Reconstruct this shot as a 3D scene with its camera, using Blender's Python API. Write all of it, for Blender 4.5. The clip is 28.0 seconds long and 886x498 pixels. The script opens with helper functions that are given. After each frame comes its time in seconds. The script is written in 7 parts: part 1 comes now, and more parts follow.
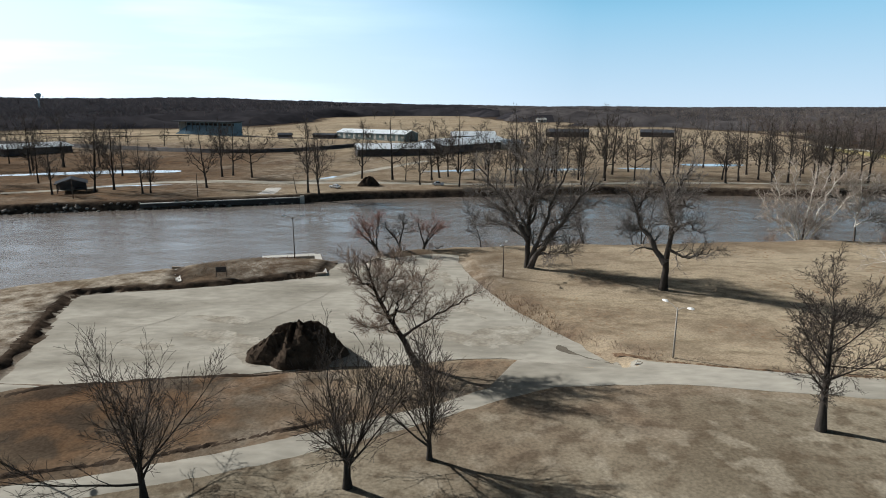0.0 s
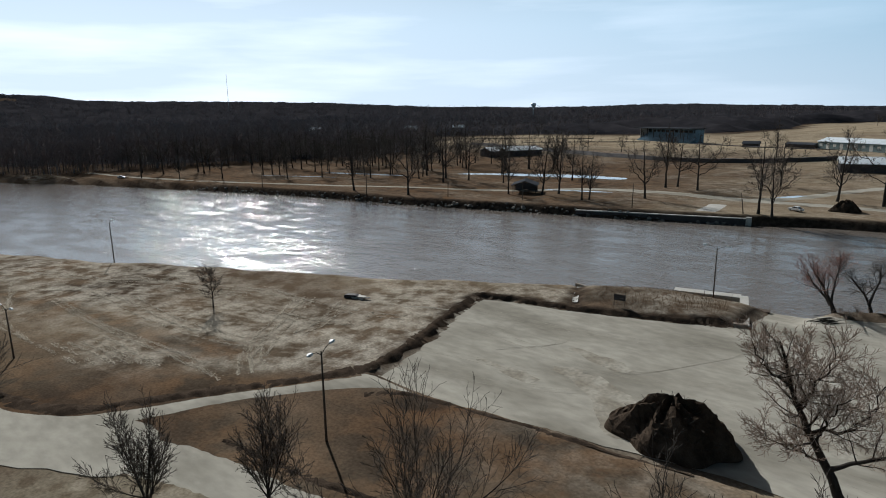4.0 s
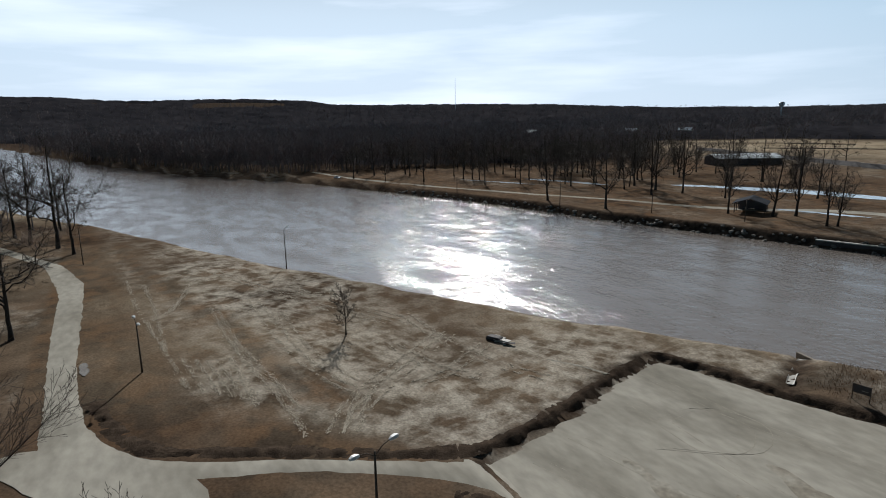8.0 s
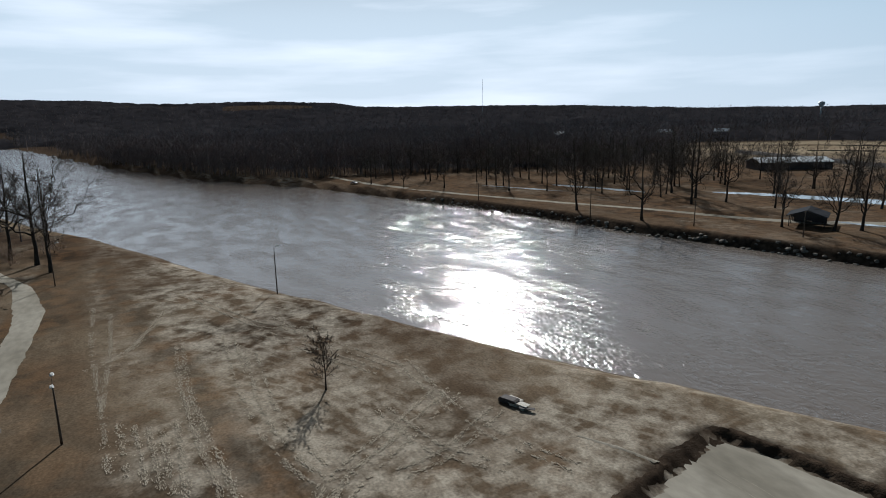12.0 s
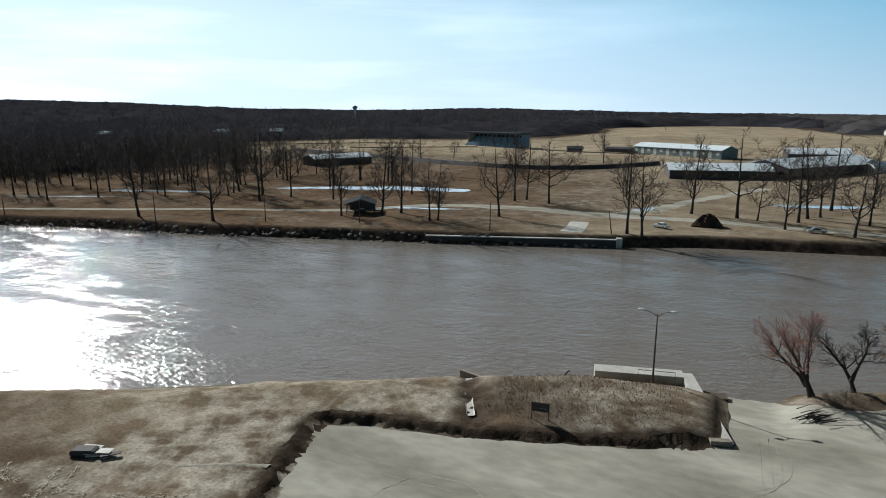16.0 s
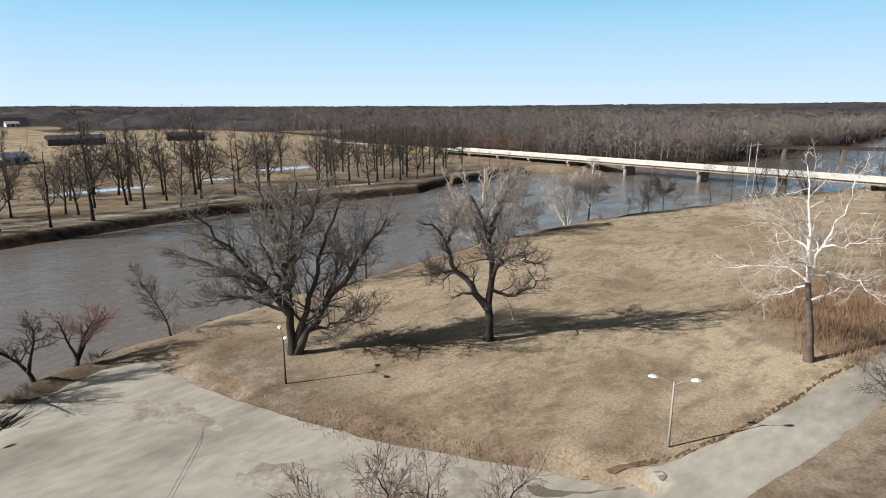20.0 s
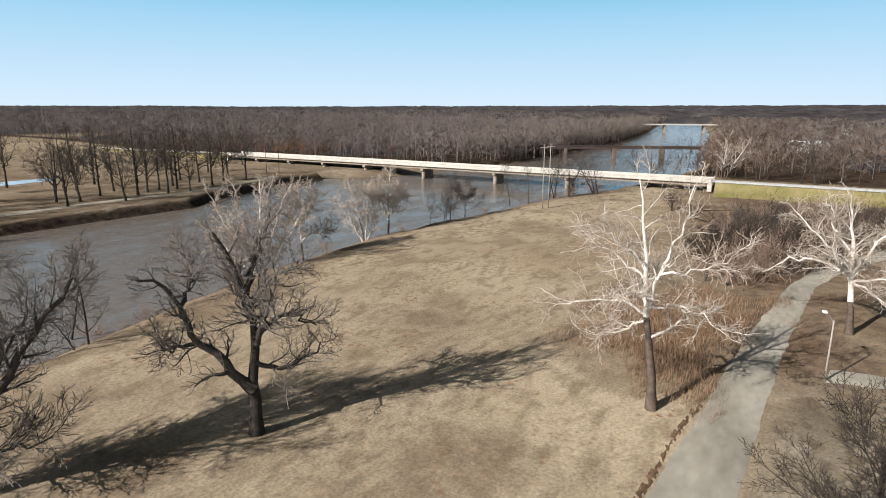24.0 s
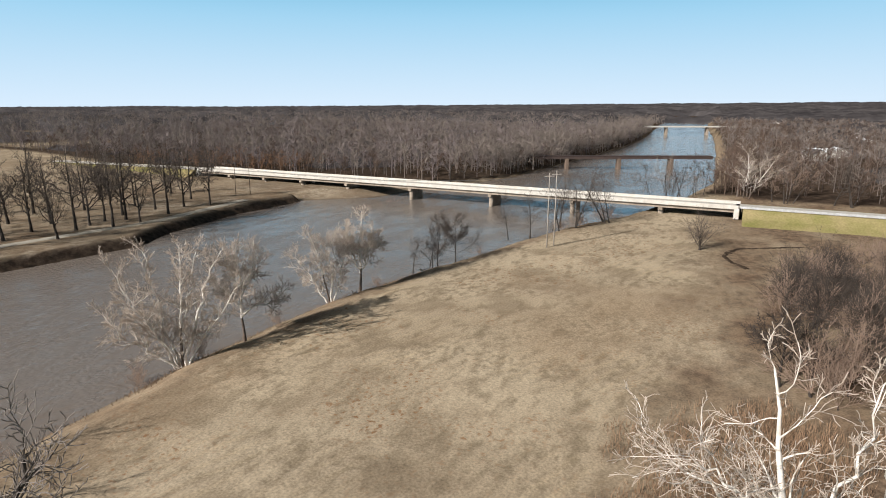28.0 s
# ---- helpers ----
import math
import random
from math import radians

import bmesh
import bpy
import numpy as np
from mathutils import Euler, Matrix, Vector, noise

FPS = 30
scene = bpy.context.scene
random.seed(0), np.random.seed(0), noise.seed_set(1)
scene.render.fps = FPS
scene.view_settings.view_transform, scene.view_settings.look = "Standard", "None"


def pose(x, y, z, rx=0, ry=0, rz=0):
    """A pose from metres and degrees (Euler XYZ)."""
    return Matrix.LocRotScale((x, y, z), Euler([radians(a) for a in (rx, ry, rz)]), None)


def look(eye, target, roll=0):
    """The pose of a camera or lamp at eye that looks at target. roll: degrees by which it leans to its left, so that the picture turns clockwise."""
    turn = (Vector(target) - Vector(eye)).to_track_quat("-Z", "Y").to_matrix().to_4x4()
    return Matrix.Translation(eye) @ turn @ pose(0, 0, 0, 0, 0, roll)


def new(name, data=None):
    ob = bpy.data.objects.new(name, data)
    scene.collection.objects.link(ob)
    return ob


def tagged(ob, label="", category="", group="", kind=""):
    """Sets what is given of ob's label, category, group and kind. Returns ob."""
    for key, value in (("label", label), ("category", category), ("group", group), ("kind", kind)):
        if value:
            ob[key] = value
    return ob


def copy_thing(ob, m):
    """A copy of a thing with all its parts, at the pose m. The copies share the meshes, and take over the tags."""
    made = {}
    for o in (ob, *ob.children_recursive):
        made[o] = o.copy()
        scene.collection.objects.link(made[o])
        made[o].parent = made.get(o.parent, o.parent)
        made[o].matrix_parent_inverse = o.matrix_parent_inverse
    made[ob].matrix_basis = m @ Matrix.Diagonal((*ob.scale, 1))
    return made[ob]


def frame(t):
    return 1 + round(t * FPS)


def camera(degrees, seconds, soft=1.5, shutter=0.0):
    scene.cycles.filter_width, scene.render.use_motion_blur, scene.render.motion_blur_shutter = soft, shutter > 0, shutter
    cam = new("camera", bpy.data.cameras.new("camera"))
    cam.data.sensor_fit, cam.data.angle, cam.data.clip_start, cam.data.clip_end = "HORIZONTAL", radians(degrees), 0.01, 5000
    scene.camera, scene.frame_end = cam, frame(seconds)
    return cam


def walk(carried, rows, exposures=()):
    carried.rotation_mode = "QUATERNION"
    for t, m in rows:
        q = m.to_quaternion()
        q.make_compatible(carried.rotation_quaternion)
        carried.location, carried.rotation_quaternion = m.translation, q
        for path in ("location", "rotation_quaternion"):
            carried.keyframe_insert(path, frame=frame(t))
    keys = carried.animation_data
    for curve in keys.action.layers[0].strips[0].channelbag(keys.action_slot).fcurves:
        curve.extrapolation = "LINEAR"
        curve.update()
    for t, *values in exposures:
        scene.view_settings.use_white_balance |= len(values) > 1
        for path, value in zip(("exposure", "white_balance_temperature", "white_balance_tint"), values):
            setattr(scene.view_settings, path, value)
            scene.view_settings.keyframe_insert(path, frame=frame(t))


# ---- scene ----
from mathutils import geometry

cam = camera(71.8, 28.0, soft=1.0)
PATH = [
    (0, (-1.341, 6.711, 30.55), (-1.335, 8.659, 30.094), -0.0),
    (0.5, (-1.215, 8.482, 30.684), (-1.303, 10.428, 30.229), -0.2),
    (1, (-0.903, 10.394, 30.911), (-1.178, 12.321, 30.455), -0.4),
    (1.5, (-0.219, 11.774, 30.826), (-0.69, 13.666, 30.38), -0.5),
    (2, (-0.334, 14.74, 30.661), (-0.937, 16.594, 30.216), -0.6),
    (2.5, (-0.315, 16.534, 30.66), (-1.167, 18.29, 30.223), -0.8),
    (3, (-0.307, 19.301, 30.731), (-1.422, 20.903, 30.294), -0.6),
    (3.5, (-0.256, 21.936, 30.648), (-1.527, 23.421, 30.221), -1.0),
    (5.5, (-0.668, 30.227, 31.836), (-1.977, 31.678, 31.407), -0.5),
    (6, (-1.739, 32.545, 32.191), (-3.144, 33.901, 31.76), -0.8),
    (6.5, (-2.406, 34.677, 32.493), (-3.956, 35.866, 32.064), -0.8),
    (7, (-4.585, 37.915, 32.058), (-6.263, 38.918, 31.637), -0.9),
    (7.5, (-5.862, 40.497, 32.093), (-7.577, 41.436, 31.674), -1.1),
    (8, (-7.638, 42.753, 32.005), (-9.358, 43.687, 31.591), -1.0),
    (8.5, (-9.563, 45.158, 32.184), (-11.302, 46.056, 31.769), -1.1),
    (9, (-11.717, 47.728, 32.238), (-13.482, 48.575, 31.827), -1.2),
    (9.5, (-13.785, 49.615, 32.288), (-15.551, 50.459, 31.877), -1.2),
    (10, (-15.633, 51.125, 32.432), (-17.399, 51.971, 32.021), -1.2),
    (10.5, (-17.62, 52.121, 32.373), (-19.383, 52.972, 31.964), -1.1),
    (11, (-19.343, 53.144, 32.177), (-21.107, 53.995, 31.775), -1.1),
    (11.5, (-21.144, 53.891, 32.285), (-22.907, 54.744, 31.879), -1.2),
    (13.5, (-26.053, 56.121, 32.34), (-27.793, 57.021, 31.939), -0.9),
    (14, (-26.619, 56.937, 31.725), (-28.23, 58.051, 31.32), -1.1),
    (14.5, (-25.903, 56.094, 31.681), (-27.216, 57.545, 31.268), -0.6),
    (15, (-25.833, 56.32, 31.575), (-26.878, 57.973, 31.157), -0.6),
    (15.5, (-25.667, 56.221, 31.457), (-26.617, 57.931, 31.038), -0.5),
    (16, (-25.596, 56.068, 31.522), (-26.416, 57.842, 31.097), -0.3),
    (16.5, (-25.477, 56.115, 31.47), (-26.062, 57.979, 31.042), -0.1),
    (17, (-25.179, 55.746, 31.834), (-25.457, 57.678, 31.394), 0.3),
    (17.5, (-24.58, 55.721, 31.697), (-24.546, 57.671, 31.255), -0.3),
    (18, (-24.685, 55.888, 31.335), (-24.32, 57.804, 30.893), 0.2),
    (18.5, (-24.319, 55.862, 31.801), (-23.665, 57.696, 31.343), 0.0),
    (19, (-24.586, 55.202, 31.521), (-23.671, 56.921, 31.064), 0.2),
    (19.5, (-24.39, 54.794, 31.454), (-23.235, 56.363, 30.999), -0.5),
    (20, (-23.714, 55.552, 31.304), (-22.324, 56.915, 30.845), -0.1),
    (20.5, (-22.921, 56.297, 31.338), (-21.358, 57.455, 30.877), 0.3),
    (21, (-21.977, 57.542, 31.582), (-20.286, 58.505, 31.118), 0.7),
    (21.5, (-19.994, 58.947, 31.61), (-18.247, 59.804, 31.147), 0.7),
    (23.5, (-8.135, 64.8, 31.099), (-6.384, 65.652, 30.643), 0.5),
    (24, (-3.799, 66.567, 30.86), (-2.048, 67.419, 30.406), 0.3),
    (24.5, (0.36, 68.262, 30.938), (2.11, 69.117, 30.485), 0.3),
    (25, (3.81, 69.954, 31.554), (5.561, 70.807, 31.099), 0.2),
    (25.5, (7.644, 70.93, 32.438), (9.391, 71.789, 31.984), 0.1),
    (26, (11.374, 73.28, 33.221), (13.125, 74.131, 32.764), 0.1),
    (26.5, (14.648, 74.782, 33.768), (16.4, 75.629, 33.31), 0.2),
    (27, (17.997, 75.973, 34.421), (19.751, 76.818, 33.963), 0.1),
    (27.5, (21.834, 77.798, 35.49), (23.591, 78.635, 35.028), 0.2),
    (28, (25.162, 77.871, 36.729), (26.917, 78.713, 36.269), -0.0),
]
walk(cam, [(t, look(eye, target, roll)) for t, eye, target, roll in PATH],
     [(0, 0.52, 5750, 9), (2, 0.40, 5600, 9), (3, 0.2, 5500, 8), (4, 0.06, 5600, 8), (8, -0.03, 5650, 9), (11, -0.1, 5650, 9), (14, -0.2, 5650, 6), (15.5, 0.1, 5550, 4), (17, 0.57, 5600, 7), (20, 0.7, 5900, 12), (28, 0.66, 6080, 13)])

# ---- world, sun, exposure ----
SUN_AZ, SUN_EL = radians(62.0), radians(29.0)      # to the left of +y, above the horizon
sun_way = Vector((-math.sin(SUN_AZ) * math.cos(SUN_EL), math.cos(SUN_AZ) * math.cos(SUN_EL), math.sin(SUN_EL)))
world = bpy.data.worlds.new("sky")
scene.world = world
world.use_nodes = True
wn, wl = world.node_tree.nodes, world.node_tree.links
wn.clear()
w_out, w_bg = wn.new("ShaderNodeOutputWorld"), wn.new("ShaderNodeBackground")
w_sky = wn.new("ShaderNodeTexSky")
w_sky.sky_type = "NISHITA"
w_sky.sun_disc = False
w_sky.sun_elevation, w_sky.sun_rotation = SUN_EL, -SUN_AZ
w_sky.air_density, w_sky.dust_density, w_sky.ozone_density = 1.0, 0.15, 1.6
w_bg.inputs["Strength"].default_value = 0.05
# thin streaks of high cloud
w_tc, w_map, w_noise, w_ramp = wn.new("ShaderNodeTexCoord"), wn.new("ShaderNodeMapping"), wn.new("ShaderNodeTexNoise"), wn.new("ShaderNodeValToRGB")
w_map.inputs["Rotation"].default_value = (0, 0, radians(-40))
w_map.inputs["Scale"].default_value = (1.6, 1.6, 13.0)
w_noise.inputs["Scale"].default_value, w_noise.inputs["Detail"].default_value = 1.7, 7
w_ramp.color_ramp.elements[0].position, w_ramp.color_ramp.elements[1].position = 0.44, 0.70
w_mix = wn.new("ShaderNodeMix")
w_mix.data_type = "RGBA"
w_mix.inputs["B"].default_value = (24, 24, 24, 1)
# the cloud lies on the sun's side of the sky; a pale haze lies along the horizon
w_dot, w_side, w_fac = wn.new("ShaderNodeVectorMath"), wn.new("ShaderNodeMapRange"), wn.new("ShaderNodeMath")
w_dot.operation, w_fac.operation = "DOT_PRODUCT", "MULTIPLY"
w_dot.inputs[1].default_value = (-0.95, 0.31, 0.0)
w_side.inputs["From Min"].default_value, w_side.inputs["From Max"].default_value, w_side.inputs["To Max"].default_value = 0.1, 1.0, 0.8
w_sep, w_low, w_haze = wn.new("ShaderNodeSeparateXYZ"), wn.new("ShaderNodeMapRange"), wn.new("ShaderNodeMix")
w_low.interpolation_type = "SMOOTHSTEP"
w_low.inputs["From Min"].default_value, w_low.inputs["From Max"].default_value = 0.12, 0.38
w_low.inputs["To Min"].default_value, w_low.inputs["To Max"].default_value = 0.92, 0.0
w_haze.data_type = "RGBA"
w_band, w_pale = wn.new("ShaderNodeValToRGB"), wn.new("ShaderNodeMix")
w_band.color_ramp.elements[0].position, w_band.color_ramp.elements[0].color = 0.0, (0.70, 0.83, 0.90, 1)
w_band.color_ramp.elements[1].position, w_band.color_ramp.elements[1].color = 0.18, (0.255, 0.59, 0.775, 1)
w_gain = wn.new("ShaderNodeVectorMath")
w_gain.operation = "SCALE"
w_gain.inputs["Scale"].default_value = 14.0
w_pale.data_type = "RGBA"
w_pale.inputs["B"].default_value = (19.4, 20.4, 20.7, 1)
wl.new(w_sep.outputs["Z"], w_band.inputs["Fac"])
wl.new(w_band.outputs["Color"], w_gain.inputs[0])
wl.new(w_gain.outputs["Vector"], w_pale.inputs["A"])
wl.new(w_side.outputs["Result"], w_pale.inputs["Factor"])
wl.new(w_pale.outputs["Result"], w_haze.inputs["B"])
wl.new(w_tc.outputs["Generated"], w_map.inputs["Vector"])
wl.new(w_tc.outputs["Generated"], w_dot.inputs[0])
wl.new(w_tc.outputs["Generated"], w_sep.inputs[0])
wl.new(w_dot.outputs["Value"], w_side.inputs["Value"])
wl.new(w_map.outputs["Vector"], w_noise.inputs["Vector"])
wl.new(w_noise.outputs["Fac"], w_ramp.inputs["Fac"])
wl.new(w_ramp.outputs["Color"], w_fac.inputs[0])
wl.new(w_side.outputs["Result"], w_fac.inputs[1])
wl.new(w_sep.outputs["Z"], w_low.inputs["Value"])
wl.new(w_low.outputs["Result"], w_haze.inputs["Factor"])
w_deep = wn.new("ShaderNodeVectorMath")
w_deep.operation = "SCALE"
w_deep.inputs["Scale"].default_value = 0.08
wl.new(w_sky.outputs["Color"], w_deep.inputs[0])
wl.new(w_deep.outputs["Vector"], w_haze.inputs["A"])
wl.new(w_haze.outputs["Result"], w_mix.inputs["A"])
w_gather = wn.new("ShaderNodeMath")
w_gather.operation = "MULTIPLY"
wl.new(w_fac.outputs[0], w_gather.inputs[0])
wl.new(w_side.outputs["Result"], w_gather.inputs[1])
wl.new(w_gather.outputs[0], w_mix.inputs["Factor"])
# the bright haze round the sun
w_near, w_glow, w_halo = wn.new("ShaderNodeVectorMath"), wn.new("ShaderNodeMapRange"), wn.new("ShaderNodeMix")
w_near.operation, w_halo.data_type, w_glow.interpolation_type = "DOT_PRODUCT", "RGBA", "SMOOTHSTEP"
w_near.inputs[1].default_value = sun_way
w_glow.inputs["From Min"].default_value, w_glow.inputs["From Max"].default_value, w_glow.inputs["To Max"].default_value = 0.7, 1.0, 0.3
w_halo.inputs["B"].default_value = (28, 28, 28, 1)
wl.new(w_tc.outputs["Generated"], w_near.inputs[0])
wl.new(w_near.outputs["Value"], w_glow.inputs["Value"])
w_above, w_veil = wn.new("ShaderNodeMapRange"), wn.new("ShaderNodeMath")
w_veil.operation = "MULTIPLY"
w_above.inputs["From Min"].default_value, w_above.inputs["From Max"].default_value = 0.14, 0.36
wl.new(w_sep.outputs["Z"], w_above.inputs["Value"])
wl.new(w_glow.outputs["Result"], w_veil.inputs[0])
wl.new(w_above.outputs["Result"], w_veil.inputs[1])
wl.new(w_veil.outputs[0], w_halo.inputs["Factor"])
wl.new(w_mix.outputs["Result"], w_halo.inputs["A"])
wl.new(w_halo.outputs["Result"], w_bg.inputs["Color"])
wl.new(w_bg.outputs[0], w_out.inputs["Surface"])

sun = new("sun", bpy.data.lights.new("sun", "SUN"))
sun.data.energy, sun.data.angle, sun.data.color = 5.0, radians(0.5), (1.0, 0.91, 0.78)
sun.matrix_world = look((0, 0, 300), Vector((0, 0, 300)) - sun_way)


# ---- materials ----
def mat(name, base, rough=0.8, metal=0.0, dark=None, scale=1.0, detail=6.0, bump=0.0, bump_scale=None, coords="Object", amount=0.6,
        fine=None, stretch=(1, 1, 1), contrast=(0.35, 0.65), vary=0.0, bump_depth=0.1, grain=(0.8, 1.15)):
    """Base colour broken by a coarse and a fine noise, with relief."""
    m = bpy.data.materials.new(name)
    m.use_nodes = True
    n, l = m.node_tree.nodes, m.node_tree.links
    b = n["Principled BSDF"]
    b.inputs["Roughness"].default_value, b.inputs["Metallic"].default_value = rough, metal
    if rough > 0.86:
        b.inputs["Specular IOR Level"].default_value = 0.0 if rough > 0.93 else 0.08
    tc, mp = n.new("ShaderNodeTexCoord"), n.new("ShaderNodeMapping")
    mp.inputs["Scale"].default_value = stretch
    l.new(tc.outputs[coords], mp.inputs["Vector"])
    dark = dark or tuple(c * 0.6 for c in base)
    n1 = n.new("ShaderNodeTexNoise")
    n1.inputs["Scale"].default_value, n1.inputs["Detail"].default_value = scale, detail
    l.new(mp.outputs["Vector"], n1.inputs["Vector"])
    r1 = n.new("ShaderNodeMapRange")
    r1.inputs["From Min"].default_value, r1.inputs["From Max"].default_value = contrast
    r1.inputs["To Max"].default_value = amount
    l.new(n1.outputs["Fac"], r1.inputs["Value"])
    mx = n.new("ShaderNodeMix")
    mx.data_type = "RGBA"
    mx.inputs["A"].default_value, mx.inputs["B"].default_value = (*base, 1), (*dark, 1)
    l.new(r1.outputs["Result"], mx.inputs["Factor"])
    col = mx.outputs["Result"]
    n2 = n.new("ShaderNodeTexNoise")
    n2.inputs["Scale"].default_value, n2.inputs["Detail"].default_value = fine or scale * 9, 4
    l.new(mp.outputs["Vector"], n2.inputs["Vector"])
    r2 = n.new("ShaderNodeMapRange")
    r2.inputs["From Min"].default_value, r2.inputs["From Max"].default_value = 0.3, 0.7
    r2.inputs["To Min"].default_value, r2.inputs["To Max"].default_value = grain
    l.new(n2.outputs["Fac"], r2.inputs["Value"])
    hv = n.new("ShaderNodeHueSaturation")
    l.new(col, hv.inputs["Color"])
    l.new(r2.outputs["Result"], hv.inputs["Value"])
    col = hv.outputs["Color"]
    if vary:
        oi, rv, h2 = n.new("ShaderNodeObjectInfo"), n.new("ShaderNodeMapRange"), n.new("ShaderNodeHueSaturation")
        rv.inputs["To Min"].default_value, rv.inputs["To Max"].default_value = 1 - vary, 1 + vary
        l.new(oi.outputs["Random"], rv.inputs["Value"])
        l.new(rv.outputs["Result"], h2.inputs["Value"])
        l.new(col, h2.inputs["Color"])
        col = h2.outputs["Color"]
    l.new(col, b.inputs["Base Color"])
    if bump:
        n3, bp = n.new("ShaderNodeTexNoise"), n.new("ShaderNodeBump")
        n3.inputs["Scale"].default_value, n3.inputs["Detail"].default_value = bump_scale or scale * 6, 6
        bp.inputs["Strength"].default_value, bp.inputs["Distance"].default_value = bump, bump_depth
        l.new(mp.outputs["Vector"], n3.inputs["Vector"])
        l.new(n3.outputs["Fac"], bp.inputs["Height"])
        l.new(bp.outputs["Normal"], b.inputs["Normal"])
    return m


BARK = mat("bark", (0.058, 0.05, 0.043), 0.92, dark=(0.026, 0.022, 0.019), scale=1.5, stretch=(3, 3, 0.6), bump=0.6, bump_scale=8, vary=0.25)
TWIG = mat("twig", (0.092, 0.076, 0.064), 0.9, dark=(0.05, 0.041, 0.036), scale=0.6, vary=0.25)
BARK_GREY = mat("grey_bark", (0.092, 0.08, 0.07), 0.92, dark=(0.05, 0.043, 0.038), scale=1.2, stretch=(3, 3, 0.6), bump=0.4, bump_scale=8)
TWIG_GREY = mat("twig_grey", (0.235, 0.208, 0.185), 0.9, dark=(0.14, 0.12, 0.105), scale=0.4, vary=0.1)
TWIG_RED = mat("twig_red", (0.27, 0.135, 0.10), 0.85, dark=(0.15, 0.075, 0.055), scale=0.6, vary=0.15)
TWIG_PALE = mat("twig_pale", (0.40, 0.34, 0.28), 0.8, dark=(0.24, 0.19, 0.15), scale=0.6, vary=0.12)
SYC_WHITE = mat("sycamore_white", (0.72, 0.68, 0.62), 0.75, dark=(0.36, 0.31, 0.25), scale=0.9, bump=0.3, contrast=(0.45, 0.7), amount=0.75)
SYC_BARK = mat("sycamore_bark", (0.13, 0.10, 0.08), 0.92, dark=(0.06, 0.05, 0.042), scale=1.2, bump=0.6, amount=0.9)
WOODS = mat("woods", (0.20, 0.168, 0.162), 0.95, dark=(0.12, 0.103, 0.10), scale=0.02, fine=0.15)
WOODS_BROWN = mat("brown_woods", (0.125, 0.09, 0.07), 0.95, dark=(0.06, 0.046, 0.04), scale=0.03, fine=0.15)
WOODS_RUST = mat("rusty_thicket", (0.24, 0.145, 0.09), 0.95, dark=(0.13, 0.085, 0.06), scale=0.03, fine=0.15)
WOODS_PALE = mat("woods_pale", (0.20, 0.17, 0.148), 0.9, dark=(0.075, 0.062, 0.057), scale=0.035, fine=0.15)
# one canopy: near black for its backlit side, paler where light falls on it
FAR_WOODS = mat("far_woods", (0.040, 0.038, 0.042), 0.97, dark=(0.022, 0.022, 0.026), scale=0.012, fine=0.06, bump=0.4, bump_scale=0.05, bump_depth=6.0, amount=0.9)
FAR_WOODS_LIT = mat("far_lit_woods", (0.085, 0.078, 0.078), 0.97, dark=(0.04, 0.038, 0.04), scale=0.012, fine=0.06, bump=0.5, bump_scale=0.05, bump_depth=6.0, amount=0.9)
GRAVEL = mat("gravel", (0.37, 0.348, 0.295), 0.97, dark=(0.245, 0.228, 0.188), scale=0.075, detail=12, fine=0.7, bump=0.06, bump_scale=9, amount=0.95, contrast=(0.44, 0.64), stretch=(0.7, 1.5, 1), grain=(0.84, 1.1))
DIRT = mat("dirt", (0.075, 0.056, 0.041), 0.97, dark=(0.03, 0.023, 0.018), scale=0.8, bump=0.9, bump_scale=5, amount=0.9)
CONCRETE = mat("concrete", (0.46, 0.445, 0.405), 0.85, dark=(0.30, 0.28, 0.24), scale=0.5, fine=4, bump=0.15)
CONCRETE_OLD = mat("old_concrete", (0.30, 0.26, 0.21), 0.9, dark=(0.14, 0.11, 0.085), scale=0.4, fine=3, bump=0.25)
STEEL_WHITE = mat("galvanised_steel", (0.62, 0.64, 0.66), 0.45, 0.3, scale=1.0)
POLE_DARK = mat("weathered_pole", (0.12, 0.095, 0.075), 0.9, scale=2, stretch=(4, 4, 0.4), bump=0.3)
POLE_GREY = mat("grey_pole", (0.34, 0.31, 0.27), 0.8, scale=2, stretch=(4, 4, 0.4))
LAMP_WHITE = mat("lamp_head_white", (0.72, 0.72, 0.70), 0.5, scale=3)
METAL_ROOF = mat("metal_roof", (0.68, 0.73, 0.76), 0.5, 0.0, dark=(0.50, 0.55, 0.58), scale=0.15)
METAL_BLUE = mat("blue_metal_wall", (0.11, 0.19, 0.25), 0.55, 0.1, scale=0.2)
WALL_DARK = mat("dark_wall", (0.06, 0.05, 0.048), 0.85, scale=0.4)
WALL_PALE = mat("pale_wall", (0.55, 0.53, 0.48), 0.8, scale=0.3)
WALL_GREEN = mat("green_grey_wall", (0.14, 0.19, 0.19), 0.7, scale=0.3)
ROOF_DARK = mat("dark_roof", (0.075, 0.08, 0.09), 0.95, scale=0.4)
ROOF_BLUE = mat("blue_grey_roof", (0.22, 0.28, 0.34), 0.5, 0.2, scale=0.3)
ICE = mat("puddle_ice", (0.50, 0.55, 0.58), 0.12, dark=(0.28, 0.32, 0.35), scale=0.15)
GRAVEL_WORN = mat("worn_gravel", (0.28, 0.258, 0.212), 0.97, dark=(0.355, 0.33, 0.28), scale=0.25, fine=2, contrast=(0.4, 0.65), amount=1.0)
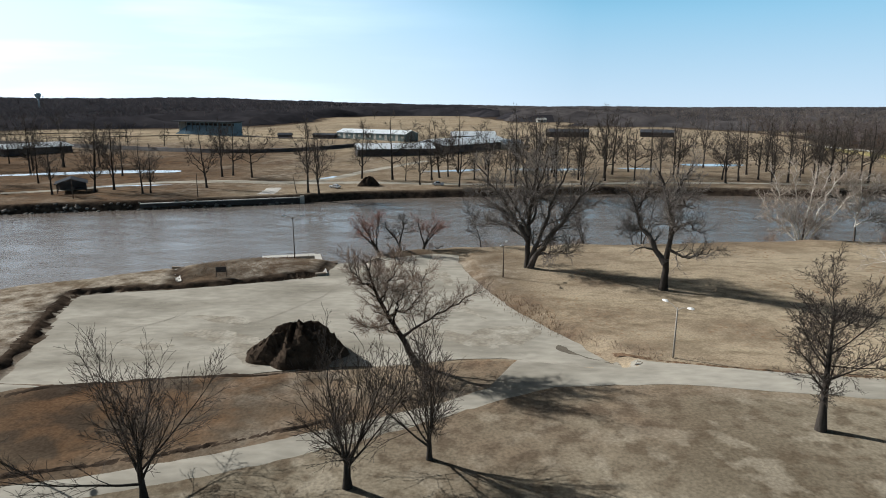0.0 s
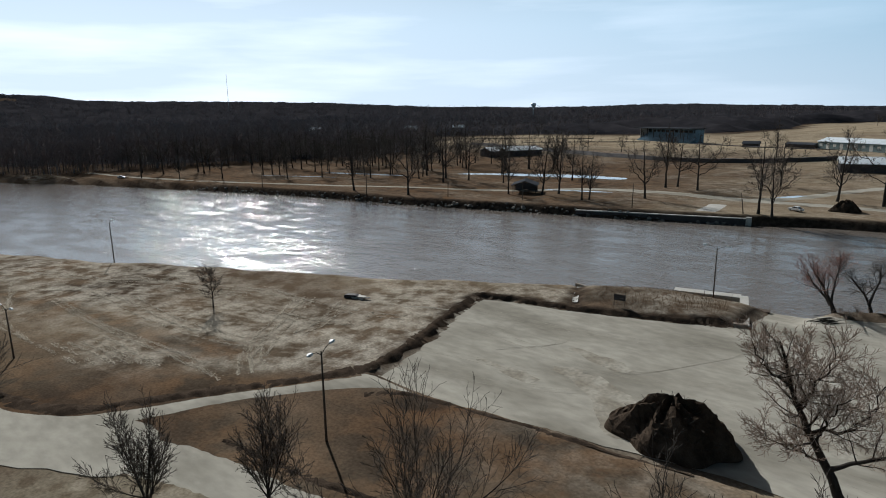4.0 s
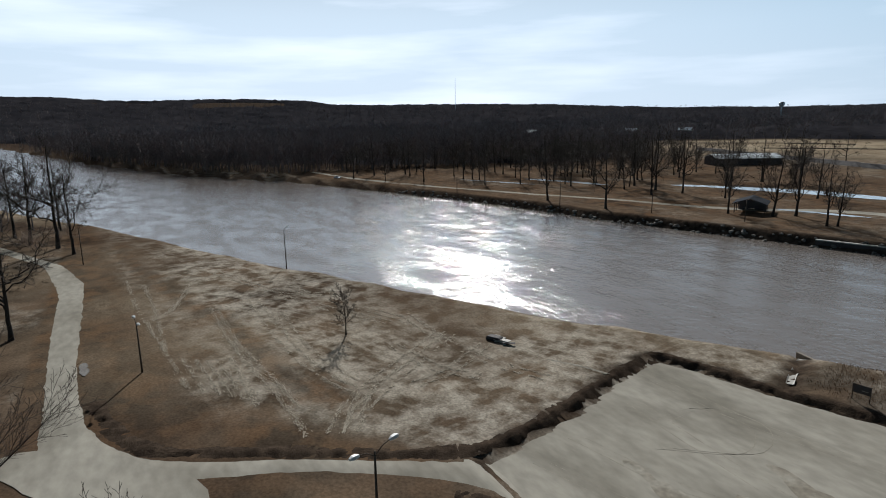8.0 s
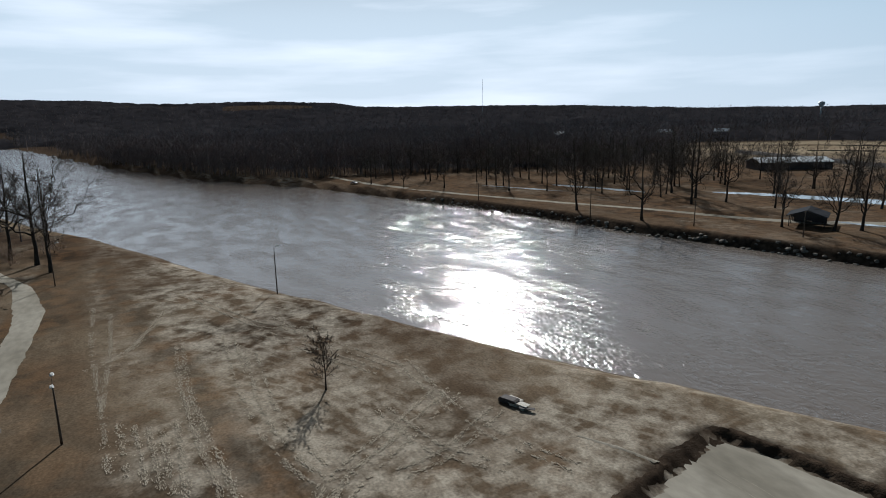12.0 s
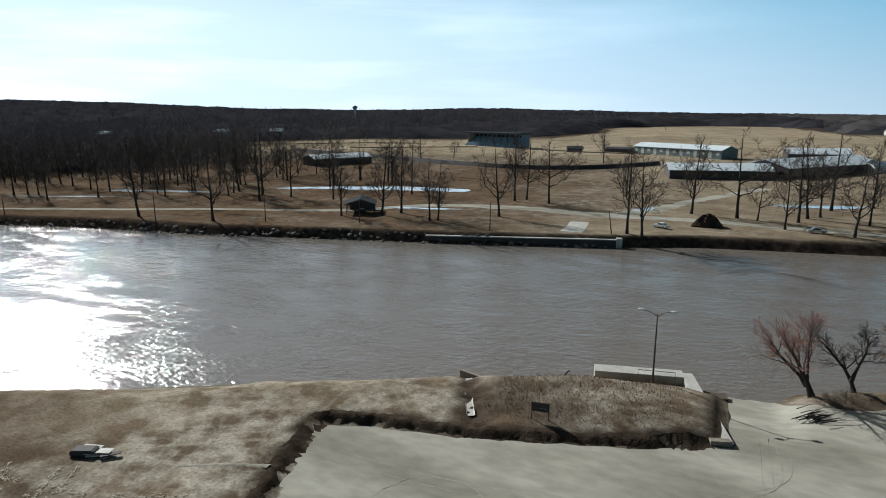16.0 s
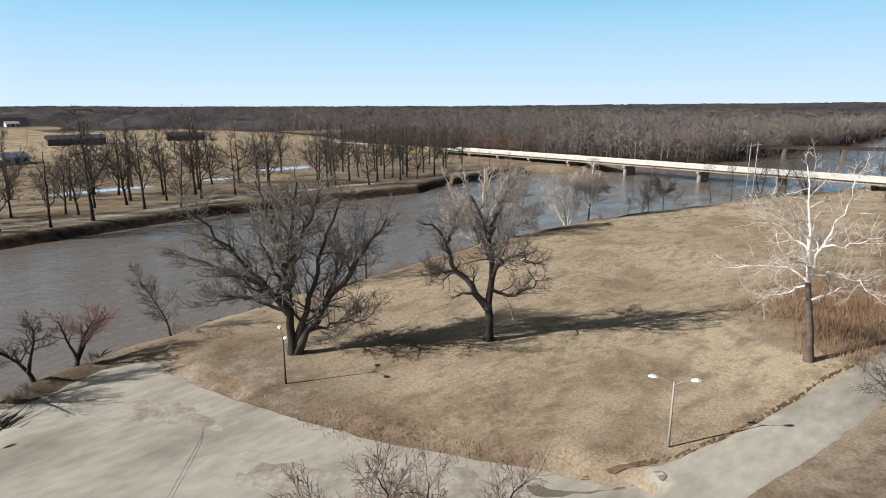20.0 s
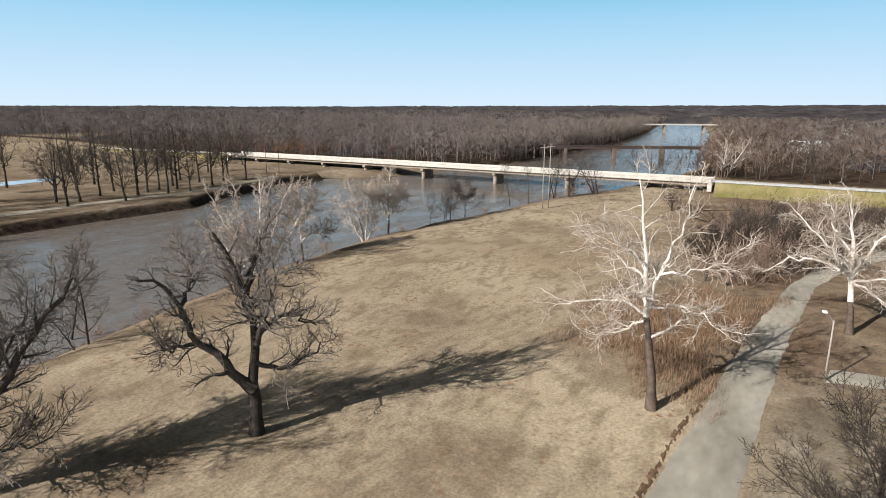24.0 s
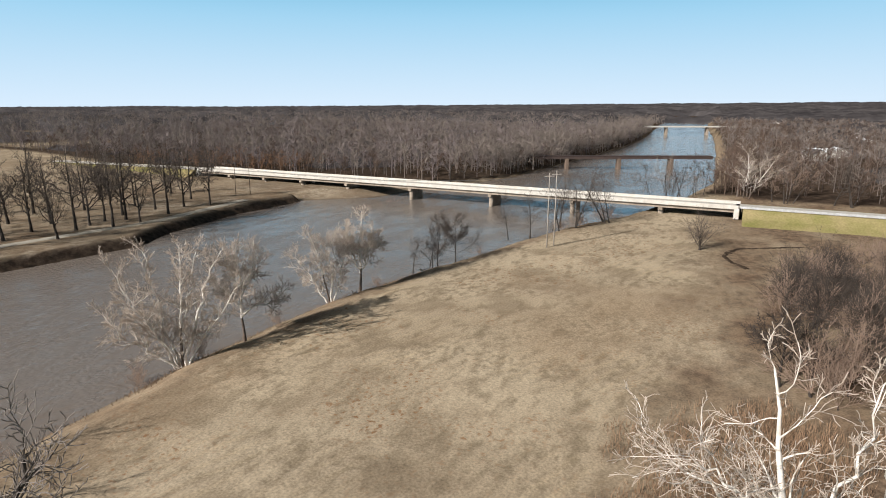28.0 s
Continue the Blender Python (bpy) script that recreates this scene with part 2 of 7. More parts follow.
GRAVEL_DIRTY = mat("dirty_gravel", (0.26, 0.235, 0.19), 0.97, dark=(0.37, 0.345, 0.29), scale=0.35, detail=9, fine=2, contrast=(0.42, 0.6), amount=1.0)
PUDDLE = mat("puddle", (0.16, 0.14, 0.11), 0.15, dark=(0.22, 0.19, 0.15), scale=0.4)
CAR_SILVER = mat("car_silver", (0.55, 0.57, 0.60), 0.25, 0.6, scale=1)
CAR_WHITE = mat("car_white", (0.75, 0.75, 0.74), 0.3, scale=1)
GLASS_DARK = mat("dark_glass", (0.02, 0.025, 0.03), 0.08, scale=1)
RUBBER = mat("tyre_rubber", (0.02, 0.02, 0.02), 0.9, scale=4)
PIER_BROWN = mat("stained_pier", (0.15, 0.115, 0.09), 0.94, dark=(0.08, 0.062, 0.05), scale=0.3)
RUST = mat("rusty_steel", (0.055, 0.036, 0.03), 0.85, 0.1, dark=(0.03, 0.022, 0.02), scale=0.6)
SLOPE_GREEN = mat("green_grass", (0.165, 0.16, 0.055), 0.95, dark=(0.29, 0.235, 0.125), scale=0.12, fine=2, bump=0.4, amount=0.8)
STONE = mat("riprap_stone", (0.20, 0.18, 0.155), 0.9, dark=(0.10, 0.09, 0.078), scale=0.7, bump=0.5, vary=0.4)
WRECK = mat("pale_debris", (0.62, 0.60, 0.54), 0.8, dark=(0.3, 0.27, 0.22), scale=1.2)
WIRE = mat("wire", (0.05, 0.05, 0.05), 0.7, scale=1)
STRAW = mat("dry_stalks", (0.27, 0.18, 0.115), 0.95, dark=(0.16, 0.105, 0.068), scale=0.3, vary=0.15)


def ground_material():
    m = bpy.data.materials.new("dry_grass_ground")
    m.use_nodes = True
    n, l = m.node_tree.nodes, m.node_tree.links
    b = n["Principled BSDF"]
    b.inputs["Roughness"].default_value = 0.97
    b.inputs["Specular IOR Level"].default_value = 0.0
    tc = n.new("ShaderNodeTexCoord")

    def noise_fac(scale, detail, lo, hi, stretch=(1, 1, 1), turn=0.0):
        mp, t, r = n.new("ShaderNodeMapping"), n.new("ShaderNodeTexNoise"), n.new("ShaderNodeMapRange")
        mp.inputs["Scale"].default_value, mp.inputs["Rotation"].default_value = stretch, (0, 0, turn)
        t.inputs["Scale"].default_value, t.inputs["Detail"].default_value = scale, detail
        r.inputs["From Min"].default_value, r.inputs["From Max"].default_value = lo, hi
        l.new(tc.outputs["Object"], mp.inputs["Vector"])
        l.new(mp.outputs["Vector"], t.inputs["Vector"])
        l.new(t.outputs["Fac"], r.inputs["Value"])
        return r.outputs["Result"]

    def mix(fac, a, c, kind="MIX"):
        x = n.new("ShaderNodeMix")
        x.data_type, x.blend_type = "RGBA", kind
        for value, slot in ((fac, "Factor"), (a, "A"), (c, "B")):
            if isinstance(value, (tuple, float)):
                x.inputs[slot].default_value = (*value, 1) if isinstance(value, tuple) else value
            else:
                l.new(value, x.inputs[slot])
        return x.outputs["Result"]

    def times(a, c):
        x = n.new("ShaderNodeMath")
        x.operation = "MULTIPLY"
        for i, value in enumerate((a, c)):
            if isinstance(value, float):
                x.inputs[i].default_value = value
            else:
                l.new(value, x.inputs[i])
        return x.outputs[0]

    cover, sep = n.new("ShaderNodeAttribute"), n.new("ShaderNodeSeparateColor")
    cover.attribute_name = "cover"
    l.new(cover.outputs["Color"], sep.inputs["Color"])
    zone, zsep = n.new("ShaderNodeAttribute"), n.new("ShaderNodeSeparateColor")
    zone.attribute_name = "zone"
    l.new(zone.outputs["Color"], zsep.inputs["Color"])
    straw, damp = zsep.outputs["Red"], zsep.outputs["Green"]

    def mown(spacing, turn, lo, hi):
        mp, w, r = n.new("ShaderNodeMapping"), n.new("ShaderNodeTexWave"), n.new("ShaderNodeMapRange")
        mp.inputs["Rotation"].default_value = (0, 0, radians(turn - 90))
        w.inputs["Scale"].default_value = 0.314 / spacing
        w.inputs["Distortion"].default_value, w.inputs["Detail"].default_value, w.inputs["Detail Scale"].default_value, w.inputs["Detail Roughness"].default_value = 3.0, 5.0, 0.8, 0.7
        r.inputs["From Min"].default_value, r.inputs["From Max"].default_value = lo, hi
        l.new(tc.outputs["Object"], mp.inputs["Vector"])
        l.new(mp.outputs["Vector"], w.inputs["Vector"])
        l.new(w.outputs["Fac"], r.inputs["Value"])
        return r.outputs["Result"]

    # pale mown park grass, with greyer patches of thin turf
    tan = mix(noise_fac(0.045, 7, 0.40, 0.66), (0.404, 0.338, 0.24), (0.316, 0.258, 0.18))
    tan = mix(times(noise_fac(0.35, 7, 0.50, 0.70, (0.55, 1.3, 1), radians(-25)), 0.75), tan, (0.18, 0.144, 0.096))
    tan = mix(times(noise_fac(1.6, 5, 0.56, 0.68), noise_fac(0.05, 6, 0.46, 0.6, (1, 1, 1), 2.0)), tan, (0.208, 0.116, 0.06))
    tan = mix(times(times(mown(2.2, 20, 0.5, 1.0), noise_fac(0.04, 6, 0.48, 0.6, (1, 1, 1), 0.7)), 0.45), tan, (0.424, 0.344, 0.228))
    tan = mix(times(noise_fac(0.09, 10, 0.53, 0.62), 0.45), tan, (0.188, 0.148, 0.1))
    tan = mix(times(noise_fac(0.016, 4, 0.52, 0.66), 0.5), tan, (0.24, 0.172, 0.108))
    tan = mix(times(times(noise_fac(0.8, 12, 0.47, 0.64, (0.8, 1.1, 1), 0.4), noise_fac(0.05, 8, 0.42, 0.60, (1, 1, 1), 1.3)), 0.6), tan, (0.16, 0.128, 0.0864))
    # brown flooded field with pale straw laid in streaks
    brown = mix(noise_fac(0.035, 9, 0.42, 0.60), (0.112, 0.082, 0.056), (0.052, 0.039, 0.028))
    brown = mix(times(noise_fac(0.12, 9, 0.50, 0.62), 0.6), brown, (0.175, 0.125, 0.084))
    # lying straw: ragged mats, mown rows and loose short drifts
    STRAW_C = (0.45, 0.41, 0.34)
    mats = times(noise_fac(0.26, 13, 0.41, 0.60), straw)
    brown = mix(times(mats, 0.68), brown, STRAW_C)
    brown = mix(times(times(noise_fac(0.8, 11, 0.46, 0.58), mats), 0.75), brown, STRAW_C)
    for spacing, turn, amount, size in ((1.9, -9, 0.5, 0.035), (1.7, -32, 0.45, 0.045), (2.1, 48, 0.3, 0.055), (1.5, 84, 0.4, 0.065)):
        rows = times(times(mown(spacing, turn, 0.55, 0.95), noise_fac(size, 7, 0.51, 0.60, (1, 1, 1), radians(turn * 3))), noise_fac(0.9, 8, 0.36, 0.60))
        brown = mix(times(times(rows, straw), amount), brown, STRAW_C)
    brown = mix(times(damp, 0.85), brown, mix(noise_fac(0.22, 11, 0.43, 0.57), (0.042, 0.031, 0.023), (0.125, 0.072, 0.038)))
    brown = mix(times(noise_fac(0.02, 7, 0.53, 0.62, (0.5, 1.4, 1), radians(30)), 0.65), brown, (0.088, 0.06, 0.04))
    col = mix(sep.outputs["Green"], tan, brown)
    # thin grey turf south of the drive
    turf = mix(noise_fac(0.06, 9, 0.40, 0.62), (0.24, 0.207, 0.152), (0.152, 0.127, 0.0903))
    turf = mix(times(noise_fac(0.5, 11, 0.48, 0.62), 0.7), turf, (0.111, 0.0851, 0.0577))
    turf = mix(times(noise_fac(0.28, 10, 0.54, 0.62, (1, 1, 1), 0.9), 0.6), turf, (0.318, 0.281, 0.215))
    col = mix(zsep.outputs["Blue"], col, turf)
    soil = mix(noise_fac(0.6, 6, 0.35, 0.65), (0.085, 0.062, 0.045), (0.03, 0.023, 0.018))
    col = mix(sep.outputs["Red"], col, soil)
    litter_shade = mix(noise_fac(0.5, 7, 0.4, 0.62), (0.185, 0.132, 0.088), (0.105, 0.075, 0.053))
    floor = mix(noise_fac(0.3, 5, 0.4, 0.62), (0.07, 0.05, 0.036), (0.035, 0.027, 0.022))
    col = mix(sep.outputs["Blue"], col, litter_shade)
    # the ground goes near black wherever woods stand
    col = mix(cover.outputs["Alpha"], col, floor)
    fine = noise_fac(3.2, 4, 0.3, 0.7)
    hv, rr = n.new("ShaderNodeHueSaturation"), n.new("ShaderNodeMapRange")
    rr.inputs["To Min"].default_value, rr.inputs["To Max"].default_value = 0.74, 1.2
    l.new(fine, rr.inputs["Value"])
    l.new(rr.outputs["Result"], hv.inputs["Value"])
    l.new(col, hv.inputs["Color"])
    l.new(hv.outputs["Color"], b.inputs["Base Color"])
    bp = n.new("ShaderNodeBump")
    bp.inputs["Strength"].default_value, bp.inputs["Distance"].default_value = 0.5, 0.06
    l.new(noise_fac(2.2, 6, 0.2, 0.8), bp.inputs["Height"])
    l.new(bp.outputs["Normal"], b.inputs["Normal"])
    return m


def water_material():
    m = bpy.data.materials.new("muddy_river_water")
    m.use_nodes = True
    n, l = m.node_tree.nodes, m.node_tree.links
    b = n["Principled BSDF"]
    b.inputs["Base Color"].default_value = (0.165, 0.143, 0.124, 1)
    b.inputs["Roughness"].default_value = 0.09
    b.inputs["IOR"].default_value = 1.4
    tc = n.new("ShaderNodeTexCoord")
    # wind patches: the ripples are steeper in some places than in others
    gust_m, gust, gust_r = n.new("ShaderNodeMapping"), n.new("ShaderNodeTexNoise"), n.new("ShaderNodeMapRange")
    gust_m.inputs["Scale"].default_value, gust_m.inputs["Rotation"].default_value = (1, 2.4, 1), (0, 0, radians(-25))
    gust.inputs["Scale"].default_value, gust.inputs["Detail"].default_value = 0.07, 7
    gust_r.inputs["From Min"].default_value, gust_r.inputs["From Max"].default_value = 0.42, 0.58
    gust_r.inputs["To Min"].default_value, gust_r.inputs["To Max"].default_value = 0.48, 1.12
    l.new(tc.outputs["Object"], gust_m.inputs["Vector"])
    l.new(gust_m.outputs["Vector"], gust.inputs["Vector"])
    l.new(gust.outputs["Fac"], gust_r.inputs["Value"])
    last = None
    for scale, stretch, turn, dist, detail in ((0.7, (1, 1.7, 1), 0.35, 0.2, 2), (0.11, (1, 2.2, 1), 0.2, 0.3, 3), (1.9, (1, 1.5, 1), 0.6, 0.08, 3)):
        mp, t, bp = n.new("ShaderNodeMapping"), n.new("ShaderNodeTexNoise"), n.new("ShaderNodeBump")
        mp.inputs["Scale"].default_value, mp.inputs["Rotation"].default_value = stretch, (0, 0, turn)
        t.inputs["Scale"].default_value, t.inputs["Detail"].default_value = scale, detail
        bp.inputs["Distance"].default_value = dist
        l.new(gust_r.outputs["Result"], bp.inputs["Strength"])
        l.new(tc.outputs["Object"], mp.inputs["Vector"])
        l.new(mp.outputs["Vector"], t.inputs["Vector"])
        l.new(t.outputs["Fac"], bp.inputs["Height"])
        if last:
            l.new(last, bp.inputs["Normal"])
        last = bp.outputs["Normal"]
    l.new(last, b.inputs["Normal"])
    return m


LEAVES = mat("wet_leaves", (0.19, 0.125, 0.08), 0.95, dark=(0.08, 0.055, 0.038), scale=1.5, bump=0.6, amount=0.9)
TWIG_WHITE = mat("twig_white", (0.46, 0.40, 0.335), 0.8, dark=(0.28, 0.23, 0.18), scale=0.6)
TWIG_TAN = mat("twig_tan", (0.27, 0.195, 0.145), 0.85, dark=(0.17, 0.115, 0.085), scale=0.6, vary=0.1)
GRASS, WATER = ground_material(), water_material()


# ---- mesh tools ----
class Geo:
    """Collects vertices and faces of one mesh."""

    def __init__(self):
        self.v, self.f, self.n = [], [], 0

    def add(self, verts, faces):
        self.v.extend(verts)
        self.f.extend([tuple(i + self.n for i in q) for q in faces])
        self.n += len(verts)
        return self

    def box(self, c, s, turn=0.0, bevel=0.0):
        """A box with its vertical and top edges chamfered by bevel."""
        hx, hy, z0, z1 = s[0] / 2, s[1] / 2, c[2] - s[2] / 2, c[2] + s[2] / 2
        b = min(bevel, hx * 0.45, hy * 0.45, s[2] * 0.45)

        def ring(ix, iy, z, k):
            if k == 0:
                return [(-ix, -iy, z), (ix, -iy, z), (ix, iy, z), (-ix, iy, z)]
            return [(-ix + k, -iy, z), (ix - k, -iy, z), (ix, -iy + k, z), (ix, iy - k, z), (ix - k, iy, z), (-ix + k, iy, z), (-ix, iy - k, z), (-ix, -iy + k, z)]
        rings = [ring(hx, hy, z0, b), ring(hx, hy, z1 - b, b)] + ([ring(hx - b, hy - b, z1, b)] if b else [])
        if not b:
            rings = [ring(hx, hy, z0, 0), ring(hx, hy, z1, 0)]
        k = len(rings[0])
        ca, sa = math.cos(turn), math.sin(turn)
        verts = [(c[0] + x * ca - y * sa, c[1] + x * sa + y * ca, z) for r in rings for x, y, z in r]
        faces = [tuple(reversed(range(k))), tuple(range((len(rings) - 1) * k, len(rings) * k))]
        for a in range(len(rings) - 1):
            faces += [(a * k + i, a * k + (i + 1) % k, (a + 1) * k + (i + 1) % k, (a + 1) * k + i) for i in range(k)]
        return self.add(verts, faces)

    def tube(self, pts, radii, sides=6, cap=True):
        pts = np.asarray(pts, float)
        ways = np.gradient(pts, axis=0)
        ways /= np.linalg.norm(ways, axis=1)[:, None] + 1e-9
        ref = np.array([0.0, 0, 1]) if abs(ways[0][2]) < 0.9 else np.array([1.0, 0, 0])
        a = np.cross(ways, ref)
        a /= np.linalg.norm(a, axis=1)[:, None] + 1e-9
        c = np.cross(ways, a)
        ang = np.arange(sides) * 2 * np.pi / sides
        ring = np.cos(ang)[None, :, None] * a[:, None] + np.sin(ang)[None, :, None] * c[:, None]
        verts = (pts[:, None] + ring * np.asarray(radii, float)[:, None, None]).reshape(-1, 3)
        k = sides
        faces = [(r * k + i, r * k + (i + 1) % k, (r + 1) * k + (i + 1) % k, (r + 1) * k + i) for r in range(len(pts) - 1) for i in range(k)]
        if cap:
            faces += [tuple(reversed(range(k))), tuple(range((len(pts) - 1) * k, len(pts) * k))]
        return self.add(verts.tolist(), faces)

    def prism(self, outline, y0, y1, c=(0, 0, 0), turn=0.0):
        """An outline in x and z drawn out along y."""
        k = len(outline)
        ca, sa = math.cos(turn), math.sin(turn)
        verts = [(c[0] + x * ca - y * sa, c[1] + x * sa + y * ca, c[2] + z) for y in (y0, y1) for x, z in outline]
        faces = [tuple(range(k)), tuple(reversed(range(k, 2 * k)))] + [(i, i + k, (i + 1) % k + k, (i + 1) % k) for i in range(k)]
        return self.add(verts, faces)

    def mesh(self, name, material, smooth=False):
        me = bpy.data.meshes.new(name)
        me.from_pydata(self.v, [], self.f)
        me.materials.append(material)
        if smooth:
            me.shade_smooth()
        me.update()
        return me


def part(name, geo, material, parent, label="", smooth=False):
    ob = new(name, geo.mesh(name, material, smooth))
    ob.parent = parent
    if label:
        tagged(ob, label)
    return ob


def thing(name, x, y, z, label, category, group="", turn=0.0, kind=""):
    ob = new(name)
    ob.matrix_basis = pose(x, y, z, 0, 0, math.degrees(turn))
    ob.empty_display_size = 0.3
    return tagged(ob, label, category, group, kind)


def solid(name, geo, material, label, category, group="", kind="", smooth=False):
    return tagged(new(name, geo.mesh(name, material, smooth)), label, category, group, kind)


# ---- the lie of the land ----
WATER_Z = -2.2
NEAR_BANK = [(-2600, -760), (-1500, -420), (-800, -180), (-420, -42), (-300, 10), (-243, 39), (-203, 56), (-171, 68), (-150, 78), (-131, 87), (-110, 97),
             (-95, 104), (-81, 112), (-70, 118), (-57, 124), (-48, 128), (-38, 132), (-28, 135), (-22, 134), (-14, 139), (0, 143.5), (8, 144), (17, 146.5),
             (40, 147), (65, 150.5), (90, 152), (115, 150.5), (141, 146), (165, 139.5), (200, 131), (222, 123), (245, 113), (300, 98), (367, 88), (560, 95),
             (812, 107), (1157, 130), (2600, 200)]
FAR_BANK = [(-2600, -480), (-1219, -104), (-650, 30), (-457, 89), (-362, 137), (-279, 162), (-210, 180), (-162, 187), (-118, 198), (-83, 206), (-49, 216.5),
            (-31, 224), (13, 231), (40, 235), (65, 237), (104, 233), (140, 227), (155, 234), (190, 240), (225, 238), (246, 214), (285, 205), (320, 192), (350, 184), (450, 179),
            (613, 171), (800, 178), (1033, 197), (2600, 330)]
LOT = [(-62.5, 104.5), (-60, 96), (-56, 86), (-54, 78), (-52, 71.5), (-45.6, 71), (-35, 72.5), (-25.5, 74), (-13.4, 76), (-5, 76.5), (1, 78.4), (7, 78.6), (13, 77), (20, 75.5), (17, 83),
       (12, 93), (9, 99.5), (6.2, 109), (4, 117), (2.2, 127), (2.4, 133), (-3, 134.5), (-11.5, 131), (-16, 131), (-19, 135.5), (-23.5, 135.5), (-23.2, 117.5), (-30.5, 113.5), (-38, 111.2),
       (-48.5, 108), (-57, 106.5)]


def seg_distance(px, py, line, closed=False):
    best = np.full(px.shape, 1e9)
    pts = line + line[:1] if closed else line
    for (x0, y0), (x1, y1) in zip(pts[:-1], pts[1:]):
        dx, dy = x1 - x0, y1 - y0
        t = np.clip(((px - x0) * dx + (py - y0) * dy) / (dx * dx + dy * dy), 0, 1)
        best = np.minimum(best, np.hypot(px - x0 - t * dx, py - y0 - t * dy))
    return best


def inside(px, py, poly):
    hit = np.zeros(px.shape, bool)
    for (x0, y0), (x1, y1) in zip(poly, poly[1:] + poly[:1]):
        if y0 != y1:
            hit ^= ((y0 > py) != (y1 > py)) & (px < (x1 - x0) * (py - y0) / (y1 - y0) + x0)
    return hit


def ease(v, lo, hi):
    t = np.clip((v - lo) / (hi - lo), 0, 1)
    return t * t * (3 - 2 * t)


def wave(px, py, scale, seed):
    """A smooth, uneven field of about -1 to 1."""
    r = np.random.RandomState(seed)
    out = np.zeros(px.shape)
    for k in range(7):
        a, f, p = r.uniform(0, 6.283), (0.6 + 0.25 * k) / scale, r.uniform(0, 6.283)
        out += np.sin((px * np.cos(a) + py * np.sin(a)) * f * 6.283 + p + 1.3 * np.sin((py * np.cos(a) - px * np.sin(a)) * f * 3.7 + 2 * p)) / (1 + 0.4 * k)
    return out / 2.6


RIVER = NEAR_BANK + FAR_BANK[::-1]


DRIVE_X, DRIVE_Y = (-66, -53, -39, -28, -19, -12, -3.5, 12), (40, 46, 49, 52, 55, 58, 62, 68)


GULLY = [(-47.6, 110.6), (-49.2, 114.4), (-51.2, 118.5), (-52.8, 122.4)]


def land(px, py):
    """Height of the ground, and how far it is bare soil, brown field and dead leaves with painted tree shade."""
    px, py = np.asarray(px, float), np.asarray(py, float)
    dn, df, wet = seg_distance(px, py, NEAR_BANK), seg_distance(px, py, FAR_BANK), inside(px, py, RIVER)
    near = dn < df
    d = np.where(near, dn, df)
    z = 0.25 + 0.14 * wave(px, py, 45, 3) + 0.05 * wave(px, py, 9, 4)
    z += 1.5 * ease(px, 0, 34) * ease(-py, -92, -48) * (1 - ease(px, 110, 170))
    z += np.where(~near & (py > 0), 0.25, 0) + np.interp(py, [250, 320, 600, 1200], [0, 0.3, 4, 6])
    mound = np.exp(-(((px + 38) / 13.0) ** 2 + ((py - 121) / 6.0) ** 2) ** 2)
    z += 0.9 * mound
    lot_d = seg_distance(px, py, LOT, True)
    in_lot = inside(px, py, LOT)
    soft = ease(px, -26, -22)
    cut = np.where(in_lot, 1.0, 1 - ease(lot_d, 0.7 * soft, 1.6 + 0.8 * soft))
    z = z * (1 - cut) + cut * (-0.45 + 0.04 * wave(px, py, 14, 9))
    # bank profiles
    wob = 1 + 0.25 * wave(px, py, 22, 5)
    rise = np.where(near, ease(d, -1.5, 7.5 * wob), ease(d, -0.6, 4.2 * wob))
    rise = np.where(~near & (px > 225), ease(d, -1, 20), rise)
    z = np.where(wet, WATER_Z - 0.35 - np.minimum(0.25 * d, 2.5), WATER_Z - 0.35 + (z - WATER_Z + 0.35) * rise)
    # boat ramp
    ramp = ease(px, -24.2, -23.4) * (1 - ease(px, -18.5, -15)) * ease(py, 116, 121) * (py < 146)
    z = z * (1 - ramp) + ramp * np.minimum(z, np.interp(py, [116, 121, 137, 142], [-0.5, -0.6, -2.7, -3.2]))
    # washed gully beside the mound
    gully = seg_distance(px, py, GULLY)
    z -= 0.55 * (1 - ease(gully, 0.3, 1.7)) * (py < 125)
    # hills round the horizon
    far = np.hypot(px, py)
    az = np.degrees(np.arctan2(-px, py))
    hill = np.interp(az, [-180, -95, -71, -46, -37, -25, -6, 7, 19, 32, 41, 51, 58, 66, 71, 73, 78, 83, 89, 92, 97, 180], [25, 30, 10, -4, -2, -6, 5, 22, 50, 48, 54, 90, 96, 100, 108, 134, 148, 146, 150, 164, 170, 60])
    z += ease(far, 1500, 4000) * (hill + 5 * wave(px, py, 900, 7))
    soil = np.where(wet, 1.0, np.where(near, 0.75 * (1 - ease(d, 0.3, 2.6 * wob)), 1 - ease(d, 2.6, 4.8 * wob)))
    soil = np.maximum(soil, 0.9 * (~in_lot & (lot_d < 2.0) & ((py > 104) & (px < -24) | (px < -50))))
    soil = np.maximum(soil, 0.95 * (1 - ease(gully, 0.9, 1.9)))
    soil = np.maximum(soil, 0.75 * np.exp(-((px - 3.5) / 6.5) ** 2 - ((py - 74.6) / 3.6) ** 2) * (0.7 + 0.5 * wave(px, py, 6, 38)))
